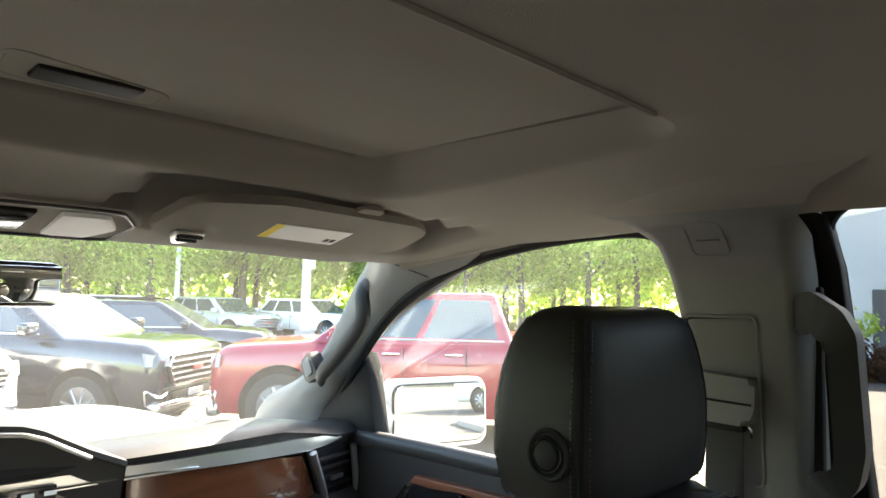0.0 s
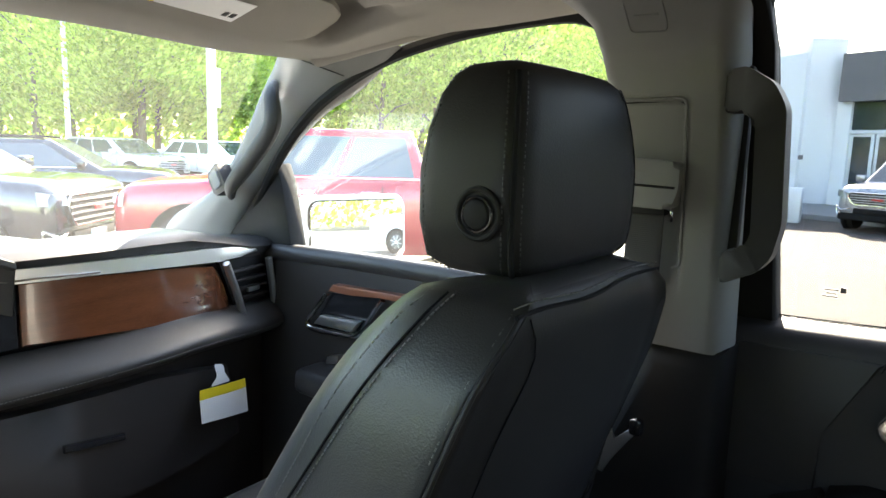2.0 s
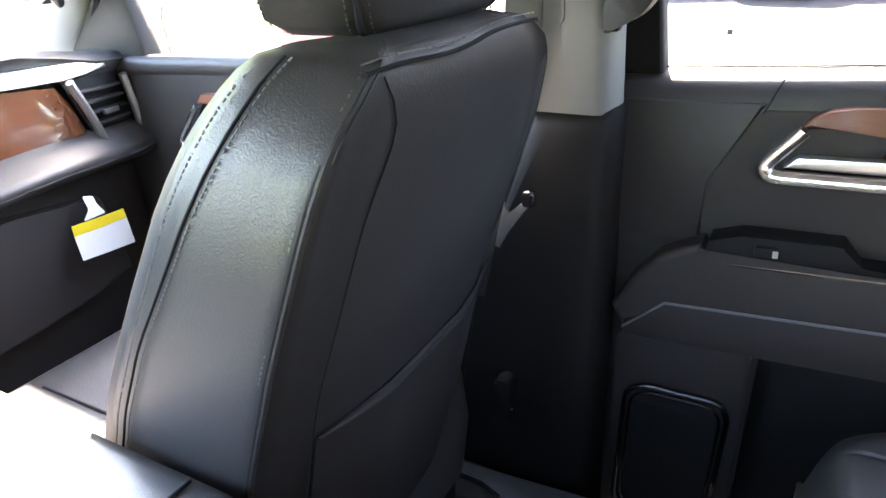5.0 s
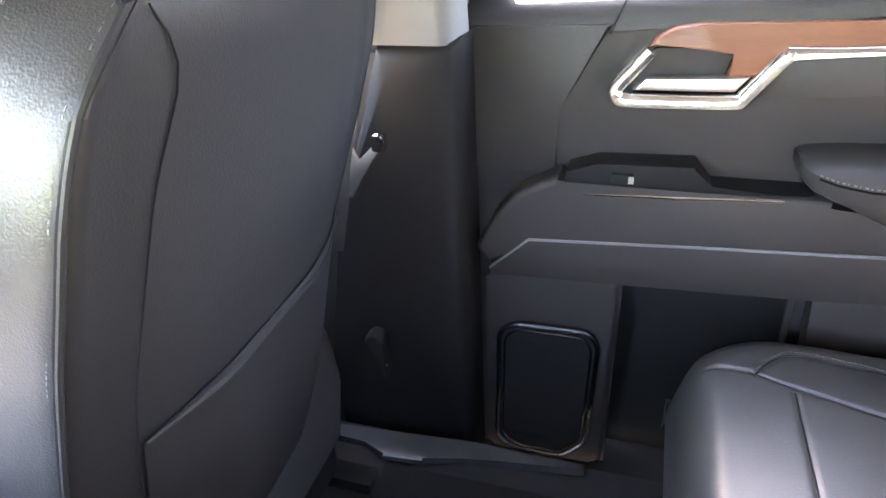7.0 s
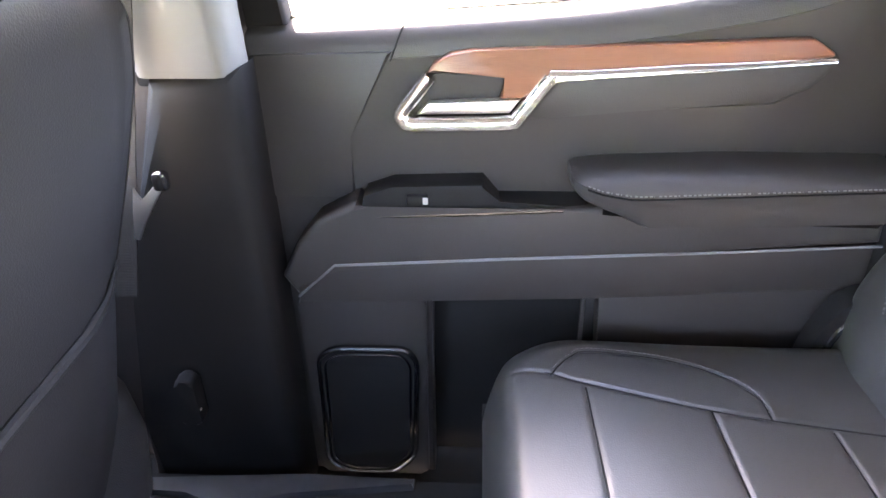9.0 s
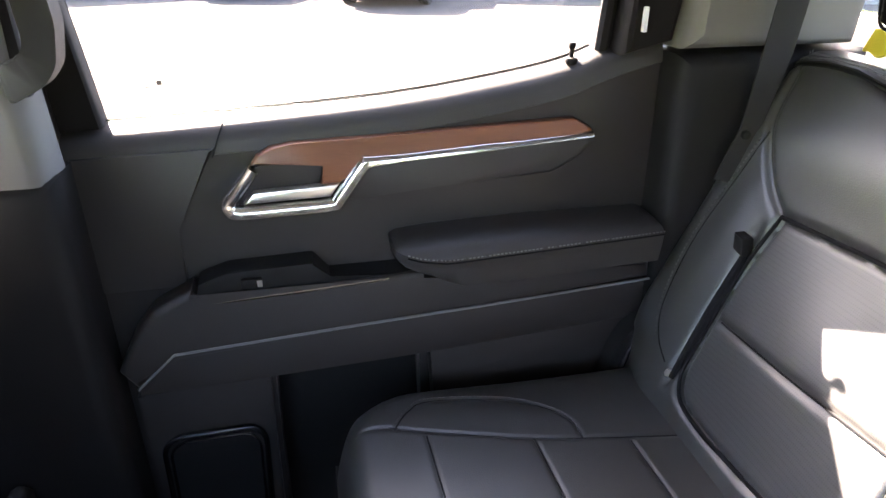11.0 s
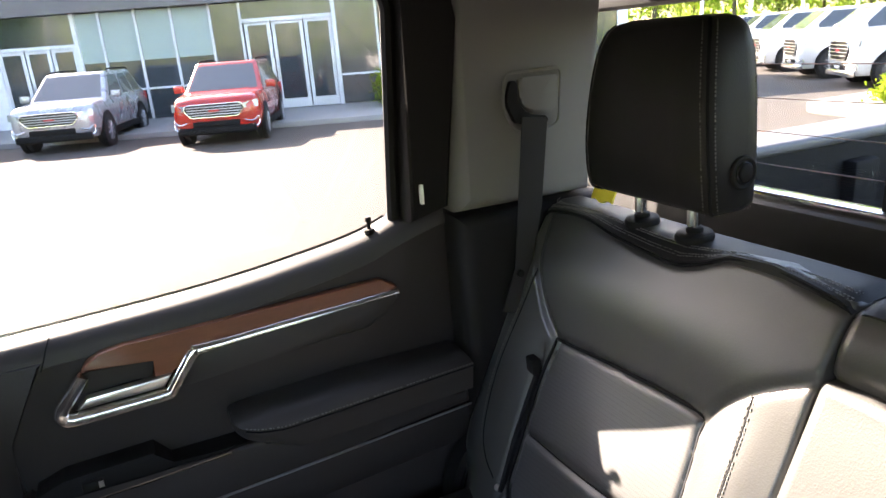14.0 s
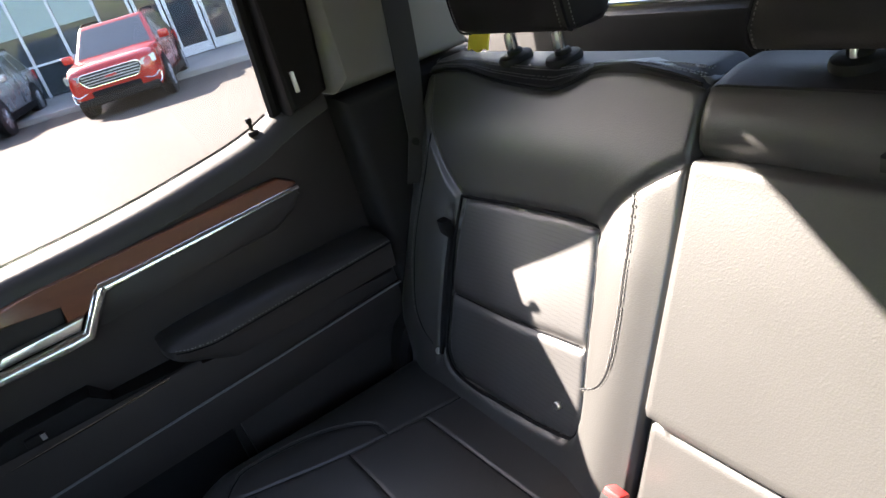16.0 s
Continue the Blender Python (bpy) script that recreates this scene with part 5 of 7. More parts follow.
# rear head restraints
def rear_restraint(cx, w, z0, z1, label, low=False):
    t = thing("rear_head_restraint", (cx, -0.75, z0), label, "head restraint", "rear head restraints")
    h = z1 - z0
    prof = ((0.0, -0.78, -0.74, 0.74, 1), (0.015, -0.793, -0.722, 0.92, 1), (0.06, -0.800, -0.706, 1.0, 1), (0.3, -0.803, -0.698, 1.0, 1), (0.6, -0.806, -0.700, 0.94, 1), (0.82, -0.806, -0.708, 0.87, 1), (0.93, -0.800, -0.718, 0.80, 1), (0.98, -0.792, -0.730, 0.71, 1), (1.0, -0.782, -0.745, 0.56, 1))

    def ring(f, yb, yf, k):
        d = yf - yb
        half = [(0, yb), (0.5, yb + 0.001), (0.85, yb + d * 0.05), (0.97, yb + d * 0.15), (1.0, yb + d * 0.35), (1.0, yb + d * 0.65), (0.985, yf - d * 0.14), (0.955, yf - d * 0.05), (0.90, yf - 0.001), (0.5, yf), (0, yf)]
        r = [Vector((cx + w * k * a, y, z0 + h * f)) for a, y in half]
        l = [Vector((cx - w * k * a, y, z0 + h * f)) for a, y in half[1:-1]]
        return r + l[::-1]
    c = part("cushion", loft([ring(f, a, b, k) for f, a, b, k, _ in prof]), M_LEATHER_SHADE, t, sharp=75)
    for s in (-1, 1):
        edge = smooth_path([(cx + s * w * k * 0.96, b - (b - a) * 0.055, z0 + h * f) for f, a, b, k, _ in prof[1:-1]], 5)
        part("edge_piping", tube(edge, 0.0022, 6), M_PIPING, c)
        stitches("edge_stitching", [(x + s * 0.0052, y - 0.007, z) for x, y, z in edge], c, 0.005)
        stitches("edge_stitching", [(x - s * 0.008, y + 0.0042, z) for x, y, z in edge], c, 0.005)
        rear = smooth_path([(cx + s * w * k * 0.99, a + (b - a) * 0.2, z0 + h * f) for f, a, b, k, _ in prof[1:-1]], 5)
        stitches("rear_stitching", rear, c, 0.005)
    if not low:
        dial((cx - w, -0.758, z0 + 0.058), -1, c, 0.019)
    for sx in (-0.0535, 0.0535):
        part("post", cyl((cx + sx, -0.757, z0 - 0.022), (0, 0, 1), 0.0065, 0.068, 12), M_CHROME, t)
        part("post_clip", rbox(cx + sx - 0.003, cx + sx + 0.004, -0.752, -0.744, z0 - 0.028, z0 - 0.004, 0.002), M_SATIN, t)
        part("post_collar", cyl((cx + sx, -0.757, 1.478), (0, 0.12, 1), 0.027, 0.016, 24, 0.006), M_BLACK, t)
        part("collar_boss", cyl((cx + sx, -0.757, 1.488), (0, 0.12, 1), 0.012, 0.010, 16, 0.003), M_BLACK, t)
    return t


rear_restraint(0.456, 0.127, 1.522, 1.776, "tall black leather rear head restraint on chrome posts")
rear_restraint(-0.050, 0.137, 1.500, 1.588, "low black leather middle head restraint", True)
net = thing("tether_strap", (0.63, -0.78, 1.485), "bright yellow woven tether strap end", "strap")
part("webbing", grid(lambda u, v: Vector((lerp(0.602, 0.655, u), -0.775 - 0.012 * v, lerp(1.484, 1.512, v) + 0.003 * math.sin(u * 9))), 12, 6, 0.004), M_MESHYEL, net)
# buckles between the cushions
bk = thing("belt_buckle", (0.13, -0.46, 0.98), "black seat belt buckle with red release button", "buckle")
part("body", moved(rbox(-0.016, 0.016, -0.012, 0.012, -0.02, 0.055, 0.005), Matrix.Translation((0.136, -0.455, 0.99)) @ Matrix.Rotation(0.5, 4, "X")), M_BLACK, bk)
part("release_button", moved(rbox(-0.013, 0.013, -0.010, 0.010, 0.05, 0.062, 0.003), Matrix.Translation((0.136, -0.455, 0.99)) @ Matrix.Rotation(0.5, 4, "X")), M_RED, bk, "red push button")

# ---- dashboard and front of the cab ----


def dash_y(x):
    """Rear face of the dashboard, which curves forward towards the door."""
    return 1.25 + 0.45 * max(0.0, x - 0.2) ** 2


def dash_slab(pts, off, thick, bevel=0.003, seg=2):
    """A plate drawn in x and z, bent along the dashboard's face; off: how far it stands behind the face."""
    out = []
    k = len(pts)
    for i in range(k):
        a, b = Vector(pts[i]), Vector(pts[(i + 1) % k])
        n = max(1, int((b - a).length / 0.06))
        out += [a.lerp(b, j / n) for j in range(n)]
    return prism(out, "y", -off - thick, -off, bevel, seg, lambda v: Vector((v.x, v.y + dash_y(v.x) + thick, v.z)))


da = thing("dashboard", (0.0, 1.4, 0.9), "black dashboard with wood trim, bright strip and air vent", "dashboard")
xs = [-0.80 + 0.1 * k for k in range(17)]
top = []
for x in xs:
    y0 = dash_y(x)
    zt = 1.440 - 0.055 * step(0.45, 0.80, x)
    top.append([Vector((x, y, z)) for y, z in ((y0 + 0.03, zt - 0.05), (y0 - 0.005, zt - 0.012), (y0 + 0.01, zt), (y0 + 0.04, zt + 0.004), (y0 + 0.12, zt + 0.002), (1.60, 1.36), (1.74, 1.295), (1.78, 1.27), (1.74, 1.15), (y0 + 0.1, 1.24))])
part("top_pad", loft(top), M_DOOR_SOFT, da, "soft dark dashboard top")
part("fascia", dash_slab([(-0.30, 1.25), (-0.30, 1.405), (0.30, 1.395), (0.60, 1.365), (0.70, 1.34), (0.74, 1.20), (0.60, 1.215), (0.40, 1.25)], -0.06, 0.05, 0.004), M_BLACK, da)
wood = [(0.172, 1.389), (0.30, 1.383), (0.45, 1.373), (0.578, 1.358), (0.606, 1.312), (0.634, 1.246), (0.614, 1.233), (0.575, 1.233), (0.485, 1.258), (0.285, 1.275), (0.172, 1.279)]
part("wood_trim", dash_slab(wood, -0.012, 0.012, 0.004), M_WOOD_GLOSS, da, "glossy reddish brown wood panel")
part("black_panel", dash_slab([(-0.30, 1.28), (-0.30, 1.40), (0.168, 1.393), (0.168, 1.279)], -0.012, 0.012, 0.004), M_GLOSSBLACK, da)
part("bright_strip", dash_slab([(-0.30, 1.392), (-0.30, 1.415), (0.125, 1.414), (0.345, 1.410), (0.55, 1.400), (0.722, 1.383), (0.735, 1.366), (0.592, 1.367), (0.45, 1.378), (0.297, 1.387), (0.125, 1.391)], 0.0, 0.02, 0.006, 3), M_SATIN, da, "brushed bright trim strip")
part("thin_line", tube([(x, dash_y(x) - 0.003, 1.396 - 0.09 * max(0, x - 0.2) ** 1.3) for x in (-0.05, 0.1, 0.2, 0.3)], 0.0018, 5), M_CHROME, da)
# air vent
vent = part("vent_frame", tube(smooth_path([(x, dash_y(x) - 0.008, z) for x, z in ((0.60, 1.362), (0.635, 1.29), (0.664, 1.224), (0.70, 1.206), (0.77, 1.196), (0.80, 1.205), (0.79, 1.27), (0.772, 1.345))], 4), 0.009, 8), M_SATIN, da, "chrome air vent surround")
part("vent_cavity", dash_slab([(0.60, 1.36), (0.664, 1.222), (0.705, 1.204), (0.80, 1.194), (0.768, 1.355)], -0.02, 0.015, 0.002), M_BLACK, vent)
for k in range(6):
    z = 1.338 - 0.023 * k
    x0, x1 = 0.622 + 0.0105 * k, 0.770 + 0.004 * k
    part("vent_slat", dash_slab([(x0, z), (x1, z - 0.01), (x1, z - 0.016), (x0, z - 0.006)], -0.004, 0.022, 0.001), M_DOOR, vent)
part("vent_tab", dash_slab([(0.685, 1.288), (0.735, 1.284), (0.735, 1.274), (0.685, 1.278)], 0.004, 0.01, 0.002), M_SATIN, vent)
# padded ledge, glove box, tag
pad_rows = []
for k in range(22):
    x = lerp(-0.30, 0.80, k / 21)
    y0 = dash_y(x)
    zt = 1.256 - 0.030 * step(0.45, 0.85, x)
    pad_rows.append([Vector((x, y0 + dy, zt + dz)) for dy, dz in ((0.03, 0.012), (0.0, 0.006), (-0.02, -0.007), (-0.038, -0.019), (-0.046, -0.025), (-0.050, -0.033), (-0.048, -0.043), (-0.03, -0.058), (0.02, -0.07))])
part("padded_ledge", loft(pad_rows), M_DOOR_SOFT, da, "padded dark leather ledge with stitching", sharp=60)
stitches("ledge_stitching", [(r[6].x, r[6].y - 0.0022, r[6].z + 0.003) for r in pad_rows], da, 0.006)
part("lower_dash", dash_slab([(-0.30, 0.69), (-0.30, 1.215), (0.42, 1.208), (0.60, 1.19), (0.78, 1.172), (0.78, 0.69)], -0.03, 0.05, 0.008), M_DOOR, da)
part("glovebox_lid", dash_slab([(0.06, 0.95), (0.06, 1.175), (0.40, 1.165), (0.60, 1.13), (0.64, 0.95)], 0.008, 0.03, 0.01, 3), M_DOOR, da, "black glovebox lid")
part("glovebox_latch", dash_slab([(0.215, 1.10), (0.325, 1.085), (0.325, 1.072), (0.215, 1.086)], 0.02, 0.012, 0.003), M_GLOSSBLACK, da)
part("screen", dash_slab([(-0.30, 1.30), (-0.30, 1.405), (0.055, 1.405), (0.055, 1.30)], 0.012, 0.01, 0.003), M_GLOSSBLACK, da, "dark display screen")
for k in range(3):
    part("screen_text", dash_slab([(-0.03 + 0.032 * k, 1.393), (-0.03 + 0.032 * k, 1.400), (-0.012 + 0.032 * k, 1.400), (-0.012 + 0.032 * k, 1.393)], 0.0225, 0.001, 0.0), M_WHITE, da)
hoodp = [[Vector((x, 1.24 + dy, z + dz)) for dy, dz in ((0.30, -0.09), (0.02, -0.09), (0.0, -0.012), (-0.012, -0.006), (-0.010, 0.003), (0.03, 0.006), (0.12, 0.002), (0.24, -0.03), (0.36, -0.09))] for x, z in ((-0.30, 1.508), (-0.15, 1.508), (-0.03, 1.506), (0.0, 1.502), (0.03, 1.491), (0.06, 1.474), (0.10, 1.452), (0.135, 1.436), (0.16, 1.425))]
part("display_hood", loft(hoodp), M_DOOR_SOFT, da, "dark hood over the display")
part("hood_edge", tube([(-0.30, 1.227, 1.498), (-0.03, 1.227, 1.496), (0.0, 1.227, 1.492), (0.03, 1.227, 1.481), (0.06, 1.227, 1.464), (0.10, 1.228, 1.442)], 0.004, 8), M_SATIN, da)
for k in range(4):
    part("demister_slot", moved(rbox(-0.006, 0.006, -0.04, 0.04, -0.004, 0.004, 0.002), Matrix.Translation((0.70 + 0.022 * k, 1.50 - 0.01 * k, 1.379 - 0.001 * k)) @ Matrix.Rotation(-0.5, 4, "Z")), M_BLACK, da)
tag = thing("price_tag", (0.55, 1.26, 1.02), "white and yellow paper tag hanging from the dashboard", "tag")
part("hanger", dash_slab(round_poly([(0.524, 1.166), (0.550, 1.158), (0.556, 1.133), (0.572, 1.114), (0.512, 1.120), (0.532, 1.136)], 0.006), 0.046, 0.0015, 0), M_WHITE, tag)
part("header_band", dash_slab([(0.481, 1.123), (0.622, 1.101), (0.625, 1.080), (0.481, 1.102)], 0.0465, 0.0015, 0), M_YELLOW, tag, "yellow top band")
part("card", dash_slab([(0.481, 1.102), (0.625, 1.080), (0.632, 1.020), (0.485, 1.050)], 0.046, 0.0015, 0), M_WHITE, tag)
# centre console
co = thing("centre_console", (-0.05, 0.75, 0.68), "padded black leather centre console", "console")
part("body", rbox(-0.20, 0.105, 0.36, 1.15, 0.68, 1.08, 0.02), M_BLACK, co)
part("lid", loft([[Vector((p.x, p.y, z)) for p in rounded_rect(-0.21 + s, 0.115 - s, 0.40 + s, 0.95 - s, 0.06, 6, 4)] for z, s in ((1.08, 0.006), (1.085, 0.0), (1.125, 0.0), (1.138, 0.006), (1.144, 0.02), (1.146, 0.05))]), M_LEATHER_SMOOTH, co, "padded leather lid", sharp=70)
part("lid_seam", tube([(-0.2, 0.5, 1.147), (0.1, 0.5, 1.147)], 0.002, 6), M_PIPING, co)
part("bright_trim", tube([(0.112, 0.40, 1.08), (0.112, 1.1, 1.08)], 0.004, 6), M_SATIN, co)
# sun visor
VA, VB, VD = Vector((0.06, 0.935, 1.80)), Vector((0.50, 1.04, 1.802)), Vector((0.49, 0.865, 1.845))
VN = (VB - VA).cross(VD - VA).normalized()
VN = VN if VN.z < 0 else -VN


def on_visor(x, y, d=0.0):
    z = VA.z - (VN.x * (x - VA.x) + VN.y * (y - VA.y)) / VN.z
    return Vector((x, y, z)) + VN * d


def visor_plate(pts, d0, d1, bevel):
    return prism(pts, "z", d0, d1, bevel, 3, lambda v: on_visor(v.x, v.y, v.z))


sv = thing("sun_visor", (0.3, 0.92, 1.82), "folded grey cloth sun visor with a white warning label", "sun visor")
part("flap", visor_plate(round_poly([(0.045, 0.90), (0.075, 0.938), (0.493, 1.042), (0.572, 1.012), (0.550, 0.905), (0.49, 0.864), (0.187, 0.795), (0.06, 0.80)], [0.012, 0.012, 0.012, 0.018, 0.014, 0.014, 0.02, 0.02]), -0.010, 0.003, 0.005), M_HEAD, sv)
lab = part("warning_label", visor_plate([(0.215, 0.868), (0.380, 0.905), (0.381, 0.971), (0.216, 0.927)], 0.0035, 0.0042, 0), M_WHITE, sv, "white printed warning label")
part("label_band", visor_plate([(0.215, 0.868), (0.232, 0.872), (0.233, 0.9315), (0.216, 0.927)], 0.0043, 0.0046, 0), M_YELLOW, lab)
for k in range(2):
    part("label_print", visor_plate([(0.348 + 0.014 * k, 0.936 + 0.003 * k), (0.358 + 0.014 * k, 0.938 + 0.003 * k), (0.358 + 0.014 * k, 0.952 + 0.003 * k), (0.348 + 0.014 * k, 0.950 + 0.003 * k)], 0.0043, 0.0047, 0), M_BLACK, lab)
part("visor_clip", visor_plate(round_poly([(0.082, 0.905), (0.130, 0.915), (0.128, 0.938), (0.10, 0.955), (0.088, 0.935)], 0.006), 0.003, 0.010, 0.003), M_SATIN, sv, "bright slotted retaining clip")
part("clip_bar", tube([on_visor(0.088, 0.912, 0.0105), on_visor(0.126, 0.921, 0.0105)], 0.0034, 6), M_BLACK, sv)
part("clip_bar", tube([on_visor(0.094, 0.928, 0.0105), on_visor(0.124, 0.936, 0.0105)], 0.0034, 6), M_BLACK, sv)
part("arm_cover", visor_plate(round_poly([(0.30, 0.80), (0.36, 0.812), (0.35, 0.79), (0.305, 0.782)], 0.008), 0.0, 0.006, 0.002), M_HEAD, sv)
# overhead console and mirror
oc = thing("overhead_console", (0, 1.08, 1.8), "grey overhead console with map lamps and buttons", "overhead console")


def on_oc(v):
    return Vector((v.x, lerp(0.955, 1.13, v.y), lerp(1.836, 1.803, v.y) + v.z))


part("body", prism(round_poly([(-0.25, 0.0), (0.045, 0.0), (0.085, 0.4), (0.075, 1.0), (-0.25, 1.0)], 0.05), "z", -0.006, 0.04, 0.004, 2, on_oc), M_HEAD, oc)
part("rim", tube([on_oc(Vector((p.x, p.y, -0.007))) for p in round_poly([(-0.25, 0.06), (0.037, 0.06), (0.075, 0.4), (0.065, 0.93), (-0.25, 0.93)], 0.05)], 0.003, 6, closed=True), M_DOOR, oc)
part("map_lamp", prism(round_poly([(-0.03, 0.2), (0.03, 0.2), (0.055, 0.5), (0.03, 0.8), (-0.03, 0.8)], 0.02), "z", -0.012, 0.0, 0.002, 2, on_oc), M_STUCCO, oc, "clear map lamp lens")
part("button_block", prism([(-0.20, 0.2), (-0.06, 0.2), (-0.06, 0.7), (-0.20, 0.7)], "z", -0.012, 0.0, 0.002, 2, on_oc), M_BLACK, oc)
for k in range(3):
    part("button", prism([(-0.19 + 0.045 * k, 0.3), (-0.155 + 0.045 * k, 0.3), (-0.155 + 0.045 * k, 0.6), (-0.19 + 0.045 * k, 0.6)], "z", -0.016, -0.01, 0.002, 2, on_oc), M_GLOSSBLACK, oc)
rm = thing("rear_view_mirror", (-0.11, 1.1, 1.70), "black framed rear view mirror", "mirror")
part("housing", moved(rbox(-0.125, 0.125, -0.008, 0.022, -0.032, 0.032, 0.014, 3), Matrix.Translation((-0.115, 1.08, 1.727)) @ Matrix.Rotation(radians(12), 4, "Z")), M_GLOSSBLACK, rm)
part("glass", moved(rbox(-0.118, 0.118, -0.011, -0.007, -0.026, 0.026, 0.004), Matrix.Translation((-0.115, 1.08, 1.727)) @ Matrix.Rotation(radians(12), 4, "Z")), M_MIRROR, rm)
part("stalk", tube([(-0.115, 1.10, 1.74), (-0.09, 1.18, 1.79)], 0.012, 8), M_BLACK, rm)
# door mirror
dm = thing("door_mirror", (1.1, 1.45, 1.3), "white door mirror outside the front passenger window", "mirror")
DM = Matrix.Translation((1.118, 1.445, 1.382)) @ Matrix.Rotation(radians(-16), 4, "Z") @ Matrix.Rotation(radians(-3.5), 4, "X")
part("housing", moved(loft([[Vector((p.x, y, p.y)) for p in rounded_rect(-0.165 + s, 0.165 - s, -0.10 + s, 0.10 - s, 0.035, 6, 3)] for y, s in ((-0.025, 0.004), (-0.015, 0.0), (0.03, 0.0), (0.09, 0.02), (0.13, 0.05))]), DM), M_PAINT_WHITE, dm, sharp=60)
part("frame", moved(prism(rounded_rect(-0.153, 0.153, -0.087, 0.087, 0.03), "y", -0.030, -0.015, 0.003), DM), M_BLACK, dm)
part("glass", moved(prism(rounded_rect(-0.149, 0.149, -0.083, 0.083, 0.027), "y", -0.033, -0.028, 0.001), DM), M_MIRROR, dm)
part("arm", tube([(0.86, 1.52, 1.34), (0.93, 1.52, 1.36), (1.0, 1.52, 1.38)], [0.05, 0.06, 0.07], 12), M_PAINT_WHITE, dm)

# ---- the truck's own bed behind the cab ----
bed = thing("truck_bed", (0, -2.0, 0.7), "black truck bed with grey rails behind the cab", "truck bed", kind="structure")
part("floor_panel", rbox(-0.86, 0.86, -2.95, -1.06, 0.88, 0.92, 0.01), M_BLACK, bed)
for s in (-1, 1):
    part("side_wall", rbox(min(s * 0.84, s * 0.90), max(s * 0.84, s * 0.90), -2.95, -1.06, 0.90, 1.45, 0.01), M_BLACK, bed)
    part("side_rail", rbox(min(s * 0.83, s * 0.99), max(s * 0.83, s * 0.99), -2.97, -1.04, 1.445, 1.475, 0.012, 3), M_RAIL, bed, "grey plastic bed rail")
    part("outer_panel", rbox(min(s * 0.90, s * 1.0), max(s * 0.90, s * 1.0), -2.97, -1.04, 0.62, 1.447, 0.01), M_PAINT_WHITE, bed)
    for k in range(4):
        y = -1.35 - 0.42 * k
        part("wall_rib", rbox(min(s * 0.80, s * 0.845), max(s * 0.80, s * 0.845), y - 0.05, y + 0.05, 0.92, 1.40, 0.012), M_BLACK, bed)
    for k in range(3):
        part("tie_down", tube([(s * 0.825, -1.3 - 0.6 * k, 1.33), (s * 0.79, -1.32 - 0.6 * k, 1.31), (s * 0.79, -1.36 - 0.6 * k, 1.31), (s * 0.825, -1.38 - 0.6 * k, 1.33)], 0.008, 6), M_BLACK, bed)
part("tailgate", rbox(-0.90, 0.90, -3.0, -2.93, 0.80, 1.46, 0.015), M_BLACK, bed)
part("bulkhead", rbox(-0.90, 0.90, -1.07, -1.03, 0.70, 1.44, 0.01), M_BLACK, bed)

# ---- vehicles ----


def superring(s, w, zb, zt, crown):
    """Cross-section of a car body at one station."""
    half = [(0, zb), (0.6, zb), (0.9, zb + 0.04), (0.97, zb + 0.16), (1.0, lerp(zb, zt, 0.45)), (0.995, lerp(zb, zt, 0.7)), (0.975, lerp(zb, zt, 0.86)), (0.93, zt - 0.03), (0.86, zt + crown * 0.3), (0.5, zt + crown * 0.85), (0, zt + crown)]
    r = [Vector((s, w * a, z)) for a, z in half]
    l = [Vector((s, -w * a, z)) for a, z in half[1:-1]]
    return r + l[::-1]


def quad_plate(parent, name, mat, a, b, c, d, out, lift=0.004, thick=0.006, inset=0.0):
    """A four-cornered pane lying just proud of a body face."""
    p = [Vector(q) for q in (a, b, c, d)]
    m = sum(p, Vector()) / 4
    n = (p[1] - p[0]).cross(p[3] - p[0]).normalized()
    if n.dot(Vector(out)) < 0:
        n = -n
    p = [m + (q - m) * (1 - inset) for q in p]
    bm = bmesh.new()
    lo = [bm.verts.new(q + n * (lift - thick)) for q in p]
    hi = [bm.verts.new(q + n * lift) for q in p]
    bm.faces.new(hi)
    bm.faces.new(lo)
    for i in range(4):
        bm.faces.new((lo[i], lo[(i + 1) % 4], hi[(i + 1) % 4], hi[i]))
    return part(name, bm, mat, parent)


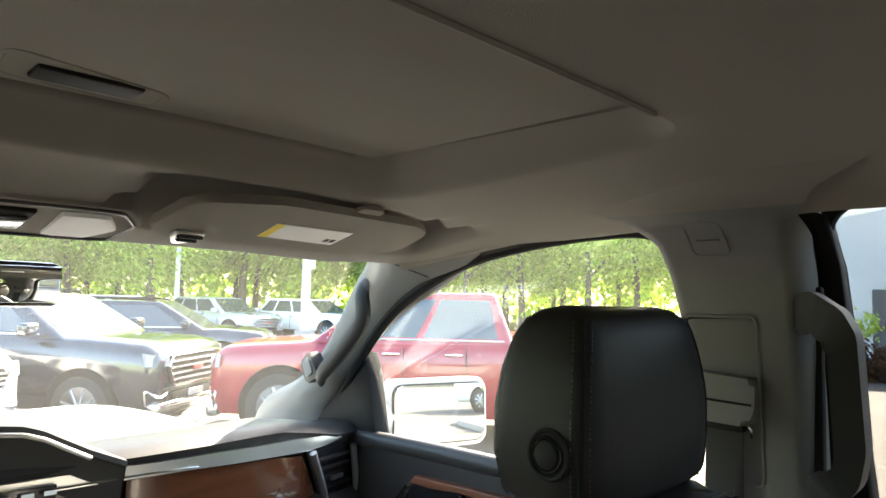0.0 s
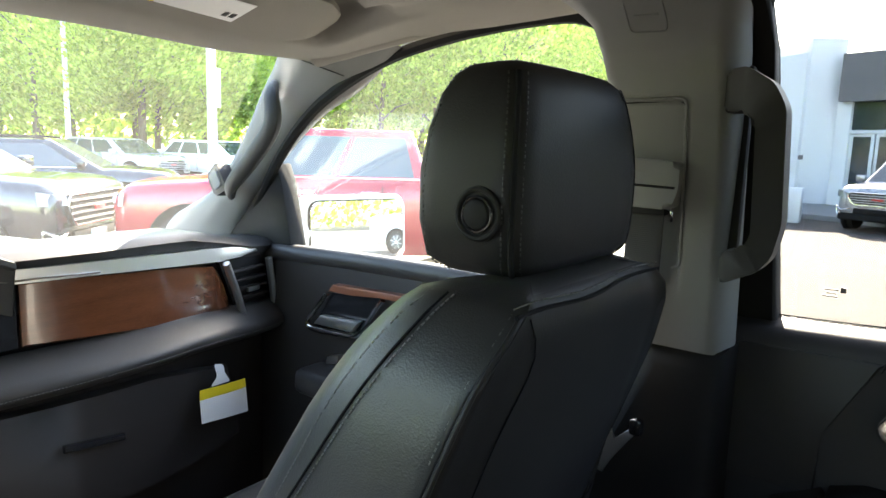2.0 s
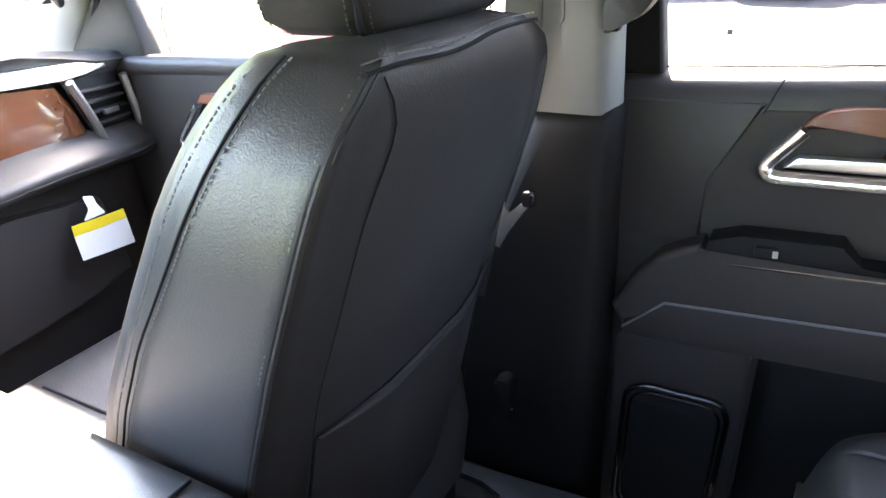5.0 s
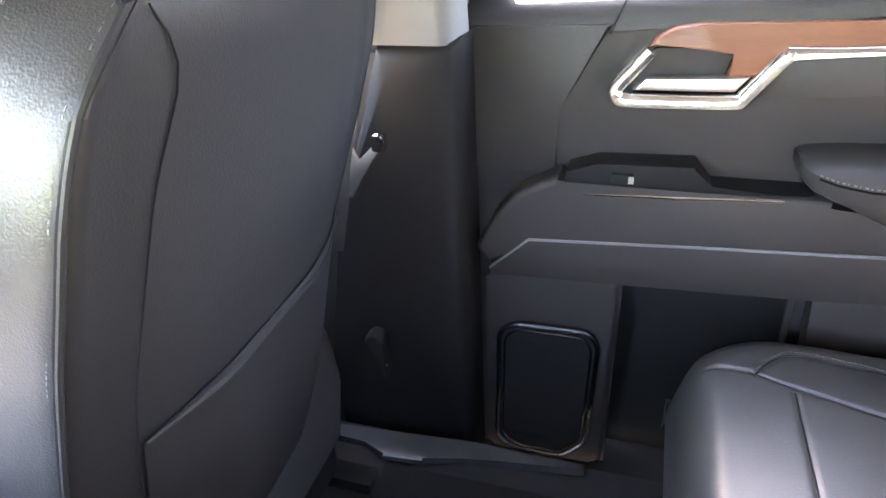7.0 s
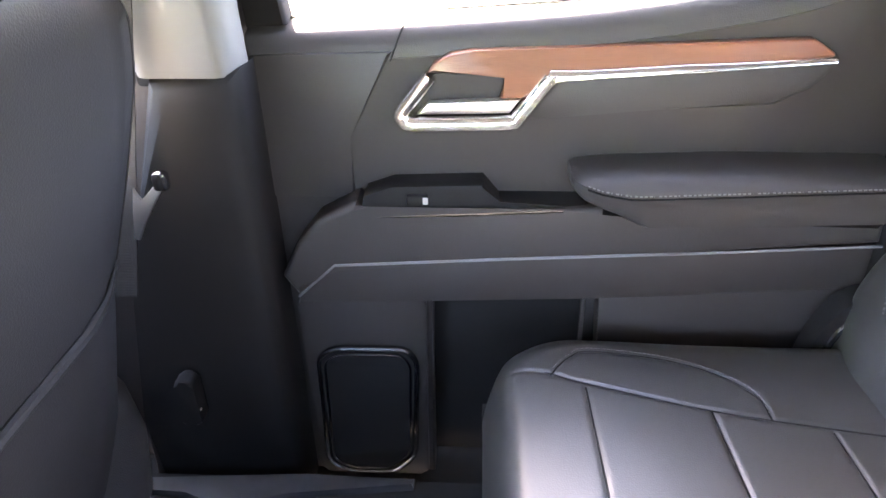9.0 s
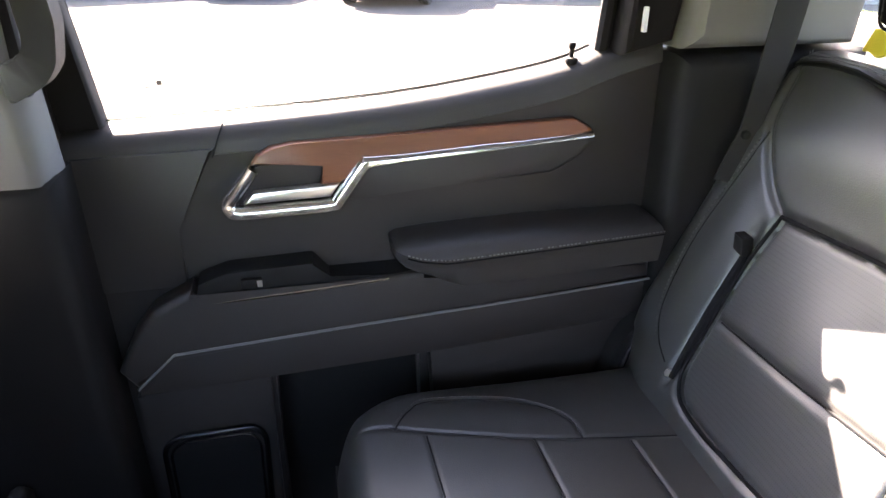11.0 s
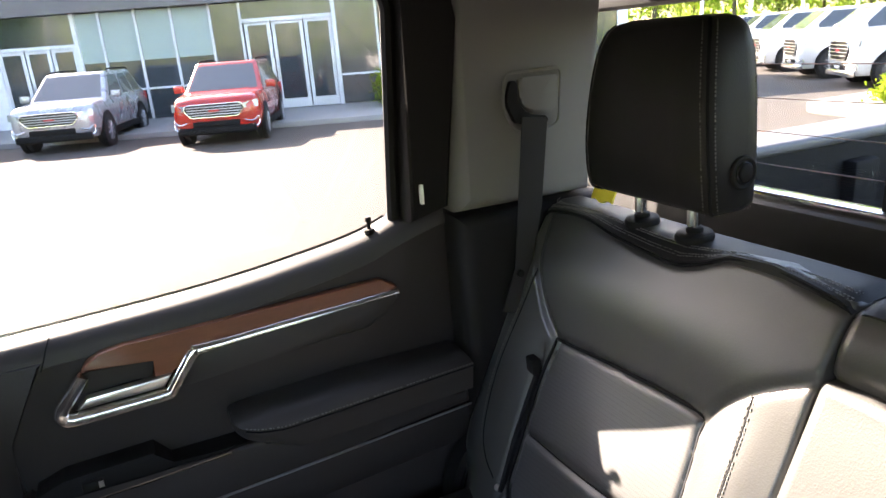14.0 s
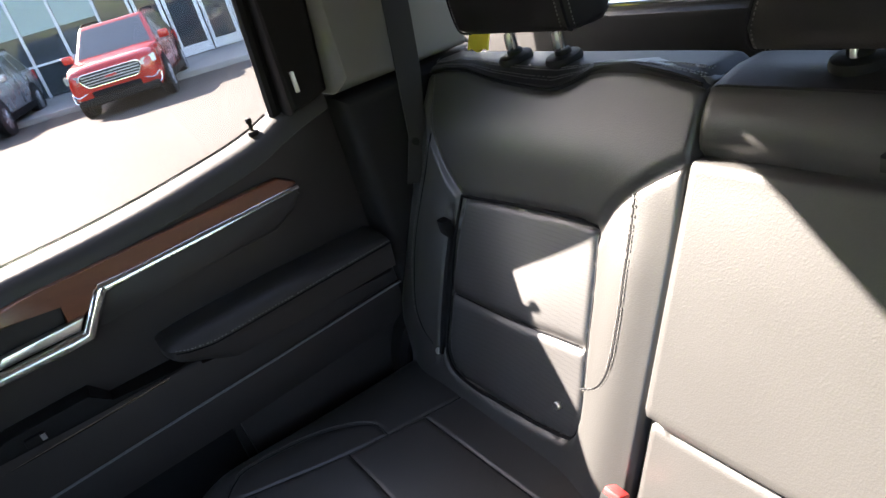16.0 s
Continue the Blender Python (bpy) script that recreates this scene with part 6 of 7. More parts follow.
def vehicle(kind, name, paint, label, m, L=4.6, W=1.84, H=1.66, hood=1.02, belt=1.06, rails=True, pickup=False, category="car", group="parked vehicles", grille_h=0.26, chrome=True, clad=True):
    """A parked vehicle, nose at x = 0, tail at x = L, built at the origin and put at the pose m."""
    t = thing(name, (0, 0, 0), label, category, group)
    w = W / 2
    zb = 0.26
    nose = [(0.0, 0.80, zb + 0.10, hood - 0.20), (0.05, 0.88, zb + 0.04, hood - 0.10), (0.18, 0.94, zb, hood - 0.03), (0.5, 0.985, zb, hood), (0.95, 1.0, zb, hood + 0.03), (1.25, 1.0, zb, belt - 0.02)]
    if pickup:
        tail = [(L * 0.5, 1.0, zb, belt), (L * 0.66, 1.0, zb, belt + 0.02), (L * 0.68, 1.0, zb, belt + 0.06), (L - 0.1, 1.0, zb + 0.05, belt + 0.06), (L, 0.97, zb + 0.15, belt + 0.04)]
    else:
        tail = [(L * 0.5, 1.0, zb, belt), (L * 0.8, 0.99, zb, belt + 0.03), (L - 0.15, 0.96, zb + 0.05, belt + 0.02), (L, 0.90, zb + 0.14, belt - 0.05)]
    body = part("body", loft([superring(s, w * k, a, b, 0.035) for s, k, a, b in nose + tail]), paint, t, sharp=50)
    # greenhouse
    x0, x1 = 1.15, (L * 0.665 if pickup else L - 0.12)
    r0, r1 = 2.0, (x1 - 0.22 if pickup else x1 - 0.55)
    wb, wt = w * 0.925, w * 0.74
    zb2 = belt - 0.03
    rings = []
    for f in (0.0, 0.5, 0.85, 0.96, 1.0):
        g = f if f < 0.9 else f
        xa, xb = lerp(x0, r0, g), lerp(x1, r1, g)
        ww = lerp(wb, wt, g) * (0.96 if f == 1.0 else 1.0)
        zz = lerp(zb2, H, f)
        rings.append([Vector((p.x, p.y, zz)) for p in rounded_rect(xa, xb, -ww, ww, 0.10, 4, 3)])
    part("cabin", loft(rings), paint, t, sharp=50)

    def gp(u, side, f):
        """A point of the cabin's side: u along, f up."""
        return (lerp(lerp(x0, r0, f), lerp(x1, r1, f), u), side * (lerp(wb, wt, f) + 0.002), lerp(zb2, H, f))
    quad_plate(t, "windscreen", M_CARGLASS, (lerp(x0, r0, 0.10), -lerp(wb, wt, 0.1) * 0.90, lerp(zb2, H, 0.10)), (lerp(x0, r0, 0.10), lerp(wb, wt, 0.1) * 0.90, lerp(zb2, H, 0.10)), (lerp(x0, r0, 0.9), wt * 0.90, lerp(zb2, H, 0.9)), (lerp(x0, r0, 0.9), -wt * 0.90, lerp(zb2, H, 0.9)), (-1, 0, 0.5))
    quad_plate(t, "rear_glass", M_CARGLASS, (lerp(x1, r1, 0.15), -wb * 0.86, lerp(zb2, H, 0.15)), (lerp(x1, r1, 0.15), wb * 0.86, lerp(zb2, H, 0.15)), (lerp(x1, r1, 0.88), wt * 0.86, lerp(zb2, H, 0.88)), (lerp(x1, r1, 0.88), -wt * 0.86, lerp(zb2, H, 0.88)), (1, 0, 0.3))
    cuts = ((0.10, 0.50), (0.54, 0.92)) if pickup else ((0.09, 0.40), (0.43, 0.70), (0.73, 0.93))
    for s in (-1, 1):
        for a, b in cuts:
            quad_plate(t, "side_window", M_CARGLASS, gp(a, s, 0.13), gp(b, s, 0.13), gp(b, s, 0.86), gp(a, s, 0.86), (0, s, 0))
        part("belt_line", tube([gp(0.06, s, 0.09), gp(0.5, s, 0.09), gp(0.95, s, 0.09)], 0.012, 6), M_CHROME if chrome else M_BLACK, t)
        mi = part("wing_mirror", rbox(1.42, 1.56, min(s * (w - 0.02), s * (w + 0.20)), max(s * (w - 0.02), s * (w + 0.20)), belt + 0.0, belt + 0.16, 0.04, 3), paint, t)
        for a in (0.36, 0.66):
            xh = lerp(x0, x1, a)
            part("door_handle", rbox(xh, xh + 0.2, min(s * (w - 0.01), s * (w + 0.025)), max(s * (w - 0.01), s * (w + 0.025)), belt - 0.15, belt - 0.12, 0.01), M_CHROME if chrome else paint, t)
            part("door_gap", rbox(xh + 0.24, xh + 0.25, min(s * (w - 0.02), s * (w + 0.002)), max(s * (w - 0.02), s * (w + 0.002)), zb + 0.2, belt - 0.06, 0), M_BLACK, t)
        if rails:
            part("roof_rail", tube(smooth_path([(r0 + 0.15, s * wt * 0.93, H - 0.03), (r0 + 0.3, s * wt * 0.93, H + 0.04), (r1 - 0.1, s * wt * 0.93, H + 0.04), (r1 + 0.02, s * wt * 0.93, H - 0.03)], 4), 0.018, 8), M_BLACK, t)
        for xw in (0.86, L - 0.95 if not pickup else L - 1.15):
            R = 0.36 if not pickup else 0.40
            part("wheel_arch", cyl((xw, s * (w - 0.046), R + 0.02), (0, 1, 0), R + 0.07, 0.10, 28, 0.005), M_BLACK, t)
            wh = part("tyre", cyl((xw, s * (w - 0.10), R), (0, 1, 0), R, 0.23, 28, 0.03), M_TYRE, t)
            part("rim", cyl((xw, s * (w + 0.005), R), (0, 1, 0), R * 0.66, 0.03, 24, 0.008), M_RIMDARK, wh)
            for k in range(8):
                a = 2 * math.pi * k / 8 + 0.3
                part("spoke", tube([(xw, s * (w + 0.018), R), (xw + R * 0.60 * math.cos(a), s * (w + 0.018), R + R * 0.60 * math.sin(a))], 0.017, 5), M_RIM, wh)
        if clad:
            part("sill", rbox(1.2, L - 1.3, min(s * (w - 0.03), s * (w + 0.012)), max(s * (w - 0.03), s * (w + 0.012)), zb, zb + 0.15, 0.015), M_BLACK, t)
        # lamps
        quad_plate(t, "headlamp", M_LAMP, (-0.006, s * w * 0.64, hood - 0.27), (-0.002, s * w * 0.64, hood - 0.17), (0.13, s * w * 0.945, hood - 0.11), (0.11, s * w * 0.945, hood - 0.26), (-1, s * 0.6, 0), 0.022, 0.05)
        part("lower_lamp_surround", tube(smooth_path([(0.02, s * w * 0.55, zb + 0.28), (0.0, s * w * 0.80, zb + 0.22), (0.10, s * w * 0.93, zb + 0.30), (0.08, s * w * 0.90, zb + 0.12), (0.02, s * w * 0.62, zb + 0.10)], 4), 0.014, 6), M_CHROME if chrome else M_BLACK, t)
        quad_plate(t, "tail_lamp", M_RED, (L - 0.02, s * w * 0.72, belt - 0.25), (L - 0.02, s * w * 0.72, belt - 0.02), (L - 0.10, s * w * 0.95, belt - 0.02), (L - 0.10, s * w * 0.95, belt - 0.25), (1, 0, 0), 0.02, 0.04)
    # grille
    gz1 = hood - 0.15
    gz0 = gz1 - grille_h
    out = [(w * 0.60, gz1), (w * 0.66, gz1 - grille_h * 0.35), (w * 0.52, gz0), (-w * 0.52, gz0), (-w * 0.66, gz1 - grille_h * 0.35), (-w * 0.60, gz1)]
    gr = part("grille", prism(round_poly(out, 0.04), "x", -0.035, 0.06, 0.008), M_BLACK, t, "dark grille in a bright surround")
    part("grille_surround", tube([(-0.038, p.x, p.y) for p in round_poly(out, 0.05)], 0.013, 6, closed=True), M_CHROME if chrome else M_BLACK, gr)
    for k in range(4):
        z = lerp(gz0, gz1, (k + 1) / 5)
        ww = w * (0.60 if k > 0 else 0.55)
        part("grille_bar", rbox(-0.055, -0.035, -ww, ww, z - 0.011, z + 0.011, 0.004), M_RIM if chrome else M_GLOSSBLACK, gr)
    part("badge", rbox(-0.065, -0.05, -0.11, 0.11, lerp(gz0, gz1, 0.5) - 0.022, lerp(gz0, gz1, 0.5) + 0.022, 0.006), M_RED, gr, "plain red badge")
    part("lower_intake", rbox(-0.022, 0.10, -w * 0.52, w * 0.52, zb + 0.15, zb + 0.27, 0.02), M_BLACK, t)
    part("front_bumper", rbox(-0.03, 0.12, -w * 0.86, w * 0.86, zb + 0.0, zb + 0.16, 0.04, 3), M_BLACK if clad else M_CHROME, t)
    part("number_plate", rbox(-0.045, -0.02, -0.16, 0.16, zb + 0.17, zb + 0.25, 0.004), M_WHITE if not clad else M_BLACK, t)
    t.matrix_basis = m
    HOME[t] = m
    return t


def parked(x, y, bearing):
    """Pose of a vehicle whose nose middle is at x, y and which heads towards the bearing (clockwise from straight ahead)."""
    return Matrix.Translation((x, y, 0)) @ Matrix.Rotation(radians(-bearing - 90), 4, "Z") @ Matrix.Diagonal((1, 1, 1, 1))


vehicle("suv", "compact_suv", M_PAINT_ORANGE, "bright red compact sport utility vehicle with chrome grille", parked(14.35, -1.80, 289))
vehicle("suv", "compact_suv", M_PAINT_SILVER, "silver compact sport utility vehicle with chrome grille", parked(16.6, 1.35, 287))
vehicle("truck", "pickup_truck", M_PAINT_RED, "red pickup truck with grey side windows", parked(3.95, 8.1, -46), L=5.4, W=1.88, H=1.77, hood=1.10, belt=1.18, pickup=True, rails=False, clad=False)
vehicle("suv", "large_suv", M_PAINT_BLACK, "black sport utility vehicle with bright mesh grille", parked(3.55, 8.25, 143), L=4.9, W=1.94, H=1.64, hood=1.10, belt=1.15, grille_h=0.36, clad=False)
vehicle("suv", "black_suv", M_PAINT_BLACK, "black sport utility vehicle parked in the second row", parked(6.9, 12.0, 124), L=4.9, W=1.92, H=1.50, hood=0.98, belt=1.02)
vehicle("car", "white_car", M_PAINT_WHITE, "white car parked beside the black vehicle", parked(0.95, 7.6, 143), L=4.8, W=1.9, H=1.6, hood=1.05, belt=1.08, rails=False)
for k in range(4):
    vehicle("car", "parked_car", (M_PAINT_WHITE, M_PAINT_SILVER, M_PAINT_WHITE, M_PAINT_BLACK)[k], "car in the far row before the trees", parked(8.6 + 3.0 * k, 21.5 - 1.3 * k, 165), L=4.5, W=1.8, H=1.5, hood=0.98, belt=1.0, rails=False)
for k in range(8):
    vehicle("truck", "white_pickup", M_PAINT_WHITE, "white pickup truck in a row of parked trucks", parked(10.75 + 2.85 * k, -16.0 - 1.95 * k, 38), L=5.7, W=2.0, H=1.9, hood=1.22, belt=1.25, pickup=True, rails=False, clad=False, grille_h=0.42, group="row of white trucks")
for k in range(3):
    vehicle("car", "far_car", (M_PAINT_BLACK, M_PAINT_SILVER, M_PAINT_RED)[k], "car at the far end of the row", parked(33.6 + 2.9 * k, -31.6 - 2.0 * k, 38), L=4.6, W=1.85, H=1.55, hood=1.0, belt=1.03, rails=False, group="row of white trucks")

# ---- ground and kerbs ----
single("ground", grid(lambda u, v: Vector((lerp(-600, 600, u), lerp(-600, 600, v), 0.0)), 2, 2), M_ASPHALT, "wide sunlit asphalt car park", "ground", kind="structure")

# ---- glazed dealership ----
P0 = Vector((19.77, -6.87, 0.0))
U = Vector((0.38, 0.925, 0.0)).normalized()
N = Vector((-U.y, U.x, 0.0))
MF = Matrix(((U.x, -N.x, 0, P0.x), (U.y, -N.y, 0, P0.y), (0, 0, 1, 0), (0, 0, 0, 1)))


def fbox(a, b, d0, d1, z0, z1, r=0.0):
    """A block along the facade: a..b along, d0..d1 behind the glass line."""
    return moved(rbox(a, b, d0, d1, z0, z1, r), MF)


single("pavement", fbox(-9, 16, -4.2, 0.6, -0.1, 0.13, 0.02), M_CONCRETE, "pale concrete pavement before the glazed building", "pavement", kind="structure")
bld = thing("dealership_building", P0, "single storey building with glazed front, white doors and grey fascia", "building")
part("fascia", fbox(-8.0, 10.8, -0.35, 0.5, 3.28, 4.7), M_FASCIA, bld, "dark grey fascia over the glass")
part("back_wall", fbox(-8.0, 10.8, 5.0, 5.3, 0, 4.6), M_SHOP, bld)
part("inner_floor", fbox(-8.0, 10.8, 0.3, 5.0, 0.1, 0.16), M_CONCRETE, bld)
part("roof", fbox(-8.0, 10.8, 0.4, 5.3, 4.4, 4.65), M_FASCIA, bld)
part("south_wall", fbox(-8.25, -8.0, 0.0, 5.2, 0, 4.6), M_STUCCO, bld)
part("end_wall", fbox(10.8, 11.0, 0, 5.2, 0, 4.6), M_STUCCO, bld)
for a in (-7.95,):
    g = part("glass_pane", fbox(a, a + 2.45, 0.02, 0.03, 0.15, 3.26), M_CARGLASS, bld)
    part("mullion", fbox(a - 0.05, a + 0.03, -0.05, 0.08, 0.13, 3.28, 0.01), M_ALU, bld)
edges = [3.37, 4.25, 5.36, 6.40, 7.44, 8.17]
for a, b in zip(edges, edges[1:]):
    part("glass_pane", fbox(a, b, 0.02, 0.03, 0.15, 3.26), M_CARGLASS, bld)
    part("mullion", fbox(a - 0.035, a + 0.035, -0.04, 0.08, 0.13, 3.28, 0.01), M_ALU, bld)
    if a > 4.0:
        part("roller_blind", fbox(a + 0.05, b - 0.05, 0.012, 0.018, 1.86, 3.25), M_BLIND, bld, "pale green lowered blind")
    part("transom", fbox(a, b, -0.03, 0.07, 1.0, 1.06, 0.005), M_ALU, bld)


def door_leaf(a, b, top):
    d = part("glass_door", fbox(a + 0.02, b - 0.02, 0.0, 0.05, 0.15, top, 0.005), M_ALU, bld, "white framed glass door")
    part("door_glass", fbox(a + 0.12, b - 0.12, -0.006, 0.056, 0.42, top - 0.10), M_CARGLASS, d)
    part("pull_handle", tube([MF @ Vector((b - 0.08, -0.05, 1.0)), MF @ Vector((b - 0.08, -0.05, 1.35))], 0.015, 6), M_SATIN, d)


for a, b in ((0.69, 1.55), (1.55, 2.51), (2.51, 3.31)):
    door_leaf(a, b, 2.70)
part("door_lintel", fbox(0.62, 3.36, -0.06, 0.10, 2.68, 2.80, 0.01), M_ALU, bld)
part("door_post", fbox(0.57, 0.69, -0.08, 0.10, 0.13, 3.28, 0.01), M_ALU, bld)
part("upper_glass", fbox(0.69, 3.34, 0.02, 0.03, 2.80, 3.28), M_CARGLASS, bld)
for a, b in ((-5.5, -3.0), (-3.0, -1.2), (-1.2, -0.62), (-0.62, 0.57)):
    part("side_glass", fbox(a, b, 0.02, 0.03, 0.15, 3.28), M_CARGLASS, bld)
    part("mullion", fbox(a - 0.035, a + 0.035, -0.04, 0.08, 0.13, 3.28, 0.01), M_ALU, bld)
    part("transom", fbox(a, b, -0.03, 0.07, 0.98, 1.04, 0.005), M_ALU, bld)
part("white_column", fbox(-0.28, 0.14, 0.10, 0.5, 0.13, 3.28, 0.02), M_ALU, bld)
for a in (8.24, 9.0, 9.76):
    door_leaf(a, a + 0.76, 2.34)
part("door_post", fbox(8.12, 8.24, -0.08, 0.10, 0.13, 3.28, 0.01), M_ALU, bld)
part("upper_glass", fbox(8.24, 10.5, 0.02, 0.03, 2.44, 3.28), M_CARGLASS, bld)
part("door_lintel", fbox(8.2, 10.55, -0.06, 0.10, 2.33, 2.44, 0.01), M_ALU, bld)
part("wall_end", fbox(10.5, 10.9, -0.1, 0.2, 0.13, 3.28), M_STUCCO, bld)
# ---- white wing ----
def polar(bearing, d):
    return Vector((-0.28 + d * math.sin(radians(bearing)), d * math.cos(radians(bearing)), 0))


wing = thing("white_wing", polar(80, 24), "white stucco building wing with a flat roof", "building")
a, b = polar(70.5, 22.5), polar(80.6, 24.3)
v = (b - a).normalized()
nb = Vector((v.y, -v.x, 0))
nb = nb if nb.x > 0 else -nb
def wing_block(s0, s1, d0, d1, z0, z1l, z1r):
    q = [a + v * s0 + nb * d0, a + v * s1 + nb * d0, a + v * s1 + nb * d1, a + v * s0 + nb * d1]
    bm = bmesh.new()
    lo = [bm.verts.new((p.x, p.y, z0)) for p in q]
    hi = [bm.verts.new((p.x, p.y, z)) for p, z in zip(q, (z1l, z1r, z1r, z1l))]
    bm.faces.new(lo)
    bm.faces.new(hi)
    for i in range(4):
        bm.faces.new((lo[i], lo[(i + 1) % 4], hi[(i + 1) % 4], hi[i]))
    return bm


span = (b - a).length
part("wall", wing_block(0, span, 0, 8, 0, 3.9, 4.85), M_STUCCO, wing)
part("end_block", wing_block(span - 0.3, span + 0.8, -0.2, 7, 0, 5.2, 5.2), M_STUCCO, wing)
part("service_door", wing_block(span - 1.32, span - 0.76, -0.03, 0.1, 0.1, 2.25, 2.25), M_FASCIA, wing, "grey service door")
part("wall_lamp", wing_block(span - 3.0, span - 2.72, -0.3, 0.0, 3.45, 3.66, 3.66), M_FASCIA, wing)
part("small_lamp", wing_block(span - 0.38, span - 0.27, -0.31, -0.2, 1.5, 1.64, 1.64), M_FASCIA, wing)
ob = thing("utility_box", polar(79.6, 18.5), "white utility box by the wall", "utility box")
q = polar(80.0, 18.5)
part("cabinet", rbox(q.x - 0.15, q.x + 0.15, q.y - 0.2, q.y + 0.2, 0, 0.85, 0.02), M_ALU, ob)

# ---- planting ----


def leaves(n, radius, size, centre, seed, squash=1.0, shell=0.55):
    """Many small leaf clusters round clumps, as one mesh."""
    rnd = random.Random(seed)
    verts, faces = [], []
    clumps = []
    for k in range(max(5, n // 70)):
        while True:
            p = Vector((rnd.uniform(-1, 1), rnd.uniform(-1, 1), rnd.uniform(-1, 1)))
            if shell * rnd.random() < p.length < 1:
                break
        clumps.append(Vector((p.x * radius, p.y * radius, p.z * radius * squash)))
    for k in range(n):
        c = rnd.choice(clumps)
        p = c + Vector((rnd.gauss(0, 1), rnd.gauss(0, 1), rnd.gauss(0, 0.75))) * radius * 0.20 + centre
        nrm = Vector((rnd.uniform(-1, 1), rnd.uniform(-1, 1), rnd.uniform(-0.4, 1))).normalized()
        s = size * rnd.uniform(0.6, 1.3)
        side = nrm.orthogonal().normalized() * s
        oth = nrm.cross(side)
        i = len(verts)
        verts += [p + side, p + oth * 0.5, p - side, p - oth * 0.5]
        faces.append((i, i + 1, i + 2, i + 3))
    me = bpy.data.meshes.new("crown")
    me.from_pydata([tuple(v) for v in verts], [], faces)
    return me


def tree_parts(seed, height, spread, n, mat):
    rnd = random.Random(seed)
    bm = bmesh.new()
    lean = Vector((rnd.uniform(-0.5, 0.5), rnd.uniform(-0.5, 0.5), 0))
    top = Vector((0, 0, height * 0.72)) + lean
    tube(smooth_path([(0, 0, 0), lean * 0.3 + Vector((0, 0, height * 0.35)), top], 5), [lerp(0.17, 0.05, k / 10) for k in range(11)], 8, bm=bm)
    for k in range(9):
        f = rnd.uniform(0.28, 0.95)
        s = lean * f * 0.9 + Vector((0, 0, height * 0.70 * f))
        a = rnd.uniform(0, 6.28)
        e = s + Vector((math.cos(a) * spread * 0.7, math.sin(a) * spread * 0.7, height * rnd.uniform(0.06, 0.2)))
        tube([s, s.lerp(e, 0.5) + Vector((0, 0, 0.2)), e], [0.05, 0.035, 0.012], 6, bm=bm)
    trunk = finish(bm, "trunk", M_BARK)
    crown = leaves(n, spread, 0.115, Vector((lean.x * 0.7, lean.y * 0.7, height * 0.60)), seed, height * 0.42 / spread)
    crown.materials.append(mat)
    return trunk, crown


def plant(meshes, x, y, s, turn, label, group):
    t = thing("tree", (x, y, 0), label, "tree", group)
    t.rotation_euler = (0, 0, turn)
    t.scale = (s, s, s)
    for nm, me in zip(("trunk", "crown"), meshes):
        o = new(nm, me)
        o.parent = t
    return t


kinds = [tree_parts(3, 11, 3.2, 15500, M_LEAF), tree_parts(8, 12, 3.4, 15500, M_LEAF2), tree_parts(15, 10, 3.0, 15500, M_LEAF)]
rnd = random.Random(4)
count = 0
for row, (d, gap) in enumerate(((31, 6.0), (36, 5.2), (42, 5.2))):
    bearing = 4.0
    while bearing < 66:
        dd = d + rnd.uniform(-2, 2)
        p = polar(bearing, dd)
        if not (bearing > 62 and dd < 34):
            plant(kinds[(count + row) % 3], p.x, p.y, rnd.uniform(0.85, 1.25), rnd.uniform(0, 6.28), "leafy green tree in the wood behind the car park", "trees of the wood")
        count += 1
        bearing += gap * rnd.uniform(0.8, 1.2)
for k in range(16):
    p = polar(118 + 2.9 * k, 62 + rnd.uniform(-4, 4))
    plant(kinds[k % 3], p.x, p.y, rnd.uniform(0.85, 1.2), rnd.uniform(0, 6.28), "leafy green tree beyond the rows of trucks", "trees behind")
for b, d in ((70.5, 34), (73, 37)):
    p = polar(b, d)
    plant(kinds[0], p.x, p.y, 0.72, b, "young leafy tree behind the white wall", "trees of the wood")
# far woods closing the gaps
fw = bpy.data.meshes.new("far_wood")
vs, fc = [], []
rnd2 = random.Random(9)
for k in range(44000):
    b = rnd2.uniform(-2, 68) if k % 4 in (1, 2) else rnd2.uniform(110, 172) if k % 4 == 0 else rnd2.uniform(172, 340)
    front = b < 90 or b > 180
    d = rnd2.uniform(46, 54) if front else rnd2.uniform(70, 80)
    z = rnd2.random() ** 0.8 * ((10 if front else 9) + 2.0 * math.sin(b * 0.9) + 1.3 * math.sin(b * 2.3))
    p = polar(b, d) + Vector((0, 0, z))
    nrm = Vector((rnd2.uniform(-1, 1), rnd2.uniform(-1, 1), rnd2.uniform(-0.3, 1))).normalized()
    side = nrm.orthogonal().normalized() * rnd2.uniform(0.22, 0.46)
    oth = nrm.cross(side)
    i = len(vs)
    vs += [tuple(p + side), tuple(p + oth * 0.6), tuple(p - side), tuple(p - oth * 0.6)]
    fc.append((i, i + 1, i + 2, i + 3))
fw.from_pydata(vs, [], fc)
fw.materials.append(M_LEAF2)
tagged(new("far_wood", fw), "dense green wood in the distance", "wood", kind="stuff")


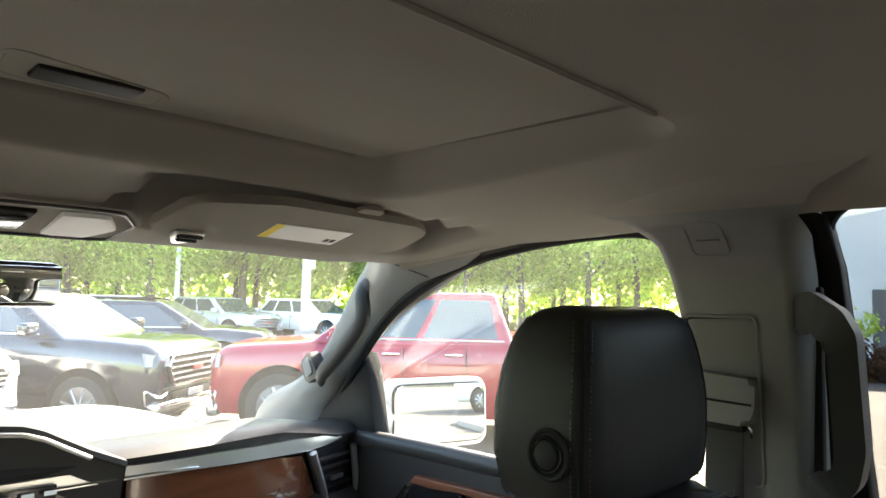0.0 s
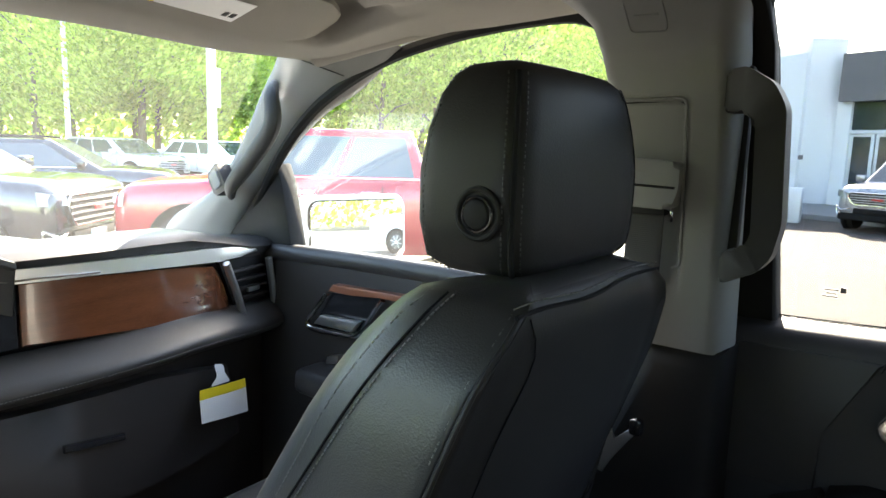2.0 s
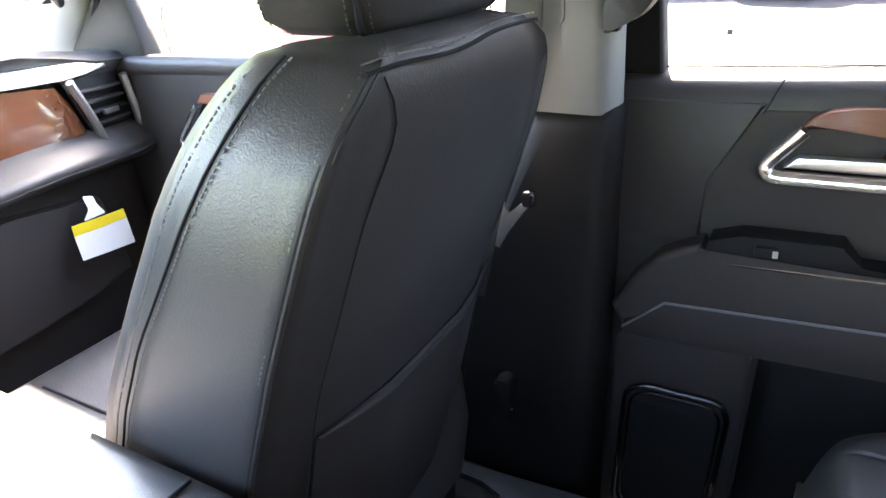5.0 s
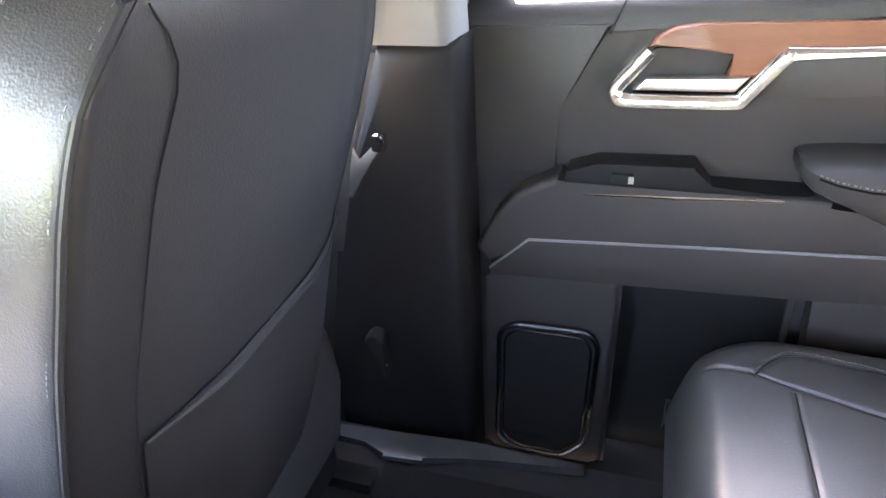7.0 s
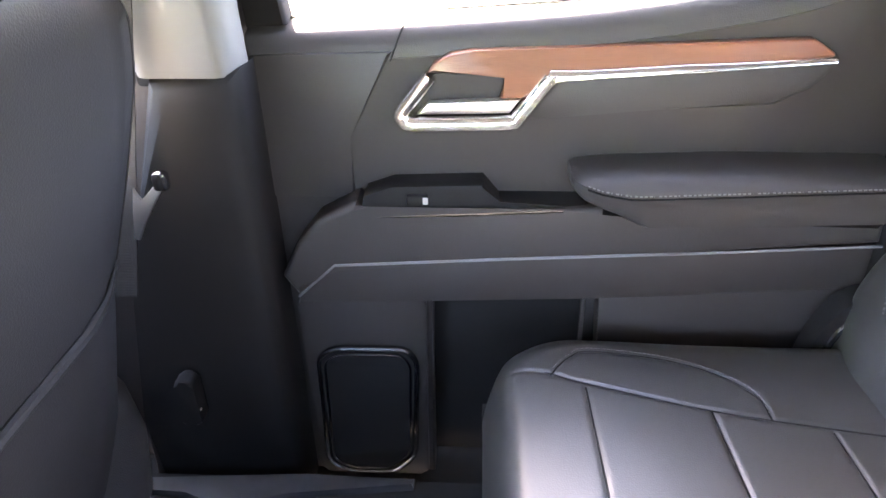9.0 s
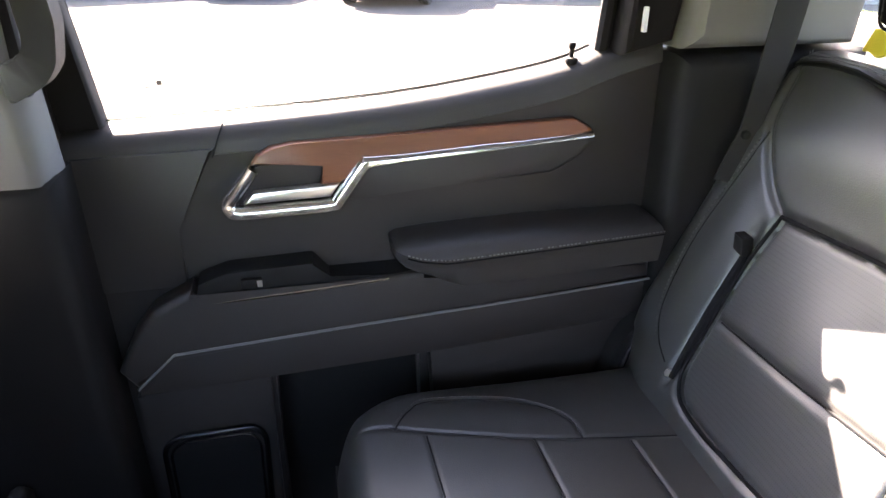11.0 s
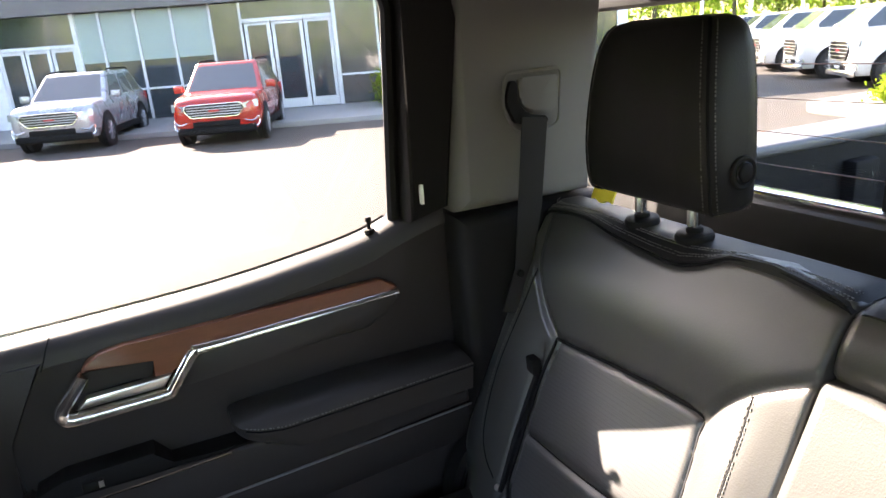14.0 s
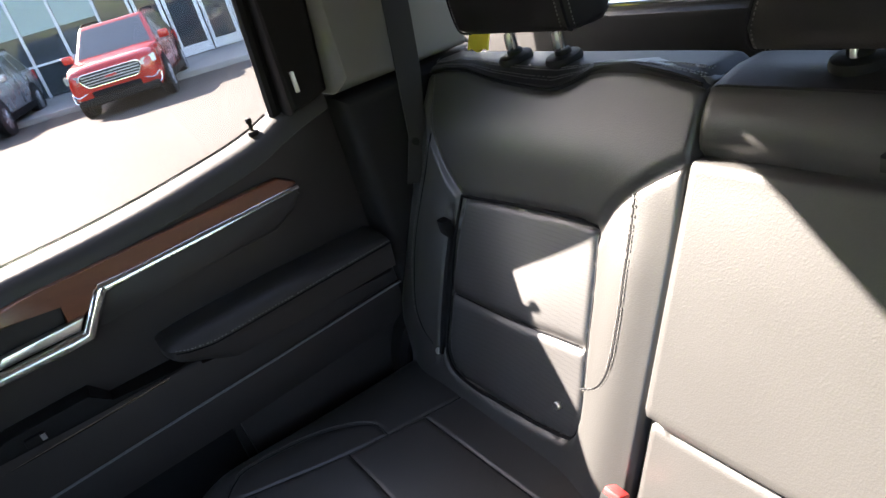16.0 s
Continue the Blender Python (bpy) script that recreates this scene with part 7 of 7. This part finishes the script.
def bush(x, y, r, n, mat, name, label, seed, squash=0.7):
    t = thing(name, (x, y, 0), label, "shrub", "shrubs")
    me = leaves(n, r, 0.055, Vector((x, y, r * squash * 0.85)), seed, squash, 0.8)
    me.materials.append(mat)
    o = new("foliage", me)
    o.parent = t
    o.matrix_parent_inverse = Matrix.Translation((-x, -y, 0))
    st = part("stems", tube([(x, y, 0), (x + 0.05, y, r * 0.8)], 0.03, 6), M_BARK, t)
    return t


bush(7.0, -12.7, 0.55, 2600, M_LEAF_BUSH, "shrub", "bright yellow green rounded shrub on an island", 5)
bush(6.1, -12.3, 0.5, 2200, M_LEAF_BUSH, "shrub", "bright yellow green low shrub on an island", 6)
q = polar(112.3, 19.6)
bush(q.x, q.y, 0.72, 5200, M_LEAF_BUSH, "shrub", "green shrub beside the glass doors", 7, 0.9)
for k in range(4):
    q = polar(75.0 + 1.2 * k, 18.6)
    bush(q.x, q.y, 0.48, 1000, M_LEAF_HEDGE, "hedge_shrub", "reddish brown clipped shrub by the white wall", 20 + k, 0.9)
q = polar(76.8, 19.4)
bush(q.x, q.y, 0.48, 900, M_LEAF, "shrub", "small green shrub by the white wall", 31, 2.2)
isl = thing("kerb_island", (8.2, -13.6, 0), "pale concrete kerbed island", "kerb", kind="structure")
part("kerb", prism(rounded_rect(5.2, 8.6, -15.5, -11.4, 1.0, 8, 3), "z", 0.0, 0.15, 0.02), M_CONCRETE, isl)


def pole(x, y, h, r, label):
    t = thing("lamp_pole", (x, y, 0), label, "lamp post", "lamp posts")
    part("mast", tube([(x, y, 0), (x, y, h)], [r, r * 0.75], 10), M_ALU, t)
    part("base", cyl((x, y, 0.35), (0, 0, 1), r * 2.2, 0.7, 16, 0.03), M_CONCRETE, t)
    for s in (-1, 1):
        part("lamp_head", rbox(x + s * 0.55 - 0.3, x + s * 0.55 + 0.3, y - 0.14, y + 0.14, h - 0.05, h + 0.07, 0.03), M_ALU, t)
    part("arm", tube([(x - 0.5, y, h), (x + 0.5, y, h)], 0.04, 8), M_ALU, t)
    return t


q = polar(23.4, 28)
pole(q.x, q.y, 7.3, 0.10, "tall pale lamp post with two heads")
q = polar(33.5, 19)
pl = pole(q.x, q.y, 7.5, 0.13, "thick pale lamp post with a small sign")
part("sign", rbox(q.x - 0.17, q.x + 0.17, q.y - 0.16, q.y - 0.13, 2.4, 3.4, 0.01), M_ALU, pl)
for k in range(5):
    q = polar(136 + 3.4 * k, 40 + 3 * k)
    pole(q.x, q.y, 8, 0.10, "distant pale lamp post")
